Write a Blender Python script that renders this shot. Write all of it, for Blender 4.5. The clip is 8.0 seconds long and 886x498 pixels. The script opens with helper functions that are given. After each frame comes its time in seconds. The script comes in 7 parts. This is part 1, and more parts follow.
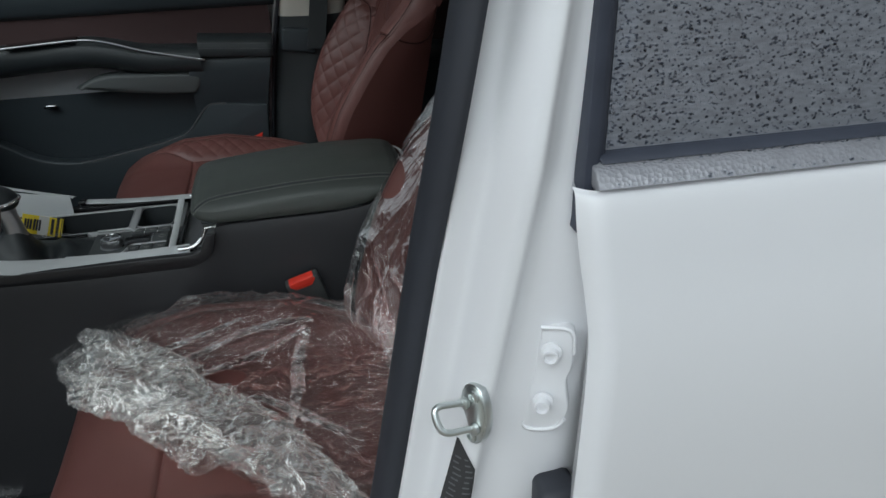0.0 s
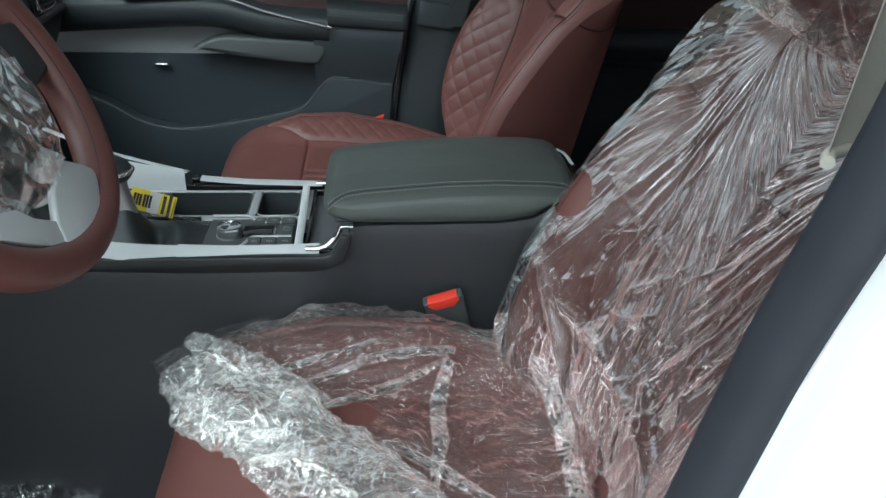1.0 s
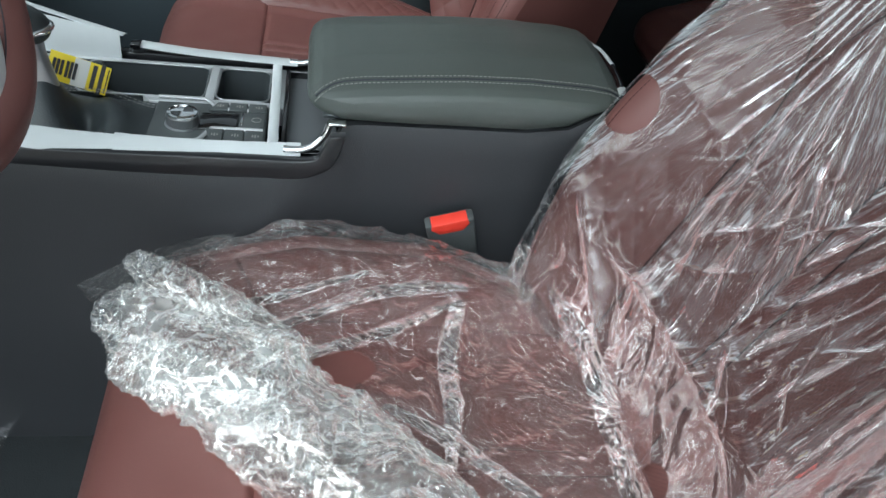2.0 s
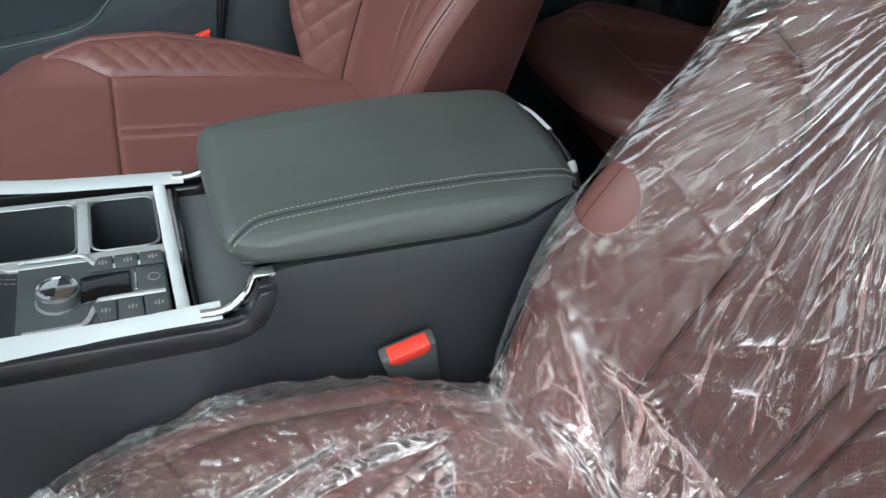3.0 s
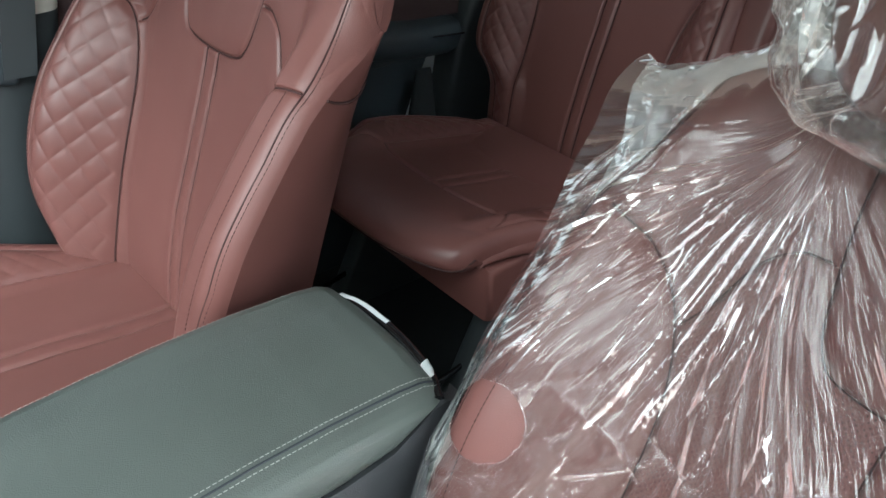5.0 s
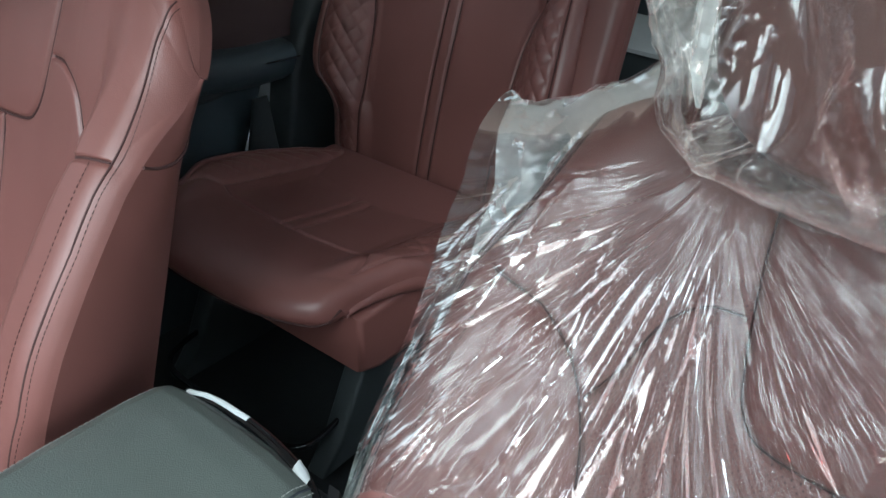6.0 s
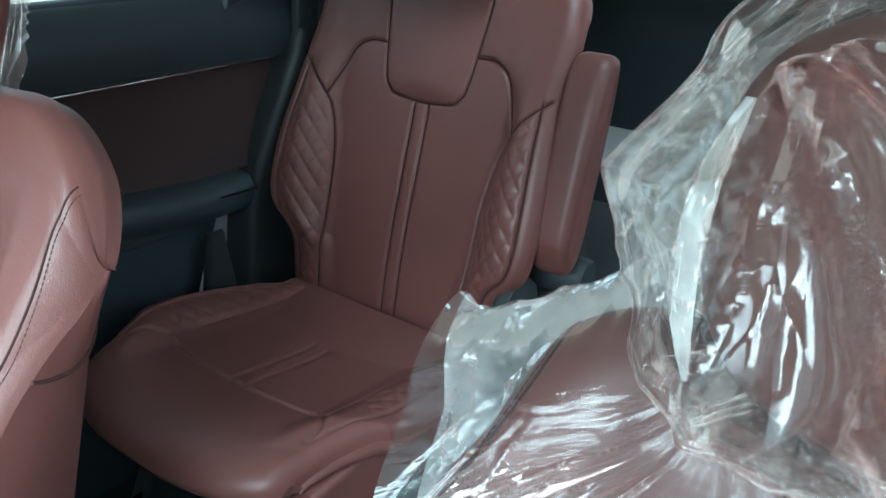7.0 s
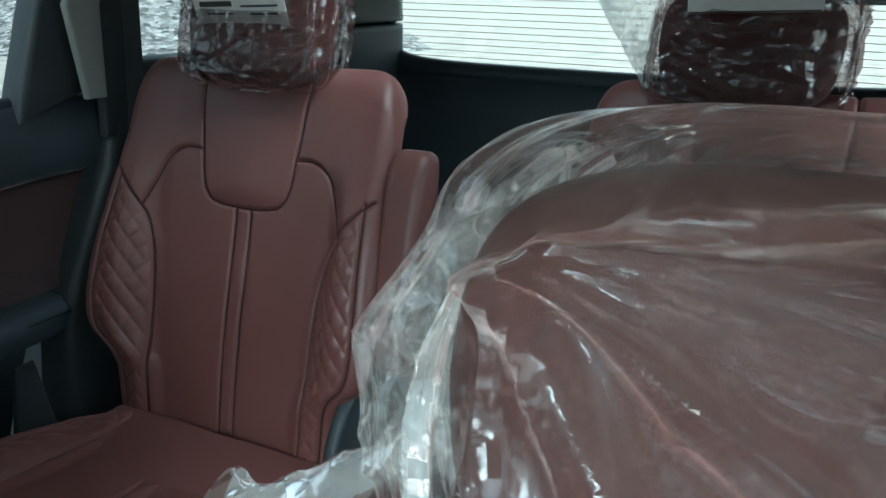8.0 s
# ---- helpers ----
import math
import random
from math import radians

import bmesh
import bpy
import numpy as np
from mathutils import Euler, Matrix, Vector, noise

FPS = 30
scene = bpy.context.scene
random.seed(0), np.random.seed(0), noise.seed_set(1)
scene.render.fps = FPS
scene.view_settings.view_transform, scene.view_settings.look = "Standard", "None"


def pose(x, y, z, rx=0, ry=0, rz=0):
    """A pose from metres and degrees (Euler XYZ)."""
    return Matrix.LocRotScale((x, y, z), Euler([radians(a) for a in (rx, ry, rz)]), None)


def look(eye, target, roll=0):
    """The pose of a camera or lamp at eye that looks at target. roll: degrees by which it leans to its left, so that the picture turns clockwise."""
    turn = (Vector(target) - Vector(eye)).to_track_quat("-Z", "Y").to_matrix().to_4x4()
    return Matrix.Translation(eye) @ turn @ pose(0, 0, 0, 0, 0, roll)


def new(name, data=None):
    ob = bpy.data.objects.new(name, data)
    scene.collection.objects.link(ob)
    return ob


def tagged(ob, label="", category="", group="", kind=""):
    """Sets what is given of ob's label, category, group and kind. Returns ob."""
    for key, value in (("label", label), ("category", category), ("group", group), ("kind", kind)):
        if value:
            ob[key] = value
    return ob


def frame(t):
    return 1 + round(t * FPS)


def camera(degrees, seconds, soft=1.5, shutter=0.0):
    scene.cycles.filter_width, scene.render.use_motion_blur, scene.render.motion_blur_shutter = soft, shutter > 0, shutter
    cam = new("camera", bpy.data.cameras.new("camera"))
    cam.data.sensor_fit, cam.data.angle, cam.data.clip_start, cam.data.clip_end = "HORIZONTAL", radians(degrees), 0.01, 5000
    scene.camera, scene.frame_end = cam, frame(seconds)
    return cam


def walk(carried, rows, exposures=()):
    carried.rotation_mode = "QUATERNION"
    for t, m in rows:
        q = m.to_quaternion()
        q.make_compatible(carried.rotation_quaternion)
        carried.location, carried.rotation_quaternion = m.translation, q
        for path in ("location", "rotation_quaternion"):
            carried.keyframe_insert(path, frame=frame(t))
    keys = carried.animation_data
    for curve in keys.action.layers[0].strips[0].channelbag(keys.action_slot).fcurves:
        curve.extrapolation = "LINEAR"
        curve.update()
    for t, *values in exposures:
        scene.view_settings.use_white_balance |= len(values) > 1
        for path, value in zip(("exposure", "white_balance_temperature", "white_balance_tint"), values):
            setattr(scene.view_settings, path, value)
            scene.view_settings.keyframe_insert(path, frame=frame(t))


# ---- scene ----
cam = camera(59.8, 8.0)
PATH = [
    (0, (0.159, -1.266, 1.431), (0.476, 0.474, 0.497), -1.9),
    (0.5, (0.12, -1.163, 1.411), (0.279, 0.586, 0.455), -0.8),
    (1, (0.038, -1.038, 1.376), (0.202, 0.707, 0.413), 2.0),
    (1.2, (0.019, -1.012, 1.374), (0.191, 0.713, 0.375), 2.6),
    (2.3, (-0.06, -0.754, 1.281), (0.337, 0.765, 0.043), 11.0),
    (2.5, (-0.075, -0.705, 1.293), (0.354, 0.798, 0.045), 9.3),
    (3, (-0.089, -0.62, 1.333), (0.602, 0.808, 0.115), 7.6),
    (3.5, (-0.083, -0.575, 1.358), (0.607, 0.874, 0.164), 5.6),
    (4, (-0.083, -0.508, 1.387), (0.785, 0.905, 0.268), 5.9),
    (4.5, (-0.072, -0.464, 1.391), (0.989, 0.848, 0.318), 5.9),
    (5, (-0.046, -0.446, 1.396), (1.121, 0.782, 0.334), 4.9),
    (5.2, (-0.04, -0.44, 1.398), (1.165, 0.746, 0.328), 5.1),
    (6.3, (0.063, -0.351, 1.392), (1.51, 0.587, 0.378), 4.3),
    (6.5, (0.087, -0.344, 1.394), (1.525, 0.617, 0.389), 3.6),
    (7, (0.136, -0.322, 1.427), (1.656, 0.684, 0.606), 3.3),
    (7.5, (0.167, -0.33, 1.453), (1.743, 0.7, 0.778), 1.5),
    (8, (0.213, -0.347, 1.459), (1.949, 0.415, 0.821), 1.6),
]
walk(cam, [(t, look(eye, target, roll)) for t, eye, target, roll in PATH], [(0, -0.79, 5900, 3), (0.5, -0.35, 5750, 0), (1, 0.28, 5650, -3), (2.5, 0.75, 5700, 0), (3.5, 1.2, 5750, -2), (5, 1.52, 5750, -3), (6.5, 1.80, 5200, -8), (7, 2.12, 5000, -15), (7.5, 2.0, 5000, -14), (8, 1.72, 5050, -14)])

# ---- light ----
world = bpy.data.worlds.new("overcast_sky")
scene.world = world
world.use_nodes = True
wn = world.node_tree.nodes
sky = wn.new("ShaderNodeTexSky")
sky.sky_type = "NISHITA"
sky.sun_disc = False
sky.sun_elevation, sky.sun_rotation = radians(48), radians(200)
sky.air_density, sky.dust_density, sky.ozone_density = 1.0, 7.0, 1.0
wn["Background"].inputs["Strength"].default_value = 0.13
cloud = wn.new("ShaderNodeHueSaturation")
cloud.inputs["Saturation"].default_value = 0.10
world.node_tree.links.new(sky.outputs["Color"], cloud.inputs["Color"])
world.node_tree.links.new(cloud.outputs["Color"], wn["Background"].inputs["Color"])
sun = new("sun", bpy.data.lights.new("sun", "SUN"))
sun.data.energy, sun.data.angle, sun.data.color = 1.4, radians(40), (1.0, 0.97, 0.93)
sun.matrix_world = look((-5.9, -1.5, 5.0), (0, 0, 0.8))


# ---- materials ----
def mat(name, color, rough=0.5, metal=0.0, grain=0.0, grain_scale=400.0, vary=0.12, vary_scale=6.0, coat=0.0, spec=0.5, rough_vary=0.07):
    """A surface with two scales of colour variation and a fine relief."""
    m = bpy.data.materials.new(name)
    m.use_nodes = True
    nt = m.node_tree
    b = nt.nodes["Principled BSDF"]
    b.inputs["Roughness"].default_value = rough
    b.inputs["Metallic"].default_value = metal
    b.inputs["Coat Weight"].default_value = coat
    b.inputs["Coat Roughness"].default_value = 0.08
    b.inputs["Specular IOR Level"].default_value = spec
    tc = nt.nodes.new("ShaderNodeTexCoord")
    big = nt.nodes.new("ShaderNodeTexNoise")
    big.inputs["Scale"].default_value = vary_scale
    big.inputs["Detail"].default_value = 6.0
    nt.links.new(tc.outputs["Object"], big.inputs["Vector"])
    ramp = nt.nodes.new("ShaderNodeMixRGB")
    ramp.inputs["Color1"].default_value = (*[c * (1 - vary) for c in color], 1)
    ramp.inputs["Color2"].default_value = (*[min(1, c * (1 + vary)) for c in color], 1)
    nt.links.new(big.outputs["Fac"], ramp.inputs["Fac"])
    nt.links.new(ramp.outputs["Color"], b.inputs["Base Color"])
    rr = nt.nodes.new("ShaderNodeMapRange")
    rr.inputs["To Min"].default_value, rr.inputs["To Max"].default_value = max(0.02, rough - rough_vary), min(1, rough + rough_vary)
    nt.links.new(big.outputs["Fac"], rr.inputs["Value"])
    nt.links.new(rr.outputs["Result"], b.inputs["Roughness"])
    if grain:
        v = nt.nodes.new("ShaderNodeTexVoronoi")
        v.inputs["Scale"].default_value = grain_scale
        nt.links.new(tc.outputs["Object"], v.inputs["Vector"])
        bump = nt.nodes.new("ShaderNodeBump")
        bump.inputs["Strength"].default_value = grain
        bump.inputs["Distance"].default_value = 0.0006
        nt.links.new(v.outputs["Distance"], bump.inputs["Height"])
        nt.links.new(bump.outputs["Normal"], b.inputs["Normal"])
    return m


def film_mat(name, haze, gloss, rough, flakes, bump_by=0.25, swell=9.0, tint=(0.84, 0.83, 0.82), milk_tint=(0.80, 0.82, 0.80), streak=None, creases=None):
    """Thin clear wrapping film: see-through, broken into flat shiny flakes between its creases.

    flakes: (coordinates, scale in three directions, tilt, least cloudiness, most cloudiness).
    streak: (scale across and along the pleats, least, most, milkiness of the stretched pleats).
    creases: (coordinates, seed, rows of (how many, folds in a metre, slope, how far they lie along the pleats))."""
    m = bpy.data.materials.new(name)
    m.use_nodes = True
    nt = m.node_tree
    link = nt.links.new
    nt.nodes.remove(nt.nodes["Principled BSDF"])
    out = nt.nodes["Material Output"]
    tc = nt.nodes.new("ShaderNodeTexCoord")

    def math_(op, a, b=None, clamp=False):
        n = nt.nodes.new("ShaderNodeMath")
        n.operation, n.use_clamp = op, clamp
        for k, v in enumerate((a, b)):
            if isinstance(v, (int, float)):
                n.inputs[k].default_value = v
            elif v is not None:
                link(v, n.inputs[k])
        return n.outputs["Value"]

    def vec_(op, a, b=None, scale=None):
        n = nt.nodes.new("ShaderNodeVectorMath")
        n.operation = op
        for k, v in enumerate((a, b)):
            if isinstance(v, tuple):
                n.inputs[k].default_value = v
            elif v is not None:
                link(v, n.inputs[k])
        if scale is not None:
            if isinstance(scale, float):
                n.inputs["Scale"].default_value = scale
            else:
                link(scale, n.inputs["Scale"])
        return n.outputs["Vector"]

    def noise_(vector, scale, detail=3.0):
        n = nt.nodes.new("ShaderNodeTexNoise")
        n.inputs["Scale"].default_value, n.inputs["Detail"].default_value = scale, detail
        link(vector, n.inputs["Vector"])
        return n

    bump = nt.nodes.new("ShaderNodeBump")
    bump.inputs["Strength"].default_value, bump.inputs["Distance"].default_value = bump_by, 0.02
    link(noise_(tc.outputs["Object"], swell, 4.0).outputs["Fac"], bump.inputs["Height"])
    normal = bump.outputs["Normal"]
    if creases:
        # flat facets between straight sharp folds, at several sizes
        where, seed, rows = creases
        rg = random.Random(seed)
        src = tc.outputs["UV" if where == "uv" else "Object"]
        warp = vec_("SUBTRACT", noise_(tc.outputs["Object"], 11.0, 2.0).outputs["Color"], (0.5, 0.5, 0.5))
        warped = vec_("ADD", src, vec_("SCALE", warp, None, 0.035 if where == "obj" else 0.10))
        total = None
        for count, folds, slope, lie in rows:
            for _ in range(count):
                f = folds * rg.uniform(0.6, 1.5)
                if where == "uv":
                    a = rg.gauss(0, 1) * (1 - lie)
                    way = (f * math.cos(a), f * math.sin(a), 0.0)
                    high = 0.125 * slope / f
                else:
                    v = Vector((rg.gauss(0, 1), rg.gauss(0, 1), rg.gauss(0, 1))).normalized() * f
                    way, high = tuple(v), slope / f
                dot = nt.nodes.new("ShaderNodeVectorMath")
                dot.operation = "DOT_PRODUCT"
                link(warped, dot.inputs[0])
                dot.inputs[1].default_value = way
                fold = math_("PINGPONG", math_("ADD", dot.outputs["Value"], rg.random()), 0.5)
                shade = nt.nodes.new("ShaderNodeMapRange")
                shade.inputs["From Min"].default_value, shade.inputs["From Max"].default_value = 0.47, 0.60
                shade.inputs["To Min"].default_value, shade.inputs["To Max"].default_value = 0.12 * high, high
                link(noise_(vec_("ADD", tc.outputs["Object"], (rg.random() * 9, rg.random() * 9, rg.random() * 9)), 6.0 + 0.05 * folds, 1.0).outputs["Fac"], shade.inputs["Value"])
                term = math_("MULTIPLY", fold, shade.outputs["Result"])
                total = term if total is None else math_("ADD", total, term)
        if where == "uv":
            # the pleats fade into the gathered neck
            apart = nt.nodes.new("ShaderNodeSeparateXYZ")
            link(src, apart.inputs["Vector"])
            out_of = nt.nodes.new("ShaderNodeMapRange")
            out_of.inputs["From Min"].default_value, out_of.inputs["From Max"].default_value = 0.10, 0.70
            link(apart.outputs["Y"], out_of.inputs["Value"])
            total = math_("MULTIPLY", total, out_of.outputs["Result"])
            aside = nt.nodes.new("ShaderNodeMapRange")
            aside.inputs["From Min"].default_value, aside.inputs["From Max"].default_value = 2.3, 1.5
            link(apart.outputs["X"], aside.inputs["Value"])
            total = math_("MULTIPLY", total, aside.outputs["Result"])
        folded = nt.nodes.new("ShaderNodeBump")
        folded.inputs["Strength"].default_value, folded.inputs["Distance"].default_value = 1.0, 2.0
        link(total, folded.inputs["Height"])
        link(normal, folded.inputs["Normal"])
        normal = folded.outputs["Normal"]
    for k, (where, scale, tilt, lo, hi) in enumerate(flakes):
        src = tc.outputs["UV" if where == "uv" else "Object"]
        wob = vec_("SUBTRACT", noise_(tc.outputs["Object"], 7.0 + 3 * k, 2.0).outputs["Color"], (0.5, 0.5, 0.5))
        stretched = vec_("MULTIPLY", src, scale)
        vor = nt.nodes.new("ShaderNodeTexVoronoi")
        vor.inputs["Scale"].default_value = 1.0
        link(vec_("ADD", stretched, vec_("SCALE", wob, None, 2.2)), vor.inputs["Vector"])
        lean = vec_("SUBTRACT", vor.outputs["Color"], (0.5, 0.5, 0.5))
        cloud = nt.nodes.new("ShaderNodeMapRange")
        cloud.inputs["From Min"].default_value, cloud.inputs["From Max"].default_value = lo, hi
        shifted = vec_("ADD", tc.outputs["Object"], (3.1 * k + 0.7, 1.7 * k, 0.0))
        link(noise_(shifted, 8.0 + 4 * k, 3.0).outputs["Fac"], cloud.inputs["Value"])
        cloud.inputs["To Min"].default_value, cloud.inputs["To Max"].default_value = 0.06 * tilt, tilt
        normal = vec_("ADD", normal, vec_("SCALE", lean, None, cloud.outputs["Result"]))
    normal = vec_("NORMALIZE", normal)

    clear = nt.nodes.new("ShaderNodeBsdfTransparent")
    clear.inputs["Color"].default_value = (*tint, 1)
    shiny = nt.nodes.new("ShaderNodeBsdfGlossy")
    shiny.inputs["Roughness"].default_value = rough
    link(normal, shiny.inputs["Normal"])
    milk = nt.nodes.new("ShaderNodeBsdfTranslucent")
    milk.inputs["Color"].default_value = (*milk_tint, 1)
    milk2 = nt.nodes.new("ShaderNodeBsdfDiffuse")
    milk2.inputs["Color"].default_value = (*milk_tint, 1)
    link(normal, milk2.inputs["Normal"])
    both = nt.nodes.new("ShaderNodeMixShader")
    both.inputs[0].default_value = 0.4
    link(milk2.outputs["BSDF"], both.inputs[1])
    link(milk.outputs["BSDF"], both.inputs[2])
    hz = nt.nodes.new("ShaderNodeMapRange")
    hz.inputs["From Min"].default_value, hz.inputs["From Max"].default_value = 0.35, 0.68
    hz.inputs["To Min"].default_value, hz.inputs["To Max"].default_value = haze * 0.4, haze * 1.6
    link(noise_(tc.outputs["Object"], 16.0, 6.0).outputs["Fac"], hz.inputs["Value"])
    cloudy = hz.outputs["Result"]
    if streak:
        st = nt.nodes.new("ShaderNodeMapRange")
        st.inputs["From Min"].default_value, st.inputs["From Max"].default_value = streak[1], streak[2]
        st.inputs["To Max"].default_value = streak[3]
        link(noise_(vec_("MULTIPLY", tc.outputs["UV"], streak[0]), 1.0, 3.0).outputs["Fac"], st.inputs["Value"])
        cloudy = math_("ADD", cloudy, st.outputs["Result"], True)
    base = nt.nodes.new("ShaderNodeMixShader")
    link(cloudy, base.inputs[0])
    link(clear.outputs["BSDF"], base.inputs[1])
    link(both.outputs["Shader"], base.inputs[2])
    fre = nt.nodes.new("ShaderNodeFresnel")
    fre.inputs["IOR"].default_value = 1.5
    link(normal, fre.inputs["Normal"])
    # what the film mirrors is laid over what shows through it
    g = math_("MINIMUM", math_("MULTIPLY", fre.outputs["Fac"], gloss), 0.8)
    grey = nt.nodes.new("ShaderNodeCombineXYZ")
    for axis in ("X", "Y", "Z"):
        link(g, grey.inputs[axis])
    link(grey.outputs["Vector"], shiny.inputs["Color"])
    top = nt.nodes.new("ShaderNodeAddShader")
    link(base.outputs["Shader"], top.inputs[0])
    link(shiny.outputs["BSDF"], top.inputs[1])
    link(top.outputs["Shader"], out.inputs["Surface"])
    return m


def glass_mat(name, tint, rough=0.02, grey_share=0.0):
    m = bpy.data.materials.new(name)
    m.use_nodes = True
    nt = m.node_tree
    nt.nodes.remove(nt.nodes["Principled BSDF"])
    a, b = nt.nodes.new("ShaderNodeBsdfTransparent"), nt.nodes.new("ShaderNodeBsdfGlossy")
    a.inputs["Color"].default_value = (*tint, 1)
    b.inputs["Roughness"].default_value = rough
    f = nt.nodes.new("ShaderNodeFresnel")
    f.inputs["IOR"].default_value = 1.5
    s = nt.nodes.new("ShaderNodeMixShader")
    two = nt.nodes.new("ShaderNodeMath")
    two.operation = "MULTIPLY"
    two.use_clamp = True
    two.inputs[1].default_value = 1.9
    nt.links.new(f.outputs["Fac"], two.inputs[0])
    nt.links.new(two.outputs["Value"], s.inputs[0])
    if grey_share:
        # an uneven grey diffuse layer over what shows through
        grey_veil = nt.nodes.new("ShaderNodeBsdfDiffuse")
        grey_veil.inputs["Color"].default_value = (0.48, 0.50, 0.56, 1)
        under = nt.nodes.new("ShaderNodeMixShader")
        noise_ = nt.nodes.new("ShaderNodeTexNoise")
        noise_.inputs["Scale"].default_value = 60.0
        span = nt.nodes.new("ShaderNodeMapRange")
        span.inputs["To Min"].default_value, span.inputs["To Max"].default_value = grey_share * 0.6, grey_share * 1.4
        nt.links.new(noise_.outputs["Fac"], span.inputs["Value"])
        nt.links.new(span.outputs["Result"], under.inputs[0])
        nt.links.new(a.outputs["BSDF"], under.inputs[1])
        nt.links.new(grey_veil.outputs["BSDF"], under.inputs[2])
        nt.links.new(under.outputs["Shader"], s.inputs[1])
    else:
        nt.links.new(a.outputs["BSDF"], s.inputs[1])
    nt.links.new(b.outputs["BSDF"], s.inputs[2])
    nt.links.new(s.outputs["Shader"], nt.nodes["Material Output"].inputs["Surface"])
    return m


RED = mat("red_leather", (0.158, 0.064, 0.056), 0.41, grain=0.16, grain_scale=900, vary=0.10, vary_scale=9)
def perforated(name, color, rough, pitch):
    """Leather with rows of fine punched holes."""
    m = mat(name, color, rough, grain=0.35, grain_scale=900, vary=0.10, vary_scale=9)
    nt = m.node_tree
    b = nt.nodes["Principled BSDF"]
    tc = nt.nodes.new("ShaderNodeTexCoord")
    sep = nt.nodes.new("ShaderNodeSeparateXYZ")
    nt.links.new(tc.outputs["Object"], sep.inputs["Vector"])
    waves = []
    for axis in ("Y", "Z"):
        k = nt.nodes.new("ShaderNodeMath")
        k.operation = "MULTIPLY"
        k.inputs[1].default_value = math.pi / pitch
        nt.links.new(sep.outputs[axis], k.inputs[0])
        w = nt.nodes.new("ShaderNodeMath")
        w.operation = "SINE"
        nt.links.new(k.outputs["Value"], w.inputs[0])
        waves.append(w)
    both = nt.nodes.new("ShaderNodeMath")
    both.operation = "MULTIPLY"
    nt.links.new(waves[0].outputs["Value"], both.inputs[0])
    nt.links.new(waves[1].outputs["Value"], both.inputs[1])
    size = nt.nodes.new("ShaderNodeMapRange")
    size.inputs["From Min"].default_value, size.inputs["From Max"].default_value = 0.62, 0.85
    nt.links.new(both.outputs["Value"], size.inputs["Value"])
    old = b.inputs["Base Color"].links[0].from_socket
    mix = nt.nodes.new("ShaderNodeMixRGB")
    mix.inputs["Color2"].default_value = (0.06, 0.024, 0.022, 1)
    nt.links.new(size.outputs["Result"], mix.inputs["Fac"])
    nt.links.new(old, mix.inputs["Color1"])
    nt.links.new(mix.outputs["Color"], b.inputs["Base Color"])
    return m


RED_PUNCHED = perforated("punched_red_leather", (0.158, 0.066, 0.058), 0.45, 0.0025)
DARK_LEATHER = mat("charcoal_leather", (0.078, 0.088, 0.081), 0.36, grain=0.35, grain_scale=900, vary_scale=9)
# serves the dark stitches and the shade painted into the seam grooves
THREAD_AND_SHADE = mat("dark_red_thread_and_seam_shade", (0.045, 0.016, 0.015), 0.8)
THREAD = mat("grey_thread", (0.28, 0.28, 0.265), 0.8)
PLASTIC = mat("black_plastic", (0.034, 0.040, 0.043), 0.52, grain=0.4, grain_scale=700)
CONSOLE_SIDE = mat("black_console_leather", (0.026, 0.027, 0.030), 0.5, grain=0.3, grain_scale=800)
SOFT = mat("black_soft_trim", (0.036, 0.046, 0.053), 0.42, grain=0.4, grain_scale=800)
PIANO = mat("gloss_black", (0.006, 0.006, 0.007), 0.08, coat=0.5, vary=0.02)
SATIN_BLACK = mat("satin_black", (0.014, 0.014, 0.016), 0.30, vary=0.05)
CARPET = mat("black_carpet", (0.017, 0.020, 0.022), 0.95, grain=1.0, grain_scale=500, vary=0.3, vary_scale=40)
BUTTON = mat("dark_button", (0.070, 0.077, 0.078), 0.48, grain=0.2, grain_scale=700)
BLACK_LEATHER = mat("black_leather", (0.028, 0.034, 0.037), 0.42, grain=0.4, grain_scale=800)
# a darker and duller red than the seats
RED_DOOR = mat("dark_red_door_insert", (0.046, 0.023, 0.023), 0.8, grain=0.4, grain_scale=900, vary=0.15)
BEZEL = mat("satin_bezel", (0.50, 0.51, 0.52), 0.30, metal=0.35, vary=0.05)
GREY_TRIM = mat("grey_trim", (0.10, 0.105, 0.11), 0.7, grain=0.3, grain_scale=600)
BEIGE = mat("beige_pillar_trim", (0.58, 0.55, 0.49), 0.75, grain=0.3, grain_scale=600)
# the pillar beige made greyer and darker: shade put into its colour
BEIGE_IN_SHADE = mat("beige_trim_in_shade", (0.28, 0.285, 0.26), 0.75, grain=0.3, grain_scale=600)
TAPE = mat("white_tape", (0.58, 0.605, 0.61), 0.42, grain=0.25, grain_scale=90, vary=0.05, vary_scale=20)
CHROME = mat("chrome", (0.80, 0.81, 0.82), 0.10, metal=1.0, vary=0.03)
SATIN = mat("satin_silver", (0.42, 0.43, 0.44), 0.30, metal=0.9, vary=0.05)
PAINT = mat("white_car_paint", (0.77, 0.778, 0.80), 0.30, coat=0.5, vary=0.012, vary_scale=3, rough_vary=0.0)
RUBBER = mat("black_rubber", (0.026, 0.029, 0.038), 0.6, vary=0.2, vary_scale=30)
RED_PLASTIC = mat("red_plastic", (0.75, 0.05, 0.03), 0.35, vary=0.04)
YELLOW = mat("yellow_card", (0.80, 0.62, 0.02), 0.6, vary=0.05)
INK = mat("dark_ink", (0.035, 0.035, 0.037), 0.7)
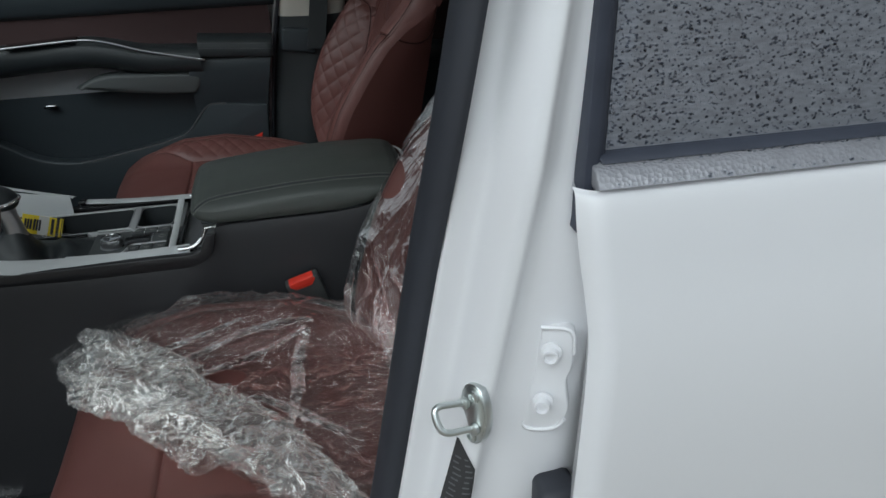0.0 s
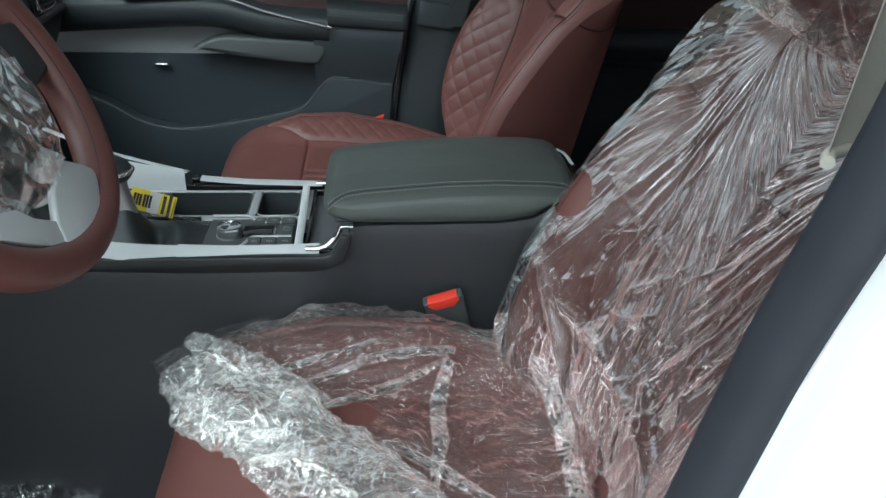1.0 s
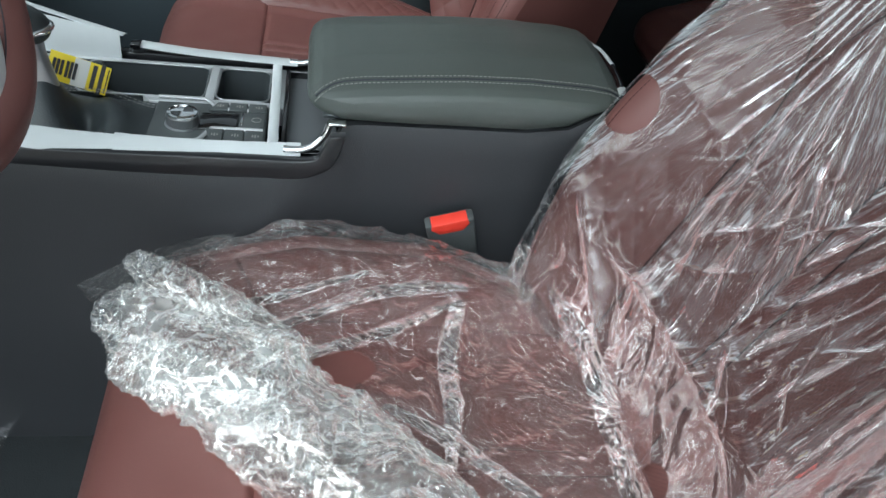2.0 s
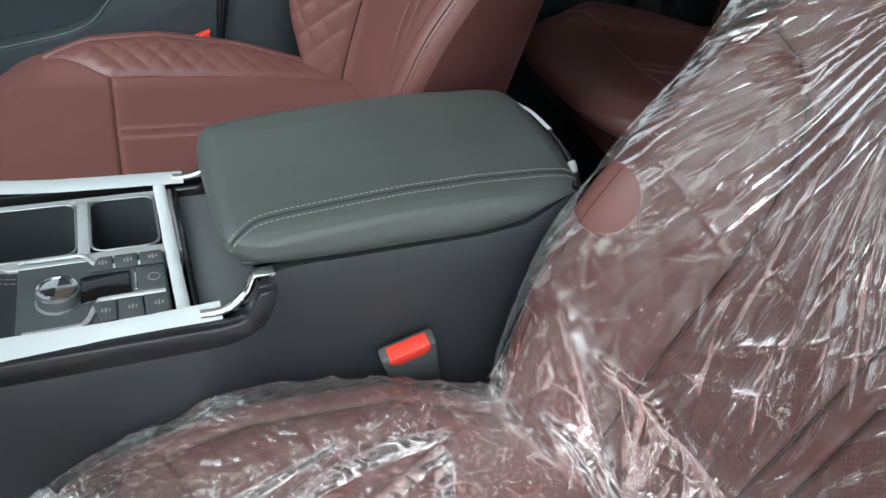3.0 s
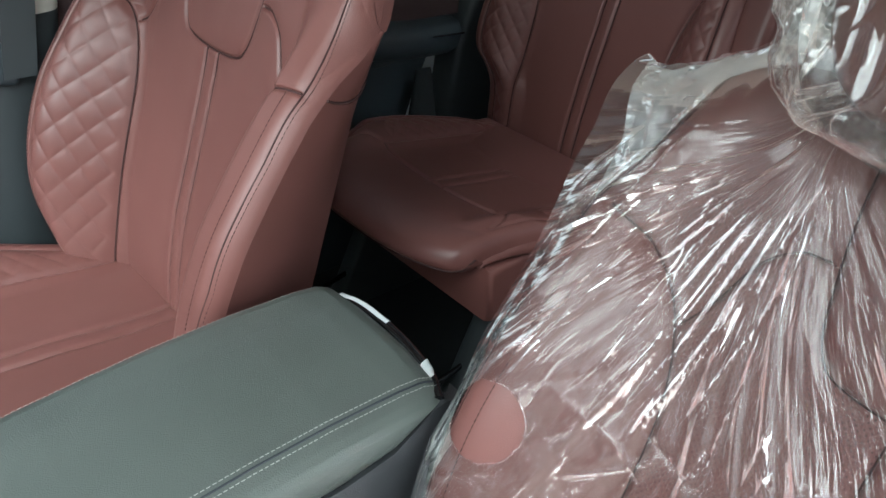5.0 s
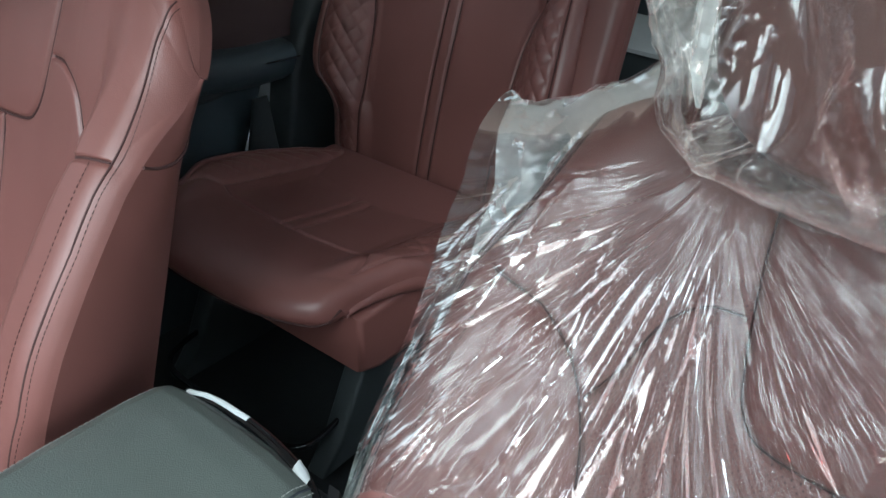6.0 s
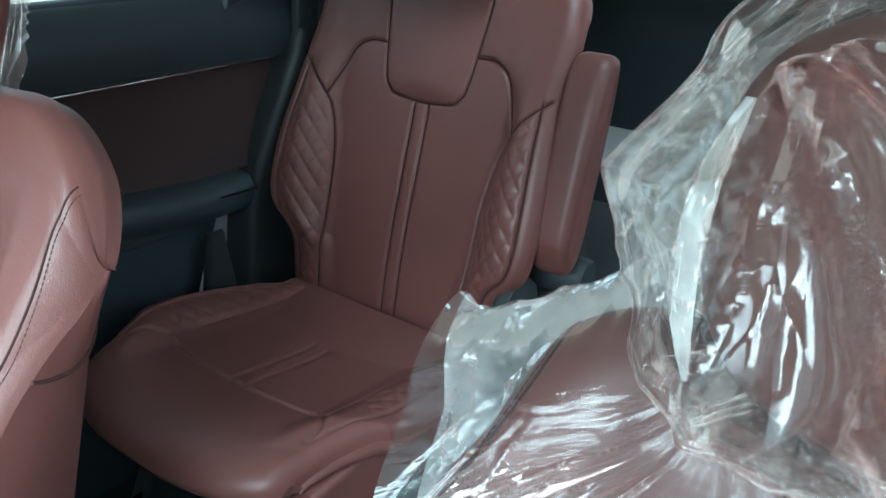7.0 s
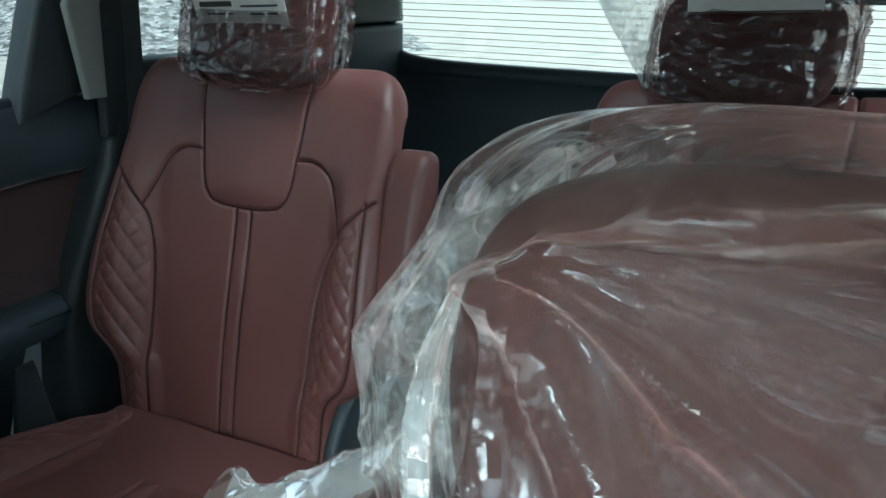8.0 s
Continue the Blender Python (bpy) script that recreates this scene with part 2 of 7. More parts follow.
PAPER = mat("white_paper", (0.74, 0.74, 0.70), 0.7, vary=0.04)
WET_TRIM = mat("wet_satin_trim", (0.28, 0.285, 0.31), 0.36, metal=0.3, grain=0.8, grain_scale=300, vary=0.2, vary_scale=60)
ZINC = mat("zinc_steel", (0.70, 0.74, 0.73), 0.30, metal=1.0, vary=0.08, vary_scale=60)
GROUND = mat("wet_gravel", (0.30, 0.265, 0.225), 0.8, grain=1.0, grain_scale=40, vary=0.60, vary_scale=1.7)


def stones_mat(name, color, size):
    """Heaped broken stone: each piece with a shade of its own and dark gaps between."""
    m = mat(name, color, 0.85)
    nt = m.node_tree
    tc = nt.nodes.new("ShaderNodeTexCoord")
    v = nt.nodes.new("ShaderNodeTexVoronoi")
    v.inputs["Scale"].default_value = 1.0 / size
    nt.links.new(tc.outputs["Object"], v.inputs["Vector"])
    grey = nt.nodes.new("ShaderNodeSeparateColor")
    nt.links.new(v.outputs["Color"], grey.inputs["Color"])
    shade = nt.nodes.new("ShaderNodeMapRange")
    shade.inputs["To Min"].default_value, shade.inputs["To Max"].default_value = 0.25, 1.7
    nt.links.new(grey.outputs["Red"], shade.inputs["Value"])
    mix = nt.nodes.new("ShaderNodeVectorMath")
    mix.operation = "SCALE"
    mix.inputs[0].default_value = color
    nt.links.new(shade.outputs["Result"], mix.inputs["Scale"])
    nt.links.new(mix.outputs["Vector"], nt.nodes["Principled BSDF"].inputs["Base Color"])
    bump = nt.nodes.new("ShaderNodeBump")
    bump.invert = True
    bump.inputs["Strength"].default_value = 1.0
    bump.inputs["Distance"].default_value = size
    nt.links.new(v.outputs["Distance"], bump.inputs["Height"])
    nt.links.new(bump.outputs["Normal"], nt.nodes["Principled BSDF"].inputs["Normal"])
    return m


STONES = stones_mat("broken_stone", (0.21, 0.195, 0.18), 0.13)
FILM = film_mat("clear_film", 0.05, 1.1, 0.05, [("obj", (110, 150, 130), 0.30, 0.52, 0.64)], 0.05, tint=(0.76, 0.75, 0.75), creases=("obj", 3, ((4, 24, 0.14, 0), (4, 60, 0.13, 0), (4, 140, 0.10, 0))))
FILM_CRUMPLED = film_mat("crumpled_film", 0.06, 1.2, 0.05, [("obj", (85, 110, 95), 0.25, 0.45, 0.60)], 0.05, tint=(0.74, 0.73, 0.73), creases=("obj", 8, ((4, 22, 0.17, 0), (5, 55, 0.17, 0), (5, 130, 0.13, 0))))
FILM_TIGHT = film_mat("stretched_film", 0.026, 1.25, 0.045, [("obj", (66, 66, 48), 0.30, 0.55, 0.66)], 0.03, tint=(0.72, 0.715, 0.72), creases=("uv", 5, ((4, 4, 0.09, 0.6), (4, 11, 0.075, 0.75), (3, 30, 0.05, 0.85), (3, 70, 0.04, 0.9))), streak=((26, 0.9, 1), 0.62, 0.78, 0.07))
FILM_FAN = film_mat("pleated_film", 0.034, 2.0, 0.085, [("obj", (60, 60, 22), 0.22, 0.56, 0.68)], 0.02, 10.0, tint=(0.68, 0.66, 0.65), creases=("obj", 12, ((3, 6, 0.15, 0), (2, 17, 0.05, 0))))
FILM_BUNCH = film_mat("bunched_film", 0.19, 0.7, 0.08, [("obj", (120, 150, 130), 0.25, 0.45, 0.62)], 0.05, creases=("obj", 21, ((4, 36, 0.22, 0), (4, 80, 0.18, 0), (2, 170, 0.10, 0))))
FILM_CLEAR = film_mat("headrest_film", 0.03, 1.8, 0.06, [], 0.05, 14.0, creases=("obj", 31, ((3, 14, 0.14, 0), (3, 40, 0.10, 0))))
# tint kept dark so that the film carries the rear headrests' shade
FILM_CRISP = film_mat("crackling_film", 0.002, 1.7, 0.025, [("obj", (130, 110, 90), 0.35, 0.56, 0.66)], tint=(0.48, 0.45, 0.45), creases=("obj", 41, ((5, 30, 0.22, 0), (5, 80, 0.20, 0))))
SILL_PLATE = mat("silver_sill_plate", (0.60, 0.615, 0.62), 0.42, grain=0.1, grain_scale=400, vary=0.06)
FILM_MILKY = film_mat("slack_film", 0.56, 0.9, 0.08, [("obj", (90, 80, 60), 0.20, 0.48, 0.62)], 0.05, creases=("obj", 51, ((4, 22, 0.20, 0), (4, 60, 0.16, 0))))
GLASS = glass_mat("clear_glass", (0.92, 0.94, 0.93))
PRIVACY = glass_mat("tinted_glass", (0.19, 0.21, 0.255), 0.03, 0.34)
TINTED = glass_mat("rear_tinted_glass", (0.62, 0.64, 0.65))
# for the unseen roof openings that were added to light the cabin
SMOKED = glass_mat("smoked_added_opening_glass", (0.60, 0.62, 0.62))
HEATER = mat("heater_wire", (0.30, 0.24, 0.16), 0.5, metal=0.6)
DROP = glass_mat("rain_drop", (0.56, 0.59, 0.66), 0.05)
SEAL_BLUE = mat("wet_rubber_seal", (0.040, 0.046, 0.066), 0.42, vary=0.25, vary_scale=40)


# ---- building tools ----
def thing(name, at, label, category, group="", kind=""):
    ob = new(name)
    ob.location = at
    ob.empty_display_size = 0.05
    return tagged(ob, label, category, group, kind)


def part(name, me, material, parent=None, label="", smooth=True):
    """Links a mesh or bmesh, built in world coordinates, as one object under a thing or a part."""
    if isinstance(me, bmesh.types.BMesh):
        bm, me = me, bpy.data.meshes.new(name)
        bmesh.ops.recalc_face_normals(bm, faces=bm.faces)
        bm.to_mesh(me)
        bm.free()
    if material:
        me.materials.append(material)
    if smooth:
        me.polygons.foreach_set("use_smooth", [True] * len(me.polygons))
        me.set_sharp_from_angle(angle=radians(50))
    ob = new(name, me)
    if parent:
        ob.parent = parent
        if parent.type == "EMPTY":
            ob.matrix_parent_inverse = Matrix.Translation(-Vector(parent.location))
    if label:
        ob["label"] = label
    return ob


def mesh(name, verts, faces):
    me = bpy.data.meshes.new(name)
    me.from_pydata([tuple(v) for v in verts], [], [tuple(f) for f in faces])
    me.update()
    return me


def grid_mesh(name, P, keep=None, wrap=False, uv=None):
    """A sheet from an array of places; keep: which quads stay; wrap: the columns close on themselves."""
    nv, nu = P.shape[:2]
    i = np.arange(nv * nu).reshape(nv, nu)
    if wrap:
        i = np.concatenate([i, i[:, :1]], 1)
    q = np.stack([i[:-1, :-1], i[:-1, 1:], i[1:, 1:], i[1:, :-1]], -1)
    q = q[keep] if keep is not None else q.reshape(-1, 4)
    q = q.reshape(-1, 4)
    used, inv = np.unique(q, return_inverse=True)
    me = bpy.data.meshes.new(name)
    v = P.reshape(-1, 3)[used]
    q = inv.reshape(-1, 4)
    me.vertices.add(len(v))
    me.vertices.foreach_set("co", v.astype(np.float32).ravel())
    me.loops.add(q.size)
    me.loops.foreach_set("vertex_index", q.astype(np.int32).ravel())
    me.polygons.add(len(q))
    me.polygons.foreach_set("loop_start", np.arange(0, q.size, 4, dtype=np.int32))
    me.update(calc_edges=True)
    if uv is not None:
        layer = me.uv_layers.new(name="folds")
        layer.data.foreach_set("uv", uv.reshape(-1, 2)[used][q.ravel()].astype(np.float32).ravel())
    return me


def box(lo, hi, r=0.004, seg=2):
    bm = bmesh.new()
    bmesh.ops.create_cube(bm, size=1.0)
    lo, hi = Vector(lo), Vector(hi)
    for v in bm.verts:
        v.co = Vector([lo[k] + (v.co[k] + 0.5) * (hi[k] - lo[k]) for k in range(3)])
    r = min(r, 0.45 * min(hi - lo))
    if r > 0:
        bmesh.ops.bevel(bm, geom=bm.edges[:], offset=r, segments=seg, affect="EDGES", profile=0.5)
    return bm


def turned_box(size, m, r=0.003, seg=2):
    bm = box([-s / 2 for s in size], [s / 2 for s in size], r, seg)
    bmesh.ops.transform(bm, matrix=m, verts=bm.verts)
    return bm


def prism(outline, lo, hi, axis="y", r=0.004, seg=2):
    """An outline in the two other axes (x,z for y; y,z for x; x,y for z), pulled from lo to hi, with rounded edges."""
    bm = bmesh.new()
    put = {"y": lambda a, b, c: (a, c, b), "x": lambda a, b, c: (c, a, b), "z": lambda a, b, c: (a, b, c)}[axis]
    low = [bm.verts.new(put(a, b, lo)) for a, b in outline]
    high = [bm.verts.new(put(a, b, hi)) for a, b in outline]
    n = len(outline)
    caps = [bm.faces.new(low), bm.faces.new(high[::-1])]
    for k in range(n):
        bm.faces.new((low[k], high[k], high[(k + 1) % n], low[(k + 1) % n]))
    bmesh.ops.recalc_face_normals(bm, faces=bm.faces)
    if r > 0:
        edges = list({e for f in caps for e in f.edges})
        bmesh.ops.bevel(bm, geom=edges, offset=r, segments=seg, affect="EDGES", profile=0.5)
    return bm


def spline(pts, n):
    """A smooth curve of n places through the points given."""
    p = np.array(pts, float)
    p = np.vstack([2 * p[0] - p[1], p, 2 * p[-1] - p[-2]])
    t = np.linspace(0, len(pts) - 1, n)
    k = np.minimum(t.astype(int), len(pts) - 2)
    f = (t - k)[:, None]
    a, b, c, d = p[k], p[k + 1], p[k + 2], p[k + 3]
    return 0.5 * (2 * b + (c - a) * f + (2 * a - 5 * b + 4 * c - d) * f**2 + (3 * b - a - 3 * c + d) * f**3)


def tube(pts, radius, n=10, closed=False, name="tube", flat=1.0):
    """A round rod along the places given; radius may vary."""
    p = np.array(pts, float)
    rad = np.broadcast_to(np.asarray(radius, float), (len(p),))
    d = np.roll(p, -1, 0) - np.roll(p, 1, 0) if closed else np.gradient(p, axis=0)
    d /= np.linalg.norm(d, axis=1, keepdims=True) + 1e-12
    ref = np.array([0, 0, 1.0]) if abs(d[:, 2]).mean() < 0.8 else np.array([1.0, 0, 0])
    a = np.cross(d, ref)
    flat_on = np.linalg.norm(a, axis=1) < 0.05
    a[flat_on] = np.cross(d[flat_on], [0.3, 0.9, 0.2])
    a /= np.linalg.norm(a, axis=1, keepdims=True)
    b = np.cross(a, d)
    th = np.linspace(0, 2 * np.pi, n, endpoint=False)
    P = p[:, None] + rad[:, None, None] * (np.cos(th)[None, :, None] * a[:, None] + flat * np.sin(th)[None, :, None] * b[:, None])
    if closed:
        P = np.concatenate([P, P[:1]], 0)
        return grid_mesh(name, P, wrap=True)
    P = np.concatenate([np.repeat(p[:1, None], n, 1), P, np.repeat(p[-1:, None], n, 1)], 0)
    return grid_mesh(name, P, wrap=True)


def lathe(profile, center, axis_m=None, n=40):
    """A turned shape from (radius, height) pairs."""
    bm = bmesh.new()
    rings = []
    for r, z in profile:
        rings.append([bm.verts.new((r * math.cos(2 * math.pi * k / n), r * math.sin(2 * math.pi * k / n), z)) for k in range(n)])
    for a, b in zip(rings, rings[1:]):
        for k in range(n):
            bm.faces.new((a[k], a[(k + 1) % n], b[(k + 1) % n], b[k]))
    bm.faces.new(rings[0][::-1])
    bm.faces.new(rings[-1])
    bmesh.ops.transform(bm, matrix=Matrix.Translation(center) @ (axis_m or Matrix()), verts=bm.verts)
    return bm


TABLE = np.random.RandomState(7).rand(64, 64, 64)


def vnoise(x, y, z=0.0):
    """Smooth random values, 0 to 1, over arrays of places."""
    x, y, z = np.broadcast_arrays(np.asarray(x, float), np.asarray(y, float), np.asarray(z, float))
    ix, iy, iz = (np.floor(a).astype(int) for a in (x, y, z))
    fx, fy, fz = x - ix, y - iy, z - iz
    fx, fy, fz = (f * f * (3 - 2 * f) for f in (fx, fy, fz))
    out = 0
    for dx in (0, 1):
        for dy in (0, 1):
            for dz in (0, 1):
                w = (fx if dx else 1 - fx) * (fy if dy else 1 - fy) * (fz if dz else 1 - fz)
                out = out + w * TABLE[(ix + dx) % 64, (iy + dy) % 64, (iz + dz) % 64]
    return out


def ridges(x, y, z=0.0, octaves=4):
    """Sharp-crested folds, 0 to 1."""
    out, amp, tot = 0, 1.0, 0.0
    for k in range(octaves):
        n = 1 - np.abs(2 * vnoise(x * 2**k + 13.7 * k, y * 2**k + 5.1 * k, z + 3.3 * k) - 1)
        out, tot, amp = out + amp * n * n, tot + amp, amp * 0.5
    return out / tot


def smooth(a, b, x):
    t = np.clip((x - a) / (b - a), 0, 1)
    return t * t * (3 - 2 * t)


def far_from(U, V, line):
    """How far places in a plane lie from a chain of points."""
    best = np.full(U.shape, 9.0)
    for (ax, ay), (bx, by) in zip(line[:-1], line[1:]):
        dx, dy = bx - ax, by - ay
        t = np.clip(((U - ax) * dx + (V - ay) * dy) / (dx * dx + dy * dy + 1e-12), 0, 1)
        best = np.minimum(best, np.hypot(U - ax - t * dx, V - ay - t * dy))
    return best


def both_sides(line):
    return [line, [(-u, v) for u, v in line]]


class Pad:
    """An upholstered surface: a profile in x and z, swept across y, with bolsters, seams and quilting."""

    def __init__(self, profile, y0, halves, depth, seams, quilt, nu=150, nv=190, n_prof=400, edge=0.026, groove=0.005, flip=1, corner=None):
        c = spline(profile, n_prof)
        s = np.r_[0, np.cumsum(np.linalg.norm(np.diff(c, axis=0), axis=1))]
        self.length, self.y0, self.depth, self.halves, self.edge = s[-1], y0, depth, halves, edge
        self.s, self.c, self.flip, self.corner = s, c, flip, corner
        v = np.linspace(0, s[-1], nv)
        t = np.linspace(-1, 1, nu)
        t = 0.72 * t + 0.28 * np.sin(t * np.pi / 2)
        W = np.interp(v, *zip(*halves))
        self.V, self.T = np.meshgrid(v, t, indexing="ij")
        self.U = self.T * W[:, None]
        d = depth(self.U, self.V) + self.round(self.U, W[:, None])
        self.sunk = np.full(self.U.shape, 9.0)
        for line in seams:
            self.sunk = np.minimum(self.sunk, far_from(self.U, self.V, line))
        d = d - 0.95 * groove * np.exp(-((self.sunk / 0.0026) ** 2)) - 0.22 * groove * np.exp(-((self.sunk / 0.011) ** 2))
        d = d + 0.0012 * (vnoise(self.U * 22 + 40, self.V * 22) - 0.5)
        self.P = self.place(self.U, self.V, d)
        if quilt:
            # the pillows swell square to the leather
            n = np.cross(np.gradient(self.P, axis=1), np.gradient(self.P, axis=0))
            n /= np.linalg.norm(n, axis=-1, keepdims=True) + 1e-12
            x, z, nx, nz = self.along(self.V)
            n *= np.sign(n[..., 0] * nx + n[..., 2] * nz)[..., None]
            self.P = self.P + n * quilt(self.U, self.V)[..., None]

    def round(self, U, W):
        k = np.clip((np.abs(U) - (W - self.edge)) / self.edge, 0, 1)
        return -self.edge * (1 - np.sqrt(np.maximum(0, 1 - k**2)))

    def along(self, V):
        x, z = np.interp(V, self.s, self.c[:, 0]), np.interp(V, self.s, self.c[:, 1])
        e = 0.004
        tx = np.interp(V + e, self.s, self.c[:, 0]) - np.interp(V - e, self.s, self.c[:, 0])
        tz = np.interp(V + e, self.s, self.c[:, 1]) - np.interp(V - e, self.s, self.c[:, 1])
        n = np.hypot(tx, tz) + 1e-9
        return x, z, -self.flip * tz / n, self.flip * tx / n

    def place(self, U, V, d):
        x, z, nx, nz = self.along(V)
        fall = self.fall(U, V)
        return np.stack([x + nx * d - 0.3 * fall, self.y0 + U + 0 * x, z + nz * d - 0.95 * fall], -1)

    def fall(self, U, V):
        """How far the top sinks towards its rounded corners."""
        if not self.corner:
            return 0 * U
        r, v0, v1, w = self.corner
        k = np.clip((np.abs(U) - (w - r)) / r, 0, 0.985)
        return r * (1 - np.sqrt(1 - k**2)) * np.clip((V - v0) / (v1 - v0), 0, 1) ** 1.3

    def at(self, u, v, lift=0.0):
        u, v = np.asarray(u, float), np.asarray(v, float)
        W = np.interp(v, *zip(*self.halves))
        return self.place(u, v, self.depth(u, v) + self.round(u, W) + lift)

    def panels(self, parent, material, sorts):
        """The surface cut into its sewn panels, each a mesh of its own. sorts: (name, mask function)."""
        um = (self.U[:-1, :-1] + self.U[1:, 1:]) / 2
        vm = (self.V[:-1, :-1] + self.V[1:, 1:]) / 2
        left = np.ones(um.shape, bool)
        for name, mask, *own in sorts:
            keep = left & mask(um, vm)
            left &= ~keep
            if keep.any():
                part(name, grid_mesh(name, self.P, keep), (own[0] if own else None) or material, parent)

    def side(self, sign, thick, v_wrap, n=9, bulge=0.010, pull=0.02):
        """The wall from the surface's edge to a straight line behind it."""
        edge = self.P[:, -1 if sign > 0 else 0]
        x, z, nx, nz = self.along(self.V[:, 0])
        low = edge[0] - np.array([nx[0], 0, nz[0]]) * thick - np.array([0, sign * pull, 0])
        high = edge[-1] - np.array([0, sign * pull, 0])
        f = np.clip(self.V[:, 0] / v_wrap, 0, 1)[:, None]
        rear = low + (high - low) * f
        k = np.linspace(0, 1, n)[None, :, None]
        wall = edge[:, None] * (1 - k) + rear[:, None] * k
        wall[..., 1] += sign * bulge * np.sin(np.pi * k[..., 0])
        return wall


def stitches(pad, line, parent, material, lift=0.0006, step=0.0052, size=(0.0032, 0.0009, 0.0008), name="stitching"):
    """A row of thread along a line on a pad."""
    c = np.array(line, float)
    s = np.r_[0, np.cumsum(np.linalg.norm(np.diff(c, axis=0), axis=1))]
    k = np.arange(0, s[-1], step)
    u, v = np.interp(k, s, c[:, 0]), np.interp(k, s, c[:, 1])
    P = pad.at(u, v, lift)
    thread_row(P, parent, material, size, name)


def thread_row(P, parent, material, size=(0.0032, 0.0009, 0.0008), name="stitching"):
    d = np.gradient(P, axis=0)
    d /= np.linalg.norm(d, axis=1, keepdims=True) + 1e-9
    a = np.cross(d, [0.3, 0.2, 0.93])
    a /= np.linalg.norm(a, axis=1, keepdims=True) + 1e-9
    b = np.cross(d, a)
    verts, faces = [], []
    for p, dd, aa, bb in zip(P, d, a, b):
        o = len(verts)
        for i in (-0.5, 0.5):
            for j, k in ((-0.5, 0), (0, 0.5), (0.5, 0), (0, -0.5)):
                verts.append(p + dd * i * size[0] + aa * j * size[1] + bb * k * size[2])
        for j in range(4):
            faces.append((o + j, o + (j + 1) % 4, o + 4 + (j + 1) % 4, o + 4 + j))
        faces += [(o + 3, o + 2, o + 1, o), (o + 4, o + 5, o + 6, o + 7)]
    return tagged(part(name, mesh(name, verts, faces), material, parent, smooth=False), kind="stuff")


def diamonds(a, b, size):
    """Soft quilted pillows, 0 at the stitched lines to 1."""
    p = np.abs(np.sin(np.pi * (a + b) / size)) * np.abs(np.sin(np.pi * (a - b) / size))
    return p ** 0.36


# ---- seats ----
def bib_line(top, bottom, wide, narrow):
    """The U-shaped seam of the panel under the headrest."""
    right = [(wide, top), (0.5 * (wide + narrow) + 0.004, 0.5 * (top + bottom) + 0.02), (narrow, bottom + 0.045), (narrow * 0.86, bottom + 0.016), (narrow * 0.62, bottom + 0.004), (0, bottom)]
    return spline(right + [(-u, v) for u, v in right[-2::-1]], 60)


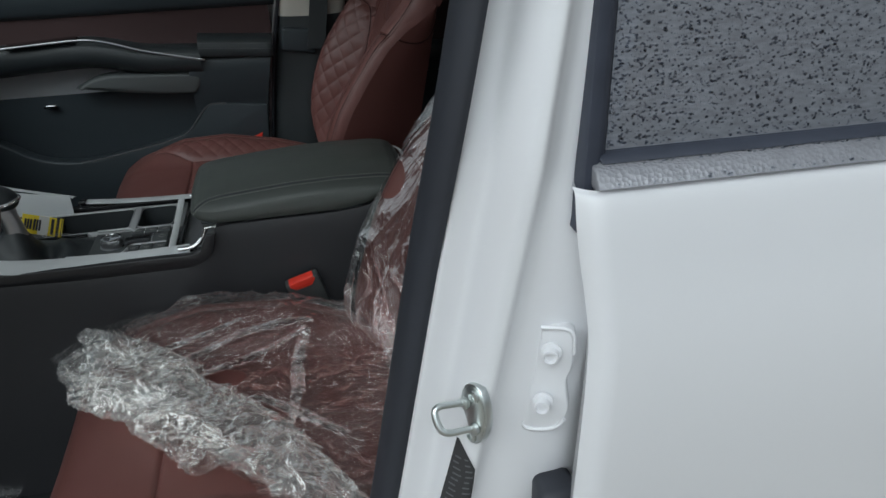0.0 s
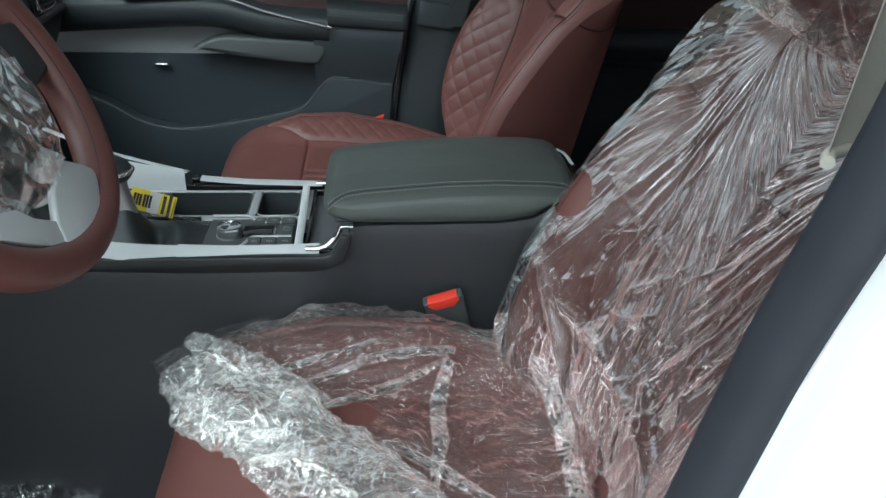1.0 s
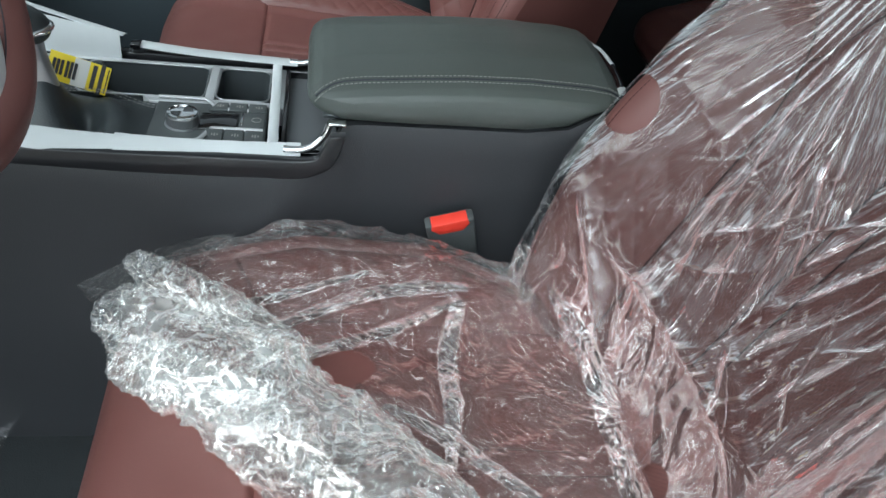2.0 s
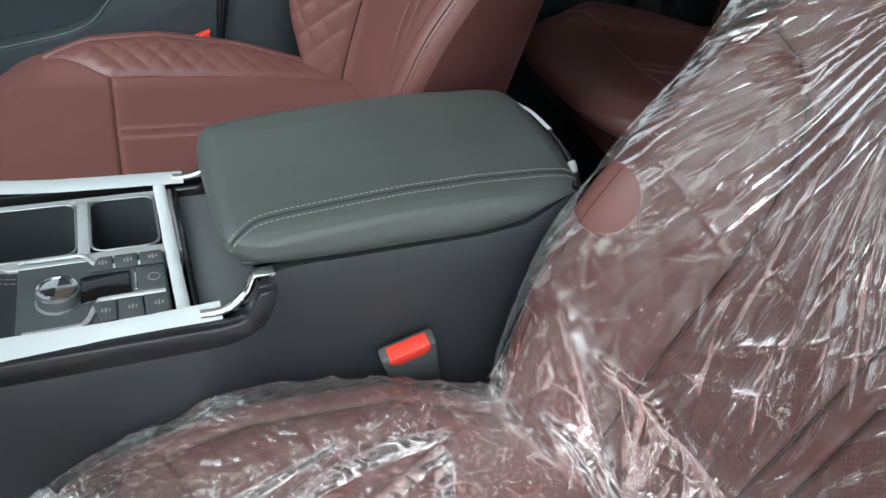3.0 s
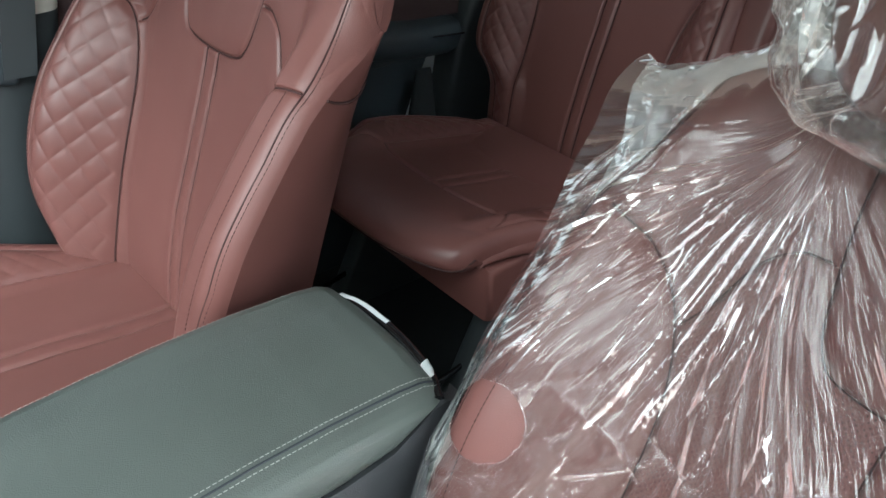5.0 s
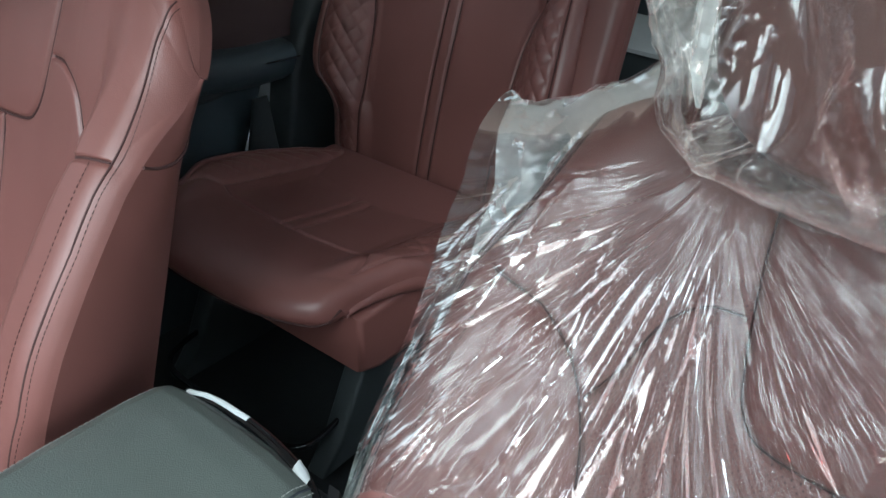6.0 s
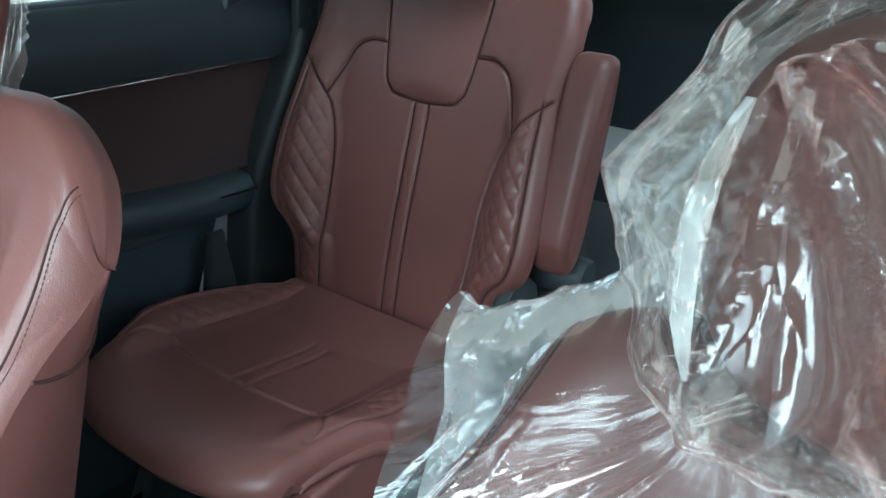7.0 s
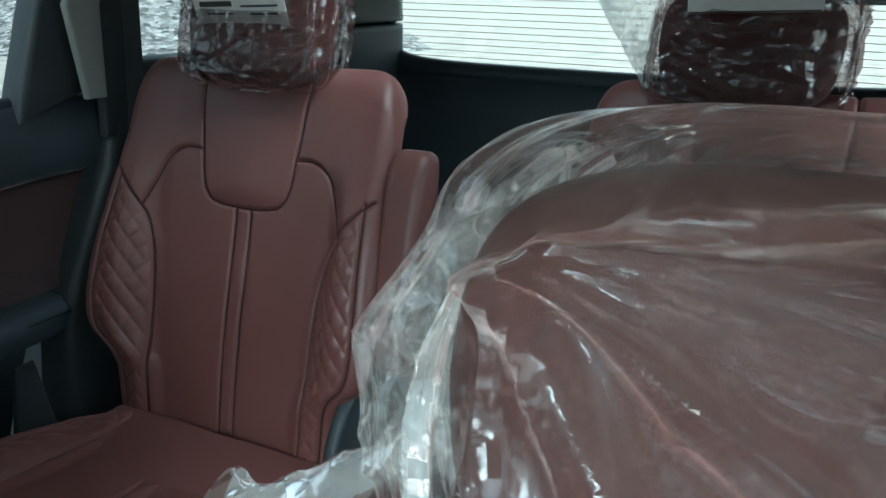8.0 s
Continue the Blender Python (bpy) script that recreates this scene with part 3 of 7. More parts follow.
def seat_back(seat, y0, base, lean, halves, prof, bib, boundary, shoulder, bolster, ridge, thick, cell, strip_seam, corner, wrap, middle=None, plain=None, fine=(270, 310)):
    """A backrest with a bib, two middle panels with a double spine seam, quilted bolsters and plain shoulders."""
    s, c = math.sin(radians(lean)), math.cos(radians(lean))
    profile = [(base[0] + s * h - c * f, base[1] + c * h + s * f) for f, h in prof]
    h0 = prof[0][1]
    halves = [(float(v), float(w)) for v, w in spline(halves, 60)]
    bolster = [(float(v), float(w)) for v, w in spline(bolster, 60)]
    bl = bib_line(*bib)
    bd = spline(boundary, 60)
    sh = spline(shoulder, 30)
    b_of_v = lambda V: np.interp(V, bd[:, 1], bd[:, 0])
    w_of_v = lambda V: np.interp(V, *zip(*halves))

    def depth(U, V):
        w_in = w_of_v(V) - ridge
        k = smooth(np.minimum(b_of_v(V) - 0.02, w_in - 0.05), w_in, np.abs(U))
        rise = np.interp(V, *zip(*bolster))
        return rise * k - 0.006 * (1 - np.clip(np.abs(U) / 0.14, 0, 1) ** 2) + 0.006 * smooth(0.10, 0.02, np.abs(U)) * smooth(bib[1] - 0.02, bib[1] + 0.04, V)

    def in_bib(U, V):
        low = np.interp(np.abs(U), bl[29::-1, 0], bl[29::-1, 1])
        return (np.abs(U) < bib[2]) & (V > low)

    ridge_line = [(w_of_v(v) - strip_seam, v) for v in np.linspace(boundary[0][1], boundary[-1][1] - 0.004, 40)]
    rolls = [[(sign * u, v) for u, v in ridge_line] for sign in (1, -1) if sign != plain]
    r_of_v = lambda V: np.interp(V, [p[1] for p in ridge_line], [p[0] for p in ridge_line])
    top_b = boundary[-1][1]

    def quilted(U, V):
        return (np.abs(U) > b_of_v(V)) & (np.abs(U) < r_of_v(V)) & (V < top_b)

    def quilt(U, V):
        inner = np.minimum(np.abs(U) - b_of_v(V), r_of_v(V) - np.abs(U))
        m = smooth(0.0, 0.010, inner) * smooth(0, 0.02, top_b - V)
        if plain:
            # the side panel's smooth roll over the ridge
            m = m * np.where(U * plain > 0, smooth(0.062, 0.075, w_of_v(V) - np.abs(U)), 1)
        # taken along the leather, so that the diamonds keep their size over the bolster
        half = U.shape[1] // 2
        step = np.hypot(np.diff(U, axis=1), np.diff(depth(U, V), axis=1))
        run = np.concatenate([0 * U[:, :1], np.cumsum(step, axis=1)], 1)
        run = np.abs(run - run[:, half:half + 1])
        return (0.0026 if cell > 0.035 else 0.0034) * m * (diamonds(run, V * 0.86, cell) - 0.35)

    spine = [(0.014, h) for h in np.linspace(h0 * 0 + 0.02, bib[1], 12)]
    seams = [bl, *both_sides([tuple(p) for p in bd]), *both_sides([tuple(p) for p in sh]), *rolls, *both_sides(spine)]
    pad = Pad(profile, y0, [(v, w) for v, w in halves], depth, seams, quilt, nu=fine[0], nv=fine[1], corner=corner)
    pad.panels(seat, RED, [
        ("bib_panel", in_bib),
        ("quilted_bolster", lambda U, V: quilted(U, V) & (U > 0)),
        ("quilted_bolster", lambda U, V: quilted(U, V) & (U < 0)),
        ("spine_strip", lambda U, V: np.abs(U) < 0.014),
        ("middle_panel", lambda U, V: (U > 0) & (np.abs(U) < b_of_v(V)) & (V < shoulder[0][1] + 0.02), middle),
        ("middle_panel", lambda U, V: (U < 0) & (np.abs(U) < b_of_v(V)) & (V < shoulder[0][1] + 0.02), middle),
        ("shoulder_panel", lambda U, V: U > 0),
        ("shoulder_panel", lambda U, V: U < 0)])
    for sign in (1, -1):
        wall = pad.side(sign, thick, wrap)
        part("side_panel", grid_mesh("side_panel", wall if sign < 0 else wall[:, ::-1]), RED, seat)
    # the hard shell behind
    a, b = pad.side(-1, thick, wrap)[:, -1], pad.side(1, thick, wrap)[:, -1]
    k = np.linspace(0, 1, 12)[None, :, None]
    shell = a[:, None] * (1 - k) + b[:, None] * k
    x, z, nx, nz = pad.along(pad.V[:, 0])
    bow = 0.015 * np.sin(np.pi * k)
    shell[..., 0] -= nx[:, None] * bow[..., 0]
    shell[..., 2] -= nz[:, None] * bow[..., 0]
    part("back_shell", grid_mesh("back_shell", shell), PLASTIC, seat, "black plastic seat back shell")
    pad.bib, pad.boundary, pad.strip = bl, bd, ridge_line
    # dark tubes in the grooves: the shade of the seams put in as colour
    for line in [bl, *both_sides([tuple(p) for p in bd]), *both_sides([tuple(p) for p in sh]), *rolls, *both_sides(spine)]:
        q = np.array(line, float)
        part("seam", tube(pad.at(q[:, 0], q[:, 1], -0.0043), 0.0008 if middle else 0.0012, 5), THREAD_AND_SHADE, seat)
    return pad


def seat_base(seat, y0, profile, halves, insert, cross, front_end, bolster, ridge, thick, cell, strip_seam, bow=0.0, quilt_to=9.0):
    """A cushion with a middle insert with a double spine seam, quilted bolsters and a plain front roll."""
    def half(V):
        return np.interp(V, *zip(*halves))

    def depth(U, V):
        k = smooth(insert - 0.03, half(V) - ridge, np.abs(U))
        return np.interp(V, *zip(*bolster)) * k - 0.004 * (1 - np.clip(np.abs(U) / insert, 0, 1) ** 2)

    def inner_edge(V):
        return insert + (half(V) - strip_seam - insert) * np.clip((V - cross) / (front_end - cross), 0, 1) ** 1.3

    def quilted(U, V):
        return (np.abs(U) > inner_edge(V)) & (np.abs(U) < half(V) - strip_seam) & (V < front_end)

    def quilt(U, V):
        inner = np.minimum(np.abs(U) - inner_edge(V), half(V) - strip_seam - np.abs(U))
        m = smooth(0.0, 0.012, inner) * smooth(0, 0.02, np.minimum(front_end, quilt_to) - V)
        return 0.0030 * m * (diamonds(np.abs(U) * 1.05, V, cell) - 0.35)

    outer = [(half(v) - strip_seam, v) for v in np.linspace(0.02, front_end, 40)]
    seams = [*both_sides([(insert, 0), (insert, cross)]), [(-insert, cross), (insert, cross)], *both_sides(outer),
             *both_sides([(float(inner_edge(v)), v) for v in np.linspace(cross, front_end, 12)]),
             *both_sides([(0.014, 0.0), (0.014, cross)])]
    pad = Pad(profile, y0, halves, depth, seams, quilt, nu=210, nv=240, flip=-1)
    pad.P[..., 0] += bow * (np.abs(pad.U) / 0.26) ** 2.6 * smooth(0.25, 0.50, pad.V)
    pad.panels(seat, RED, [
        ("quilted_bolster", lambda U, V: quilted(U, V) & (U > 0)),
        ("quilted_bolster", lambda U, V: quilted(U, V) & (U < 0)),
        ("spine_strip", lambda U, V: (np.abs(U) < 0.014) & (V < cross)),
        ("seat_insert", lambda U, V: (np.abs(U) < insert) & (V < cross) & (U > 0)),
        ("seat_insert", lambda U, V: (np.abs(U) < insert) & (V < cross) & (U < 0)),
        ("front_roll", lambda U, V: V > -1)])
    return pad


def cushion_walls(seat, pad, floor_z, material=None):
    """Side walls that fall straight from the cushion's edge."""
    for sign in (1, -1):
        edge = pad.P[:, -1 if sign > 0 else 0]
        k = np.linspace(0, 1, 10)[None, :]
        low = np.minimum(edge[:, 2], floor_z)[:, None]
        z = edge[:, 2:] * (1 - k) + low * k
        x = edge[:, :1] + 0 * k
        y = edge[:, 1:2] + sign * (0.008 * np.sin(np.pi * k) - 0.02 * k**2)
        wall = np.stack([x, y, z], -1)
        part("side_panel", grid_mesh("side_panel", wall if sign < 0 else wall[:, ::-1]), material or RED, seat)


FRONT_HALVES = [(0, 0.20), (0.06, 0.225), (0.14, 0.25), (0.24, 0.262), (0.38, 0.262), (0.47, 0.256), (0.55, 0.250), (0.62, 0.245), (0.70, 0.24)]


def front_seat(name, y0, x0, lean, label, rise=0.085, tall=0.05, long=1.0, wide=0.0, middle=None, broad=0.0, lift=0.0, cross=0.365, front_end=0.40, fine=(270, 310)):
    seat = thing(name, (x0 - 0.2, y0, 0.42), label, "car seat", "front seats")
    prof = [(-0.03, -0.06), (0.0, 0.0), (0.010, 0.12), (0.004, 0.26), (0.0, 0.38), (-0.005, 0.45 + 0.8 * tall), (-0.017, 0.498 + tall), (-0.038, 0.513 + tall), (-0.058, 0.508 + tall)]
    halves = [(v, w + broad * float(smooth(0.0, 0.12, v)) + wide * float(smooth(0.05, 0.20, v) * smooth(0.60, 0.45, v))) for v, w in FRONT_HALVES]
    back = seat_back(seat, y0, (x0, 0.74), lean, halves, prof,
                     bib=(0.62, 0.425, 0.10, 0.082),
                     boundary=[(u + broad * f, v - g * broad) for u, v, f, g in ((0.135, 0.03, 0.9, 0), (0.138, 0.15, 0.9, 0), (0.142, 0.28, 0.9, 0), (0.150, 0.36, 0.9, 0), (0.172, 0.42, 0.8, 0.4), (0.205, 0.455, 0.7, 0.8), (0.245, 0.475, 0.9, 1.0))],
                     shoulder=[(0.094, 0.50), (0.115, 0.497), (0.135 + 0.3 * broad, 0.478), (0.150 + 0.5 * broad, 0.44), (0.165 + 0.8 * broad, 0.412)],
                     bolster=[(0, 0.04), (0.08, min(0.075, rise)), (0.16, rise), (0.28, rise), (0.38, 0.75 * rise), (0.46, 0.45 * rise), (0.54, 0.012), (0.60, 0.0)],
                     ridge=0.045 - 1.2 * wide, thick=0.085, cell=0.042, strip_seam=0.030 + 0.4 * wide, corner=(0.085 if not broad else 0.125, 0.46 - 2 * broad, 0.63, 0.250 + broad), wrap=0.62, middle=middle, plain=-1 if y0 > 0 else 1, fine=fine)
    for sign in (1, -1):
        line = [(sign * (u + 0.004), v) for u, v in back.strip]
        stitches(back, line, seat, THREAD_AND_SHADE)
        # the seam along the outer edge, with its row of stitches, up over the shoulder
        edge = [(sign * (np.interp(v, *zip(*halves)) - 0.010 - 0.012 * float(smooth(0.46, 0.60, v))), v) for v in np.linspace(0.03, 0.63, 80)]
        q = np.array(edge)
        part("seam", tube(back.at(q[:, 0], q[:, 1], -0.0002), 0.0010, 5), THREAD_AND_SHADE, seat)
        stitches(back, [(u + sign * 0.004, v) for u, v in edge], seat, THREAD_AND_SHADE)
    # welt along the shoulder's flank
    for sign in (1, -1):
        wall = back.side(sign, 0.085, 0.62)
        k = int(np.argmin(np.abs(back.V[:, 0] - 0.46)))
        run = np.array([wall[min(k + int(11 * j * (0.4 + 0.075 * j)), len(wall) - 1), j] for j in range(9)]) + np.array([0, sign * 0.0006, 0])
        run = spline([tuple(p) for p in run], 40)
        part("flank_seam", tube(run, 0.0016, 6), THREAD_AND_SHADE, seat)
    prof = [(x0 + 0.02, 0.735), (x0 - 0.05, 0.738), (x0 - 0.15, 0.748), (x0 - 0.28, 0.757), (x0 - 0.38, 0.762), (x0 - 0.45, 0.755), (x0 - 0.49, 0.725), (x0 - 0.505, 0.67), (x0 - 0.50, 0.57)]
    prof = [(x0 + long * (x - x0), z - 0.02 + lift) for x, z in prof]
    base = seat_base(seat, y0, prof, [(0, 0.21), (0.08, 0.235), (0.2, 0.262), (0.35, 0.268), (0.45, 0.266), (0.55, 0.262), (0.7, 0.255)],
                     insert=0.157, cross=cross, front_end=front_end,
                     bolster=[(0, 0.01), (0.08, 0.03), (0.2, 0.05), (0.33, 0.045), (0.42, 0.02), (0.5, 0.0)] if not lift else [(0, 0.0), (0.08, 0.012), (0.2, 0.030), (0.33, 0.044), (0.43, 0.036), (0.50, 0.012), (0.56, 0.0)],
                     ridge=0.05, thick=0.1, cell=0.035, strip_seam=0.034)
    cushion_walls(seat, base, 0.58)
    part("seat_frame", box((x0 - 0.46, y0 - 0.23, 0.50), (x0 + 0.04, y0 + 0.23, 0.60), 0.02), PLASTIC, seat, "black plastic seat base")
    for sx in (-0.42, -0.05):
        for sy in (-0.19, 0.19):
            part("leg", box((x0 + sx - 0.03, y0 + sy - 0.02, 0.42), (x0 + sx + 0.03, y0 + sy + 0.02, 0.51), 0.005), PLASTIC, seat)
    return seat, back, base


def even_angles(p, n_round, n_up):
    """Angles that spread evenly over a rounded block of a given squareness."""
    t, u = np.linspace(0, 2 * np.pi, n_round, endpoint=False), np.linspace(-np.pi / 2, np.pi / 2, n_up)
    bend = lambda a: np.arctan2(np.sign(np.sin(a)) * np.abs(np.sin(a)) ** (1 / p), np.sign(np.cos(a)) * np.abs(np.cos(a)) ** (1 / p))
    u = bend(u)
    u[0], u[-1] = -np.pi / 2, np.pi / 2
    return np.meshgrid(bend(t) % (2 * np.pi), u, indexing="xy")


def headrest(name, at, size, label, category="headrest", material=None, group="", lean=18, round_by=0.42):
    """A soft block with a rounded face, on two chrome posts."""
    hr = thing(name, at, label, category, group)
    p = round_by
    th, ph = even_angles(p, 96, 60)
    f = lambda t: np.sign(np.cos(t)) * np.abs(np.cos(t)) ** p
    g = lambda t: np.sign(np.sin(t)) * np.abs(np.sin(t)) ** p
    X = size[0] * f(ph) * f(th)
    Y = size[1] * f(ph) * g(th) * (1 - 0.10 * np.clip(-g(ph), 0, 1))
    Z = size[2] * g(ph)
    s, c = math.sin(radians(lean)), math.cos(radians(lean))
    cx, cy, cz = at[0], at[1], at[2] + size[2]
    P = np.stack([cx + c * X + s * Z, cy + Y, cz - s * X + c * Z], -1)
    part("cushion", grid_mesh("cushion", P, wrap=True), material or RED, hr)
    for sy in (-1, 1):
        foot = np.array([cx - s * size[2] * 0.3 + 0.015, cy + sy * 0.065, cz - c * (size[2] + 0.06)])
        top = np.array([cx - s * size[2] * 0.5, cy + sy * 0.065, cz - c * size[2] * 0.5])
        part("post", tube([foot, (foot + top) / 2, top], 0.0065, 12), CHROME, hr, "chrome headrest post")
    return hr


pass_seat, pass_back, pass_base = front_seat("front_passenger_seat", 0.422, 0.266, 15, "red leather front seat with diamond quilted bolsters", 0.10, long=1.14, broad=0.018, lift=0.015, cross=0.405, front_end=0.50, fine=(420, 470))
drv_seat, drv_back, drv_base = front_seat("driver_seat", -0.40, 0.272, 22, "red leather driver seat under clear protective film", 0.070, tall=0.035, wide=0.014, middle=RED_PUNCHED)


def row_two_seat(name, y0, inner, label, fine=(270, 310)):
    """A captain's chair with a folding armrest on its inner side."""
    seat = thing(name, (0.85, y0, 0.44), label, "car seat", "second row seats")
    x0 = 1.068
    prof = [(-0.02, -0.05), (0.0, 0.0), (0.006, 0.15), (0.0, 0.32), (-0.004, 0.46), (-0.010, 0.55), (-0.028, 0.588), (-0.052, 0.597), (-0.072, 0.588)]
    halves = [(0, 0.205), (0.06, 0.216), (0.13, 0.222), (0.165, 0.238), (0.19, 0.262), (0.23, 0.271), (0.3, 0.269), (0.4, 0.26), (0.5, 0.252), (0.6, 0.249), (0.76, 0.24)]
    back = seat_back(seat, y0, (x0, 0.77), 12.5, halves, prof,
                     bib=(0.70, 0.42, 0.102, 0.083),
                     boundary=[(0.148, 0.03), (0.153, 0.15), (0.156, 0.28), (0.168, 0.355), (0.190, 0.405), (0.215, 0.435), (0.242, 0.46)],
                     shoulder=[(0.092, 0.505), (0.125, 0.504), (0.152, 0.485), (0.170, 0.445), (0.187, 0.402)],
                     bolster=[(0, 0.01), (0.12, 0.02), (0.2, 0.045), (0.32, 0.045), (0.42, 0.03), (0.52, 0.008), (0.6, 0.0)],
                     ridge=0.05, thick=0.095, cell=0.031, strip_seam=0.026, corner=(0.06, 0.50, 0.62, 0.248), wrap=0.62, fine=fine)
    prof = [(1.07, 0.775), (1.0, 0.778), (0.9, 0.792), (0.78, 0.810), (0.68, 0.828), (0.61, 0.832), (0.568, 0.818), (0.554, 0.800), (0.556, 0.786), (0.574, 0.776)]
    prof = [(x, z - 0.008) for x, z in prof]
    base = seat_base(seat, y0 - 0.012, prof, [(0, 0.21), (0.1, 0.238), (0.20, 0.252), (0.29, 0.256), (0.35, 0.247), (0.40, 0.230), (0.45, 0.212), (0.50, 0.203), (0.7, 0.198)],
                     insert=0.160, cross=0.345, front_end=0.44,
                     bolster=[(0, 0.005), (0.1, 0.02), (0.25, 0.028), (0.38, 0.02), (0.46, 0.0)],
                     ridge=0.05, thick=0.1, cell=0.035, strip_seam=0.03, bow=0.115, quilt_to=0.33)
    cushion_walls(seat, base, 0.776)
    part("piping", tube(base.P[-8][::6] + np.array([-0.0015, 0, 0]), 0.0016, 6), THREAD_AND_SHADE, seat, "dark sewn piping under the front roll")
    skirt = prism([(0.648, 0.778), (1.05, 0.778), (1.05, 0.66), (0.70, 0.668), (0.655, 0.682)], y0 - 0.232, y0 + 0.205, "y", 0.01)
    part("skirt", skirt, RED, seat, "dark red leather skirt under the cushion")
    for sy in (-0.17, 0.17):
        rail = prism([(0.62, 0.47), (0.66, 0.52), (0.72, 0.66), (1.02, 0.66), (1.08, 0.47)], y0 + sy - 0.02, y0 + sy + 0.02, "y", 0.006)
        part("leg", rail, PLASTIC, seat, "black metal seat rail cover")
    bar = spline([(0.70, y0 - 0.17, 0.55), (0.60, y0 - 0.15, 0.53), (0.59, y0, 0.53), (0.60, y0 + 0.15, 0.53), (0.70, y0 + 0.17, 0.55)], 40)
    part("adjuster_bar", tube(bar, 0.005, 10), PIANO, seat, "thin black adjuster bar under the seat")
    # folded armrest against the inner flank
    ya = y0 + inner * 0.283
    s, c = math.sin(radians(12.5)), math.cos(radians(12.5))
    q = [(0.0, 0.165), (0.030, 0.130), (0.065, 0.138), (0.083, 0.19), (0.085, 0.36), (0.075, 0.445), (0.05, 0.46), (0.015, 0.445), (0.0, 0.38), (-0.006, 0.2)]
    outline = [(x0 - 0.012 + s * h + c * f * 0.85, 0.80 + c * h - s * f * 0.85) for f, h in spline(q + [q[0]], 48)[:-1]]
    part("armrest", prism(outline, ya - 0.032, ya + 0.032, "y", 0.018, 5), RED, seat, "red leather armrest folded upright")
    part("armrest_pivot", lathe([(0.03, -0.05), (0.034, -0.045), (0.034, 0.045), (0.03, 0.05)], (x0 + 0.125, y0 + inner * 0.265, 0.885), Matrix.Rotation(radians(90), 4, "X")), PLASTIC, seat, "black armrest pivot")
    part("recliner_cover", prism(spline([(1.0, 0.70), (1.02, 0.83), (1.09, 0.90), (1.16, 0.86), (1.15, 0.74), (1.08, 0.68), (1.0, 0.70)], 36)[:-1].tolist(), y0 + inner * 0.235 - 0.012, y0 + inner * 0.235 + 0.012, "y", 0.008), PLASTIC, seat, "black plastic recliner cover")
    return seat, back, base


r2_seat, r2_back, r2_base = row_two_seat("second_row_seat", 0.411, -1, "dark red leather captain's chair with upright folded armrest")
r2b_seat, r2b_back, r2b_base = row_two_seat("second_row_seat", -0.330, 1, "dark red leather captain's chair behind the driver seat", (190, 220))
r2b_seat.location.x += 0.13


# ---- centre console ----
console = thing("centre_console", (-0.1, 0, 0.42), "black centre console with taped white trim rails", "console")
side = [(-0.95, 0.43), (0.33, 0.43), (0.338, 0.86), (0.330, 0.922), (0.305, 0.932), (0.29, 0.930), (0.272, 0.917), (0.25, 0.903), (0.20, 0.8965), (0.0, 0.8945), (-0.005, 0.885), (-0.02, 0.862), (-0.045, 0.848), (-0.20, 0.846), (-0.33, 0.850), (-0.45, 0.875), (-0.60, 0.94), (-0.80, 1.0), (-0.95, 1.0)]
top_line = np.array(side[2:])[::-1]
xs_ = np.r_[np.linspace(-0.95, -0.10, 40), np.linspace(-0.09, 0.30, 70), np.linspace(0.303, 0.338, 14)]
for sign in (-1, 1):
    rows_ = []
    for x in xs_:
        zt = float(np.interp(x, top_line[:, 0], top_line[:, 1]))
        w = 0.101 + 0.024 * float(smooth(0.03, -0.07, x)) - 0.016 * float(smooth(0.31, 0.338, x))
        k = np.linspace(0, 1, 22)
        z = zt - (zt - 0.43) * k ** 1.5
        swell = 0.006 * (1 - np.exp(-(zt - z) / 0.012)) + 0.010 * smooth(0.0, 0.30, zt - z)
        outer_ = np.stack([x + 0 * z, sign * (w - 0.003 + swell), z], -1)
        inner_ = np.stack([x + 0 * z, 0 * z + sign * (w - 0.014), z], -1)
        rows_.append(np.concatenate([outer_, inner_[::-1]], 0))
    rows_ = np.array(rows_)
    end = rows_[-1].mean(0) + 0 * rows_[-1:]
    part("side_panel", grid_mesh("side_panel", np.concatenate([rows_, end], 0), wrap=True), CONSOLE_SIDE, console, "black soft console side panel")
part("front_wall", prism([(-0.95, 0.43), (-0.36, 0.43), (-0.36, 0.80), (-0.62, 0.84), (-0.95, 0.98)], -0.103, 0.103, "y", 0.004), PLASTIC, console)
part("rear_wall", box((0.318, -0.103, 0.43), (0.338, 0.103, 0.90), 0.006), PLASTIC, console)
part("inner_tub", box((-0.355, -0.103, 0.70), (0.317, 0.103, 0.76), 0.004), PLASTIC, console)
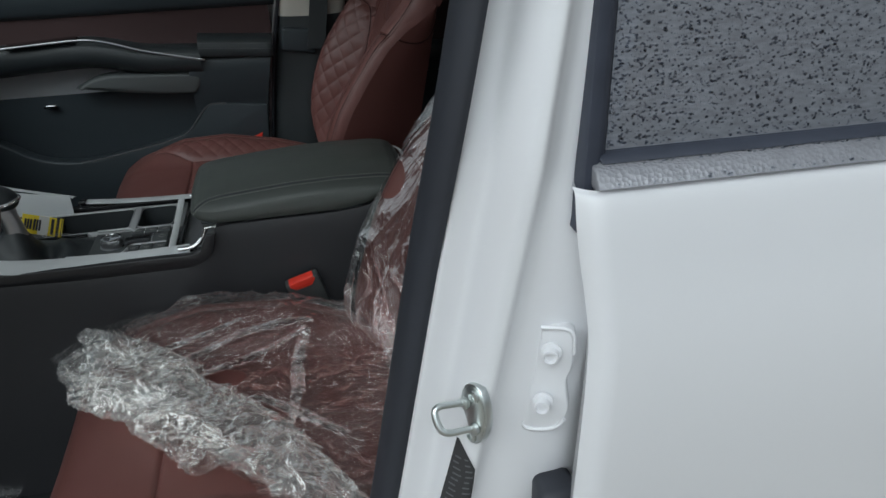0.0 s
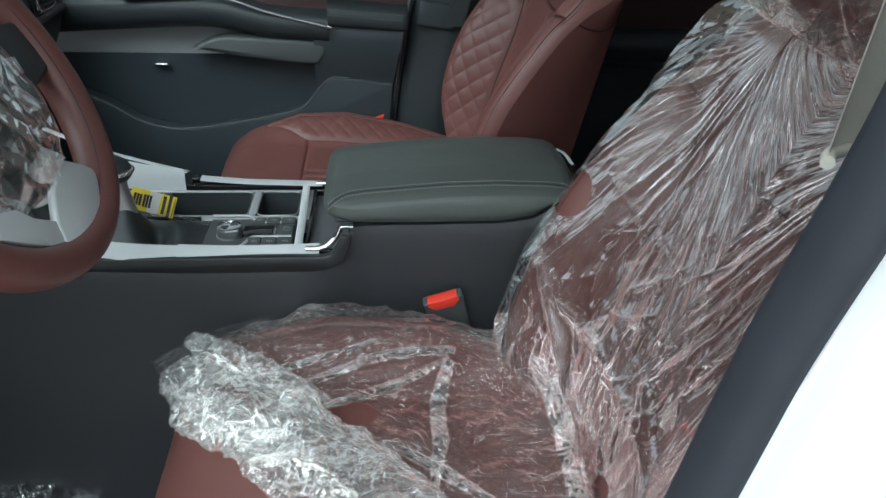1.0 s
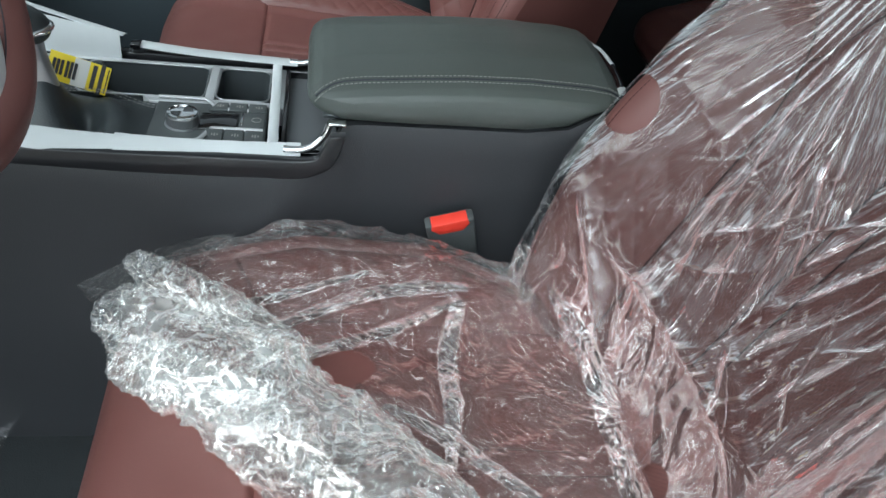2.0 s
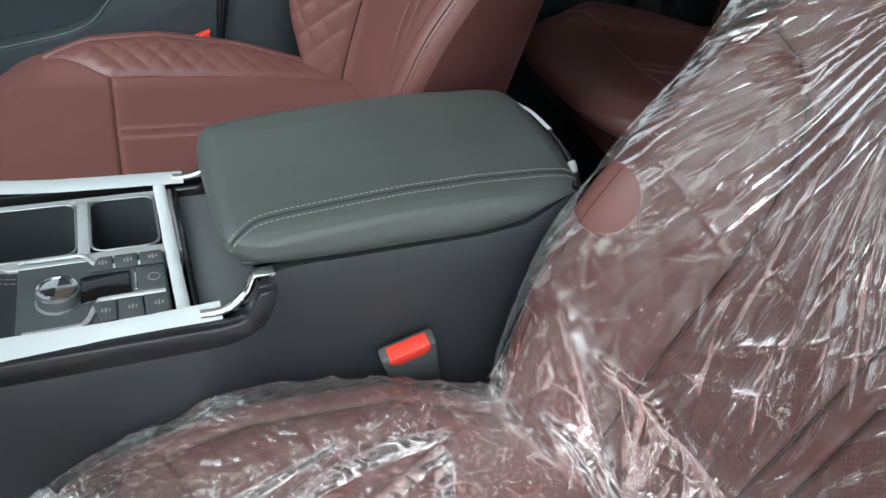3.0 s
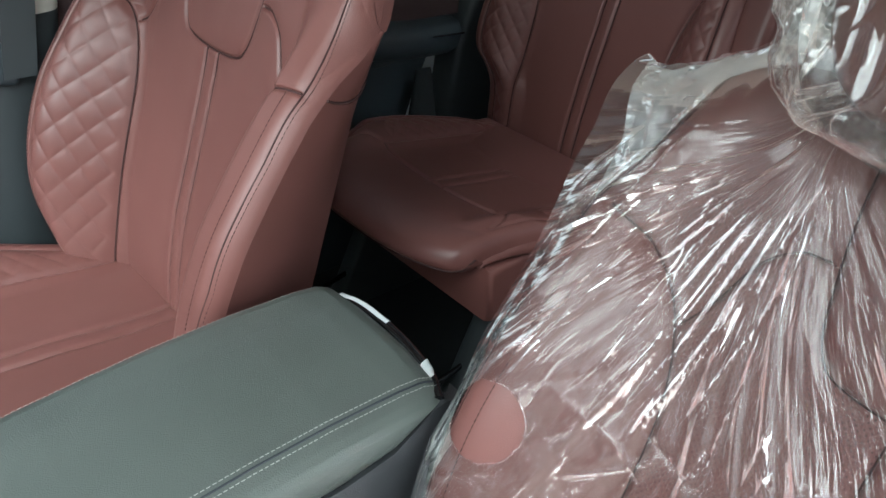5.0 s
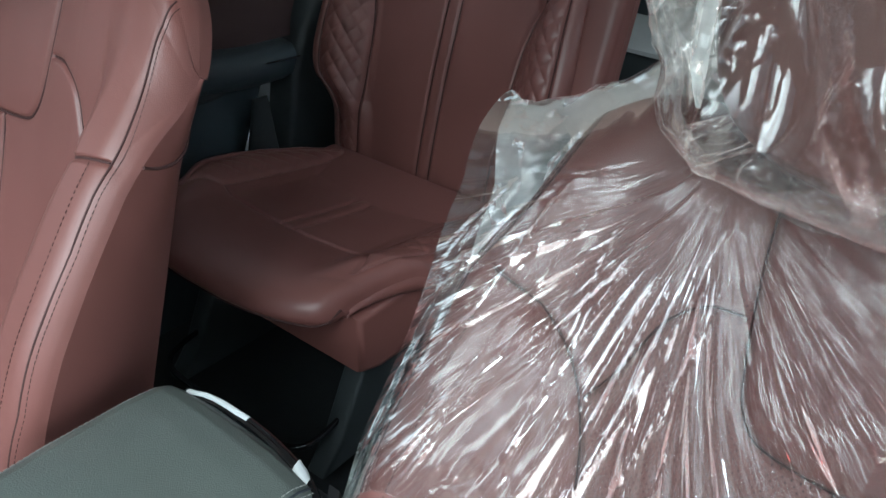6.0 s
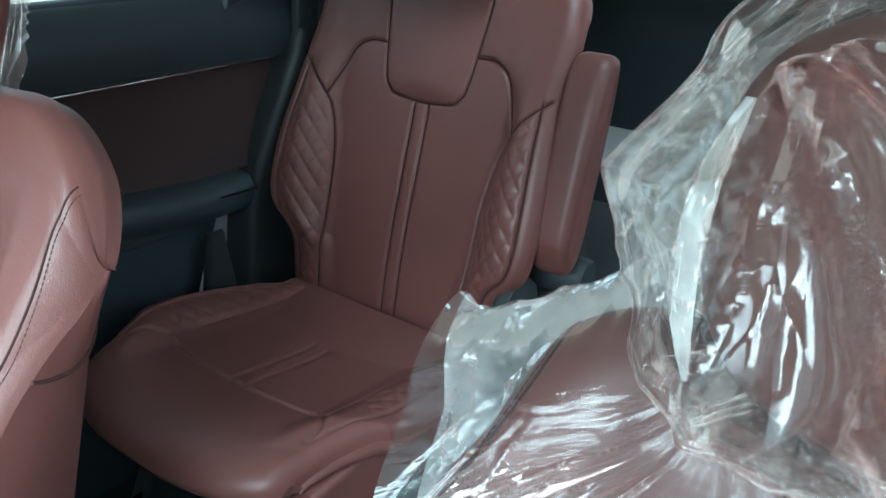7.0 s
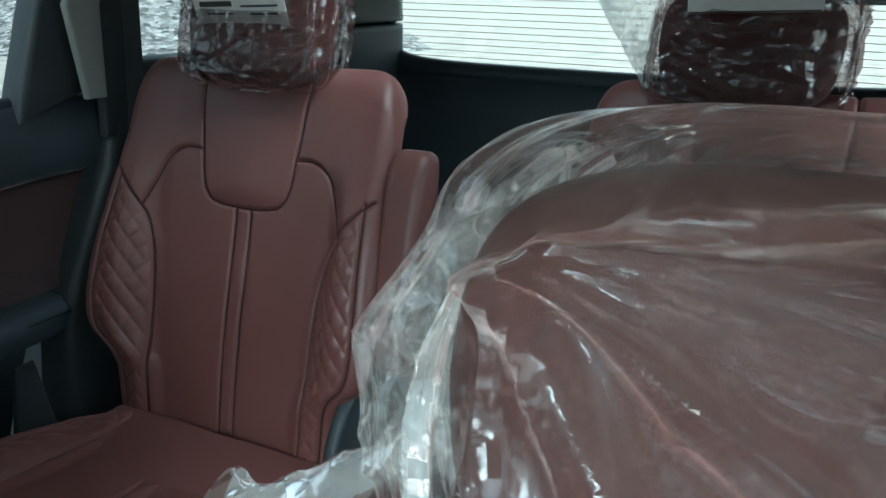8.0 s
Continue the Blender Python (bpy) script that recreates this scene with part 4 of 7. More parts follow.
# gloss black curve that climbs from the rail to the armrest, with its bright edge
for sign in (-1, 1):
    yo = sign * 0.1255
    upper = spline([(-0.37, 0.862), (-0.22, 0.862), (-0.09, 0.862), (-0.045, 0.862), (-0.027, 0.866), (-0.022, 0.876), (-0.013, 0.893)], 24)
    lower = spline([(0.002, 0.894), (-0.002, 0.876), (-0.010, 0.858), (-0.024, 0.847), (-0.045, 0.840), (-0.09, 0.839), (-0.22, 0.839), (-0.37, 0.844)], 40)
    curve = [tuple(p) for p in upper] + [tuple(p) for p in lower]
    part("gloss_trim", prism(curve, yo - sign * 0.012, yo + sign * 0.001, "y", 0.002), SATIN_BLACK, console, "satin black trim curve")
    line = spline([(-0.062, 0.866), (-0.046, 0.866), (-0.031, 0.871), (-0.020, 0.882), (-0.014, 0.897)], 24)
    part("bright_edge", tube([(x, sign * (0.109 - 0.005 * float(smooth(-0.045, -0.014, x))), z) for x, z in line], 0.0042, 10), CHROME, console, "chrome trim edge")
    part("edge_cap", box((-0.016, sign * 0.103 - 0.006, 0.8955), (0.003, sign * 0.103 + 0.006, 0.8995), 0.001), CHROME, console)
# shift panel deck
deck_z = 0.858


def slab(name, outline, z0, z1, material, parent, label="", r=0.0015):
    return part(name, prism(outline, z0, z1, "z", r), material, parent, label)


slab("deck_bar", [(-0.36, -0.103), (-0.205, -0.103), (-0.205, -0.096), (-0.36, -0.096)], 0.84, deck_z, BEZEL, console)
slab("deck_bar", [(-0.36, 0.096), (-0.066, 0.096), (-0.066, 0.103), (-0.36, 0.103)], 0.84, deck_z, BEZEL, console)
slab("deck_bar", [(-0.215, -0.004), (-0.066, -0.004), (-0.066, 0.008), (-0.225, 0.008)], 0.835, deck_z + 0.001, BEZEL, console, "satin silver bezel bar")
slab("deck_bar", [(-0.157, 0.008), (-0.146, 0.008), (-0.146, 0.096), (-0.157, 0.096)], 0.80, deck_z + 0.001, BEZEL, console)
slab("deck_bar", [(-0.082, 0.008), (-0.066, 0.008), (-0.066, 0.096), (-0.082, 0.096)], 0.835, deck_z, BEZEL, console)
slab("deck_bar", [(-0.36, 0.03), (-0.30, 0.03), (-0.235, 0.008), (-0.36, 0.008)], 0.83, deck_z, PLASTIC, console)
slab("deck_bar", [(-0.36, 0.085), (-0.285, 0.085), (-0.285, 0.096), (-0.36, 0.096)], 0.83, deck_z, PLASTIC, console)
# cup holders
def rounded(x0, x1, y0, y1, r_):
    """A rectangle with round corners, as a closed outline."""
    out = []
    for cx, cy, a0 in ((x1 - r_, y1 - r_, 0.0), (x0 + r_, y1 - r_, 0.5), (x0 + r_, y0 + r_, 1.0), (x1 - r_, y0 + r_, 1.5)):
        out += [(cx + r_ * math.cos(math.pi * (a0 + 0.1 * k)), cy + r_ * math.sin(math.pi * (a0 + 0.1 * k))) for k in range(6)]
    return out


for name, x0, x1 in (("cup_holder", -0.300, -0.158), ("cup_holder", -0.145, -0.084)):
    top = np.array(rounded(x0, x1, 0.010, 0.094, 0.012))
    mid_ = top.mean(0)
    levels = [(1.0, deck_z - 0.001), (0.985, deck_z - 0.012), (0.955, 0.80), (0.93, 0.778), (0.80, 0.772), (0.0, 0.772)]
    P = np.array([[(*(mid_ + (q - mid_) * k), z) for q in top] for k, z in levels])
    part(name, grid_mesh(name, P, wrap=True), PLASTIC, console, "deep black cup holder")
    part("cup_rim", tube(np.array([(*q, deck_z - 0.0004) for q in top]), 0.0013, 8, True), SATIN, console, "satin silver cup holder rim")
# button panel
slab("button_panel", [(-0.206, -0.096), (-0.083, -0.096), (-0.083, -0.005), (-0.206, -0.005)], 0.83, deck_z + 0.002, BUTTON, console, "dark grey button panel")
slab("gloss_inlay", [(-0.156, -0.066), (-0.147, -0.0645), (-0.114, -0.0645), (-0.114, -0.0275), (-0.147, -0.0275), (-0.156, -0.03)], deck_z, deck_z + 0.0035, PIANO, console)
for k in range(3):
    for y0, y1 in ((-0.0245, -0.0065), (-0.094, -0.0685)):
        x0 = -0.148 + k * 0.0215
        b = part("button", prism([(x0 + 0.0008 + (0.008 if k == 0 and y0 < -0.05 else 0), y0), (x0 + 0.0205, y0), (x0 + 0.0205, y1), (x0 + 0.0008 + (0.008 if k == 0 and y0 > -0.05 else 0), y1)], deck_z + 0.002, deck_z + 0.0055, "z", 0.0008), BUTTON, console)
        cx, cy = x0 + 0.012, (y0 + y1) / 2
        for dx, w in ((-0.0028, 0.0018), (0.0, 0.003), (0.003, 0.0016)):
            part("icon", box((cx + dx - 0.0008, cy - w, deck_z + 0.0053), (cx + dx + 0.0008, cy + w, deck_z + 0.0059), 0), THREAD, b, smooth=False)
pb = part("parking_button", box((-0.112, -0.063, deck_z), (-0.0845, -0.029, deck_z + 0.006), 0.0015), BUTTON, console, "dark grey parking brake button")
part("icon", tube([(-0.094 + 0.005 * math.cos(a), -0.046 + 0.005 * math.sin(a), deck_z + 0.0062) for a in np.linspace(0, 2 * np.pi, 20)], 0.0004, 6), THREAD, pb)
part("icon", box((-0.1105, -0.060, deck_z + 0.0055), (-0.1085, -0.032, deck_z + 0.007), 0.0004), CHROME, pb, "bright line on the button")
for line in ([(-0.206, 0.003), (-0.165, 0.003), (-0.152, 0.001), (-0.140, -0.0165), (-0.133, -0.0195), (-0.086, -0.0195)], [(-0.20, -0.0935), (-0.163, -0.0935), (-0.152, -0.090), (-0.142, -0.068), (-0.134, -0.0640), (-0.086, -0.0640)]):
    part("silver_line", tube([(x, y, deck_z + 0.0035) for x, y in spline(line, 50)], 0.0026, 8, flat=0.7), BEZEL, console, "satin silver trim line")
# rotary dial
DIAL = (-0.172, -0.055)
dial = part("dial", lathe([(0.0235, 0.0), (0.0235, 0.002), (0.0200, 0.003), (0.0200, 0.015), (0.0188, 0.0175), (0.0165, 0.018)], (*DIAL, deck_z + 0.001)), SATIN, console, "silver drive mode dial")
part("dial_ring", lathe([(0.0180, 0.0), (0.0192, 0.001), (0.0192, 0.003), (0.0165, 0.0036), (0.0158, 0.002), (0.0158, 0.0)], (*DIAL, deck_z + 0.0170)), CHROME, dial, "chrome dial ring")
part("dial_face", lathe([(0.0157, 0.0), (0.0157, 0.0022), (0.012, 0.0026)], (*DIAL, deck_z + 0.0170)), CHROME, dial)
for a0, a1 in ((0.15, 1.35), (3.3, 4.5)):
    wedge = [(DIAL[0] + 0.001 * math.cos((a0 + a1) / 2), DIAL[1] + 0.001 * math.sin((a0 + a1) / 2))] + [(DIAL[0] + 0.0145 * math.cos(a), DIAL[1] + 0.0145 * math.sin(a)) for a in np.linspace(a0, a1, 12)]
    part("dial_mark", prism(wedge, deck_z + 0.0192, deck_z + 0.0206, "z", 0), PIANO, dial, "gloss black wedge on the dial", smooth=False)
for piece in (dial, *dial.children):
    piece.data.transform(Matrix.Translation((*DIAL, deck_z)) @ Matrix.Diagonal((0.83, 0.83, 0.85, 1)) @ Matrix.Translation((-DIAL[0], -DIAL[1], -deck_z)))
grip_bm = turned_box((0.0010, 0.0014, 0.010), Matrix(), 0)
grip_me = bpy.data.meshes.new("grip")
grip_bm.to_mesh(grip_me)
grip_bm.free()
grip_me.materials.append(SATIN)
for k in range(48):
    a = 2 * math.pi * k / 48
    g_ = new("grip", grip_me)
    g_.parent = dial
    g_.matrix_basis = Matrix.Translation((DIAL[0] + 0.0168 * math.cos(a), DIAL[1] + 0.0168 * math.sin(a), deck_z + 0.0085)) @ Matrix.Rotation(a, 4, "Z")
# leather shift boot
U, V = np.meshgrid(np.linspace(0, 1, 60), np.linspace(0, 1, 40))
bx = -0.355 + 0.150 * U
by = -0.096 + 0.094 * V
hump = 0.045 * np.exp(-(((bx + 0.325) / 0.035) ** 2 + ((by + 0.045) / 0.032) ** 2)) + 0.010 * np.sin(np.pi * V) * smooth(0, 0.2, 1 - U)
hump += 0.011 * np.sin(np.pi * V) * np.cos(U * 15 + 3 * V) * smooth(1.0, 0.6, U) - 0.014 * np.exp(-(((bx + 0.272) / 0.028) ** 2 + ((by + 0.062) / 0.018) ** 2))
P = np.stack([bx, by, deck_z - 0.002 + hump], -1)
boot = part("shift_boot", grid_mesh("shift_boot", P), BLACK_LEATHER, console, "creased black leather shift boot")
for off in (0.074, 0.080):
    xs = np.arange(-0.30, -0.207, 0.0048)
    thread_row(np.array([(x, -0.096 + off + 0.004 * math.sin(40 * x), deck_z + 0.011 * smooth(-0.205, -0.26, x) + 0.0035) for x in xs]), boot, THREAD)
part("shift_lever", tube([(-0.310, -0.045, 0.86), (-0.313, -0.045, 0.895), (-0.318, -0.045, 0.925), (-0.322, -0.045, 0.945)], [0.019, 0.0155, 0.0145, 0.018], 24), SATIN, console, "satin shift lever stem")
U, V = np.meshgrid(np.linspace(0, 2 * np.pi, 36, endpoint=False), np.linspace(-np.pi / 2, np.pi / 2, 24))
P = np.stack([-0.330 + 0.034 * np.cos(V) * np.cos(U) - 0.010 * np.sin(V), -0.045 + 0.024 * np.cos(V) * np.sin(U), 0.956 + 0.022 * np.sin(V) + 0.004 * np.cos(U) * np.cos(V)], -1)
part("shift_knob", grid_mesh("shift_knob", P, wrap=True), BLACK_LEATHER, console, "black leather shift knob")
part("knob_band", tube([(-0.330 + 0.035 * math.cos(a), -0.045 + 0.0245 * math.sin(a), 0.950 + 0.005 * math.cos(a)) for a in np.linspace(0, 2 * np.pi, 40, endpoint=False)], 0.0035, 8, True), CHROME, console, "chrome knob band")
# open tray before the armrest
slab("tray", [(-0.062, -0.098), (-0.004, -0.098), (-0.004, 0.098), (-0.062, 0.098)], 0.80, 0.850, GREY_TRIM, console, "dark grey rubber tray floor")
for y0, y1, x0, x1 in ((-0.103, -0.096, -0.066, -0.004), (0.096, 0.103, -0.066, -0.004), (-0.1, 0.1, -0.066, -0.060)):
    part("tray_wall", box((x0, y0, 0.80), (x1, y1, deck_z + 0.002), 0.002), PIANO, console)
part("rear_trim", tube(spline([(0.300, -0.092, 0.930), (0.316, -0.058, 0.930), (0.326, 0.0, 0.930), (0.324, 0.06, 0.930), (0.306, 0.098, 0.928)], 40), 0.0065, 10), PIANO, console, "gloss black rear trim")


LID_ALONG = ((-0.0375, -0.030), (-0.033, -0.024), (-0.024, -0.0175), (-0.010, -0.0140), (0.020, -0.0095), (0.08, -0.004), (0.13, 0.0), (0.20, 0.002), (0.27, 0.0), (0.295, -0.003), (0.308, -0.009), (0.317, -0.020))
LID_ACROSS = ((-0.1000, -0.032), (-0.0985, -0.0265), (-0.095, -0.0215), (-0.088, -0.0165), (-0.080, -0.0130), (-0.070, -0.0095), (-0.03, -0.002), (0.0, 0.0), (0.05, 0.0), (0.082, -0.003), (0.091, -0.006), (0.098, -0.012), (0.1015, -0.018), (0.103, -0.026))


def lid_height(x, y):
    """The padded crown, lower towards its rounded nose and its sewn edges."""
    return 0.957 + np.interp(x, *zip(*LID_ALONG)) + np.interp(y, *zip(*LID_ACROSS))


def lid_foot(x):
    """The seam at which the lid meets the console; it climbs at the rear."""
    return np.interp(x, [-0.04, 0.0, 0.20, 0.25, 0.275, 0.292, 0.32], [0.900, 0.8975, 0.8995, 0.9065, 0.921, 0.931, 0.934])


def lid_shell(n=0.26, rows=72, cols=220):
    p, q = np.meshgrid(np.linspace(0, 1, rows), np.linspace(0, 2 * np.pi, cols, endpoint=False), indexing="ij")
    q = np.arctan2(np.sign(np.sin(q)) * np.abs(np.sin(q)) ** 1.6, np.sign(np.cos(q)) * np.abs(np.cos(q)) ** 1.6)
    r = 1 - (1 - np.clip(p / 0.7, 0, 1)) ** 1.7
    flank = np.clip((p - 0.7) / 0.3, 0, 1)
    k = r * (1 + 0.012 * np.sin(np.pi * flank) - 0.045 * flank**3)
    X = 0.140 + 0.1775 * np.sign(np.cos(q)) * np.abs(np.cos(q)) ** n * k
    Y = 0.0015 + 0.1015 * np.sign(np.sin(q)) * np.abs(np.sin(q)) ** n * k
    edge = lid_height(0.140 + (X - 0.140) / np.maximum(k, 1e-6) * r, 0.0015 + (Y - 0.0015) / np.maximum(k, 1e-6) * r)
    Z = edge * (1 - flank) + np.minimum(lid_foot(X), edge - 0.004) * flank
    Z = Z + 0.0008 * (vnoise(X * 30, Y * 30) - 0.5)
    return np.stack([X, Y, Z], -1)


lid = thing("armrest_lid", (0.141, 0, 0.90), "charcoal leather console armrest lid with grey double stitching", "armrest")
L = lid_shell()
part("cover", grid_mesh("cover", L, wrap=True), DARK_LEATHER, lid)
part("underside", box((-0.022, -0.092, 0.8965), (0.300, 0.094, 0.902), 0.002), PLASTIC, lid)
# two rows of thread along the near shoulder, which turn down over the nose, with the seam between; one row along the far edge
for name_, y_, size_ in (("stitching", -0.0715, 0.0010), ("seam", -0.0755, 0.0), ("stitching", -0.0800, 0.0010), ("stitching", 0.0955, 0.0007)):
    sign = 1 if y_ > 0 else -1
    xs_ = np.arange(-0.0300, 0.312, 0.0024)
    bend = smooth(0.010, -0.034, xs_) ** 2
    ys_ = y_ + sign * 0.012 * bend
    zs_ = lid_height(xs_, ys_) 
    row = np.stack([xs_, ys_, zs_ + 0.0006], -1)
    if name_ == "seam":
        part("seam", tube(row[::2] - np.array([0, 0, 0.0004]), 0.0011, 6), RUBBER, lid, "dark sewn seam of the lid")
    else:
        run_ = np.r_[0, np.cumsum(np.linalg.norm(np.diff(row, axis=0), axis=1))]
        at_ = np.arange(0, run_[-1], 0.0048)
        thread_row(np.stack([np.interp(at_, run_, row[:, c_]) for c_ in range(3)], -1), lid, THREAD, (0.0031, size_, size_))

# masking tape along the rails, one strip a thing
def tape_strip(pts, width, up, label, n=60, lift=0.0, ragged=0.0005):
    """A strip of tape laid along a line; up: the way its width runs."""
    c = spline(pts, n)
    w = np.linspace(-0.5, 0.5, 9)
    up = np.array(up, float) / np.linalg.norm(up)
    k = np.arange(n)
    ed = ragged * (vnoise(k * 0.7 + 9, 2.0 + 0 * k) - 0.5)
    P = c[:, None] + up * (w[None, :, None] * width + ed[:, None, None])
    d = np.gradient(c, axis=0)
    nrm = np.cross(d, up)
    nrm /= np.linalg.norm(nrm, axis=1, keepdims=True)
    if nrm[:, 2].mean() < 0:
        nrm = -nrm
    wav = 0.0005 * (vnoise(k[:, None] * 0.33, w[None] * 3.0) - 0.5) - 0.005 * (2 * np.abs(w[None])) ** 2.5 * 0.35
    P = P + nrm[:, None] * (wav[..., None] + lift)
    t = thing("masking_tape", tuple(c[0]), label, "tape", "tape on the console")
    back = P - nrm[:, None] * 0.0006
    ring = np.concatenate([P, back[:, ::-1]], 1)
    part("tape_strip", grid_mesh("tape_strip", ring, wrap=True), TAPE, t)
    return t


LT = "white protective tape stuck along the console rail"
tape_strip([(-0.232, -0.115, 0.8665), (-0.17, -0.115, 0.864), (-0.11, -0.113, 0.863), (-0.044, -0.110, 0.8635)], 0.026, (0.0, -0.75, 0.45 * -1), LT)
tape_strip([(-0.56, -0.105, 0.955), (-0.45, -0.112, 0.905), (-0.36, -0.115, 0.880), (-0.30, -0.116, 0.8695), (-0.231, -0.115, 0.8645)], 0.026, (0.0, -0.75, -0.45), LT)
tape_strip([(-0.246, 0.124, 0.8715), (-0.18, 0.119, 0.868), (-0.11, 0.116, 0.8665), (-0.052, 0.112, 0.8665)], 0.030, (0.0, 0.9, -0.12), LT)
tape_strip([(-0.47, 0.121, 0.955), (-0.39, 0.121, 0.920), (-0.32, 0.120, 0.899), (-0.262, 0.118, 0.884)], 0.026, (0.0, 0.8, -0.25), LT)
tape_strip([(-0.42, 0.1030, 0.902), (-0.38, 0.1030, 0.890), (-0.32, 0.1030, 0.877), (-0.266, 0.1030, 0.869)], 0.046, (0, 0.05, 1), "broad white tape on the inner face of the rail")
tape_strip([(-0.074, -0.098, 0.8625), (-0.075, -0.03, 0.8615), (-0.076, 0.04, 0.8615), (-0.077, 0.100, 0.8645)], 0.0115, (1, 0, 0), "white tape across the console behind the buttons", lift=0.002)
tape_strip([(0.318, 0.080, 0.9375), (0.326, 0.055, 0.938), (0.328, 0.015, 0.938)], 0.006, (1, 0, -0.1), "short white tape on the rear trim", n=20)
tape_strip([(0.319, -0.050, 0.938), (0.315, -0.062, 0.9375), (0.311, -0.070, 0.937)], 0.012, (1, 0.3, -0.1), "small white tape tab on the rear trim", n=12)
part("black_tab", box((-0.256, 0.106, 0.868), (-0.244, 0.121, 0.876), 0.001), PIANO, console)

# yellow card hung at the shift lever
card = thing("yellow_tag", (-0.29, 0.02, 0.86), "yellow and white printed card lying beside the shift lever", "tag")
cm = Matrix.Translation((-0.290, 0.004, 0.883)) @ Euler((radians(66), radians(15), radians(-4))).to_matrix().to_4x4() @ Matrix.Diagonal((1.0, 1.05, 1, 1))
part("card", turned_box((0.064, 0.030, 0.0008), cm, 0.0002), YELLOW, card)
part("white_band", turned_box((0.016, 0.0296, 0.0010), cm @ Matrix.Translation((0.002, 0, 0)), 0), PAPER, card, smooth=False)
for x0, n, w in ((-0.026, 3, 0.010), (-0.012, 3, 0.011), (0.016, 1, 0.016), (0.024, 1, 0.020)):
    for k in range(n):
        part("print_bar", turned_box((0.0032 if n > 1 else 0.0045, w * 1.6, 0.0012), cm @ Matrix.Translation((x0 + k * 0.0042, 0, 0.0002)), 0), INK, card, smooth=False)
part("card_border", turned_box((0.0012, 0.026, 0.0012), cm @ Matrix.Translation((0.030, 0, 0.0002)), 0), INK, card, smooth=False)

# belt buckles
def buckle(at, lean_x, lean_y, label, scale=1.0):
    b = thing("seat_belt_buckle", at, label, "seat belt buckle")
    m = Matrix.Translation(at) @ Euler((radians(lean_y), radians(lean_x), 0)).to_matrix().to_4x4() @ Matrix.Diagonal((scale, scale, scale, 1))
    body = prism([(-0.021, -0.09), (0.021, -0.09), (0.0245, -0.015), (0.0245, -0.002), (0.020, 0.0), (-0.020, 0.0), (-0.0245, -0.002), (-0.0245, -0.015)], -0.012, 0.004, "y", 0.003, 3)
    bmesh.ops.transform(body, matrix=m, verts=body.verts)
    part("housing", body, BUTTON, b, "black plastic buckle housing")
    btn = prism([(-0.0195, -0.005), (-0.012, -0.0135), (0.012, -0.0135), (0.0195, -0.005), (0.0180, 0.0016), (-0.0180, 0.0016)], -0.0132, 0.0005, "y", 0.0012)
    bmesh.ops.transform(btn, matrix=m, verts=btn.verts)
    part("release_button", btn, RED_PLASTIC, b, "bright red release button")
    stalk = prism([(-0.016, -0.20), (0.016, -0.20), (0.019, -0.088), (-0.019, -0.088)], -0.007, 0.007, "y", 0.003)
    bmesh.ops.transform(stalk, matrix=m, verts=stalk.verts)
    part("stalk", stalk, PLASTIC, b)
    return b


buckle((0.124, -0.122, 0.799), -17, 14, "black seat belt buckle with red button beside the driver seat", 1.15)


# ---- protective film ----
def film_sheet(name, P, parent, material=None, keep=None, label="", wrap=False, uv=None):
    ob = part(name, grid_mesh(name, P, keep, wrap, uv), material or FILM, parent, label)
    return ob


cover = thing("seat_cover_film", (0.1, -0.40, 0.70), "crumpled clear plastic film over the driver seat", "plastic film")

# film over the backrest: a loose bag, drawn together beside the headrest
nv, nu = 430, 430
h = np.linspace(0.015, 0.625, nv)
t = np.linspace(-1, 1, nu)
V, T = np.meshgrid(h, t, indexing="ij")
Wf = np.interp(h, [0, 0.1, 0.25, 0.38, 0.46, 0.52, 0.58, 0.63], [0.235, 0.266, 0.284, 0.284, 0.284, 0.286, 0.300, 0.310])[:, None]
Ws = np.interp(h, *zip(*drv_back.halves))[:, None]
U = T * Wf
inside = np.clip(U, -Ws + 0.004, Ws - 0.004)
d = drv_back.depth(inside, V) + drv_back.round(inside, Ws) * smooth(0.50, 0.40, V)
over = np.clip(np.abs(U) - Ws, 0, 1)
d = d + 0.009 - 0.9 * over * smooth(0.50, 0.36, V)
gu, gh = 0.135, 0.578
rng = np.random.RandomState(11)
du, dv = np.abs(U + 0.012 * (vnoise(U * 7, V * 7) - 0.5)) - gu, gh - V
rad = np.hypot(du, dv)
turn = np.arctan2(du, dv)


def pleat(a0, bend, r0, r1, wide, high):
    """One sharp fold that runs out from the gathered neck."""
    ang = turn - a0 - bend * rad
    off = np.abs(rad * np.sin(ang)) / (wide * (0.55 + 1.6 * rad))
    run = smooth(r0, r0 + 0.05, rad) * smooth(r1, r1 - 0.12, rad) * (np.cos(ang) > 0)
    return high * run * (0.55 * np.exp(-off * 1.6) + 0.45 * np.exp(-off * off))


def straight(u0, v0, a0, bend, ln, wide, high):
    """A sharp fold from a point on the top seam, running down and out."""
    p = (np.abs(U) - u0) * math.sin(a0) + (v0 - V) * math.cos(a0)
    q = (np.abs(U) - u0) * math.cos(a0) - (v0 - V) * math.sin(a0) + bend * p * p + 0.003 * (vnoise(U * 18, V * 18) - 0.5)
    off = np.abs(q) / (wide * (0.6 + 1.5 * np.clip(p, 0, 1)))
    return high * smooth(-0.005, 0.03, p) * smooth(ln, 0.55 * ln, p) * (0.55 * np.exp(-off * 1.6) + 0.45 * np.exp(-off * off))


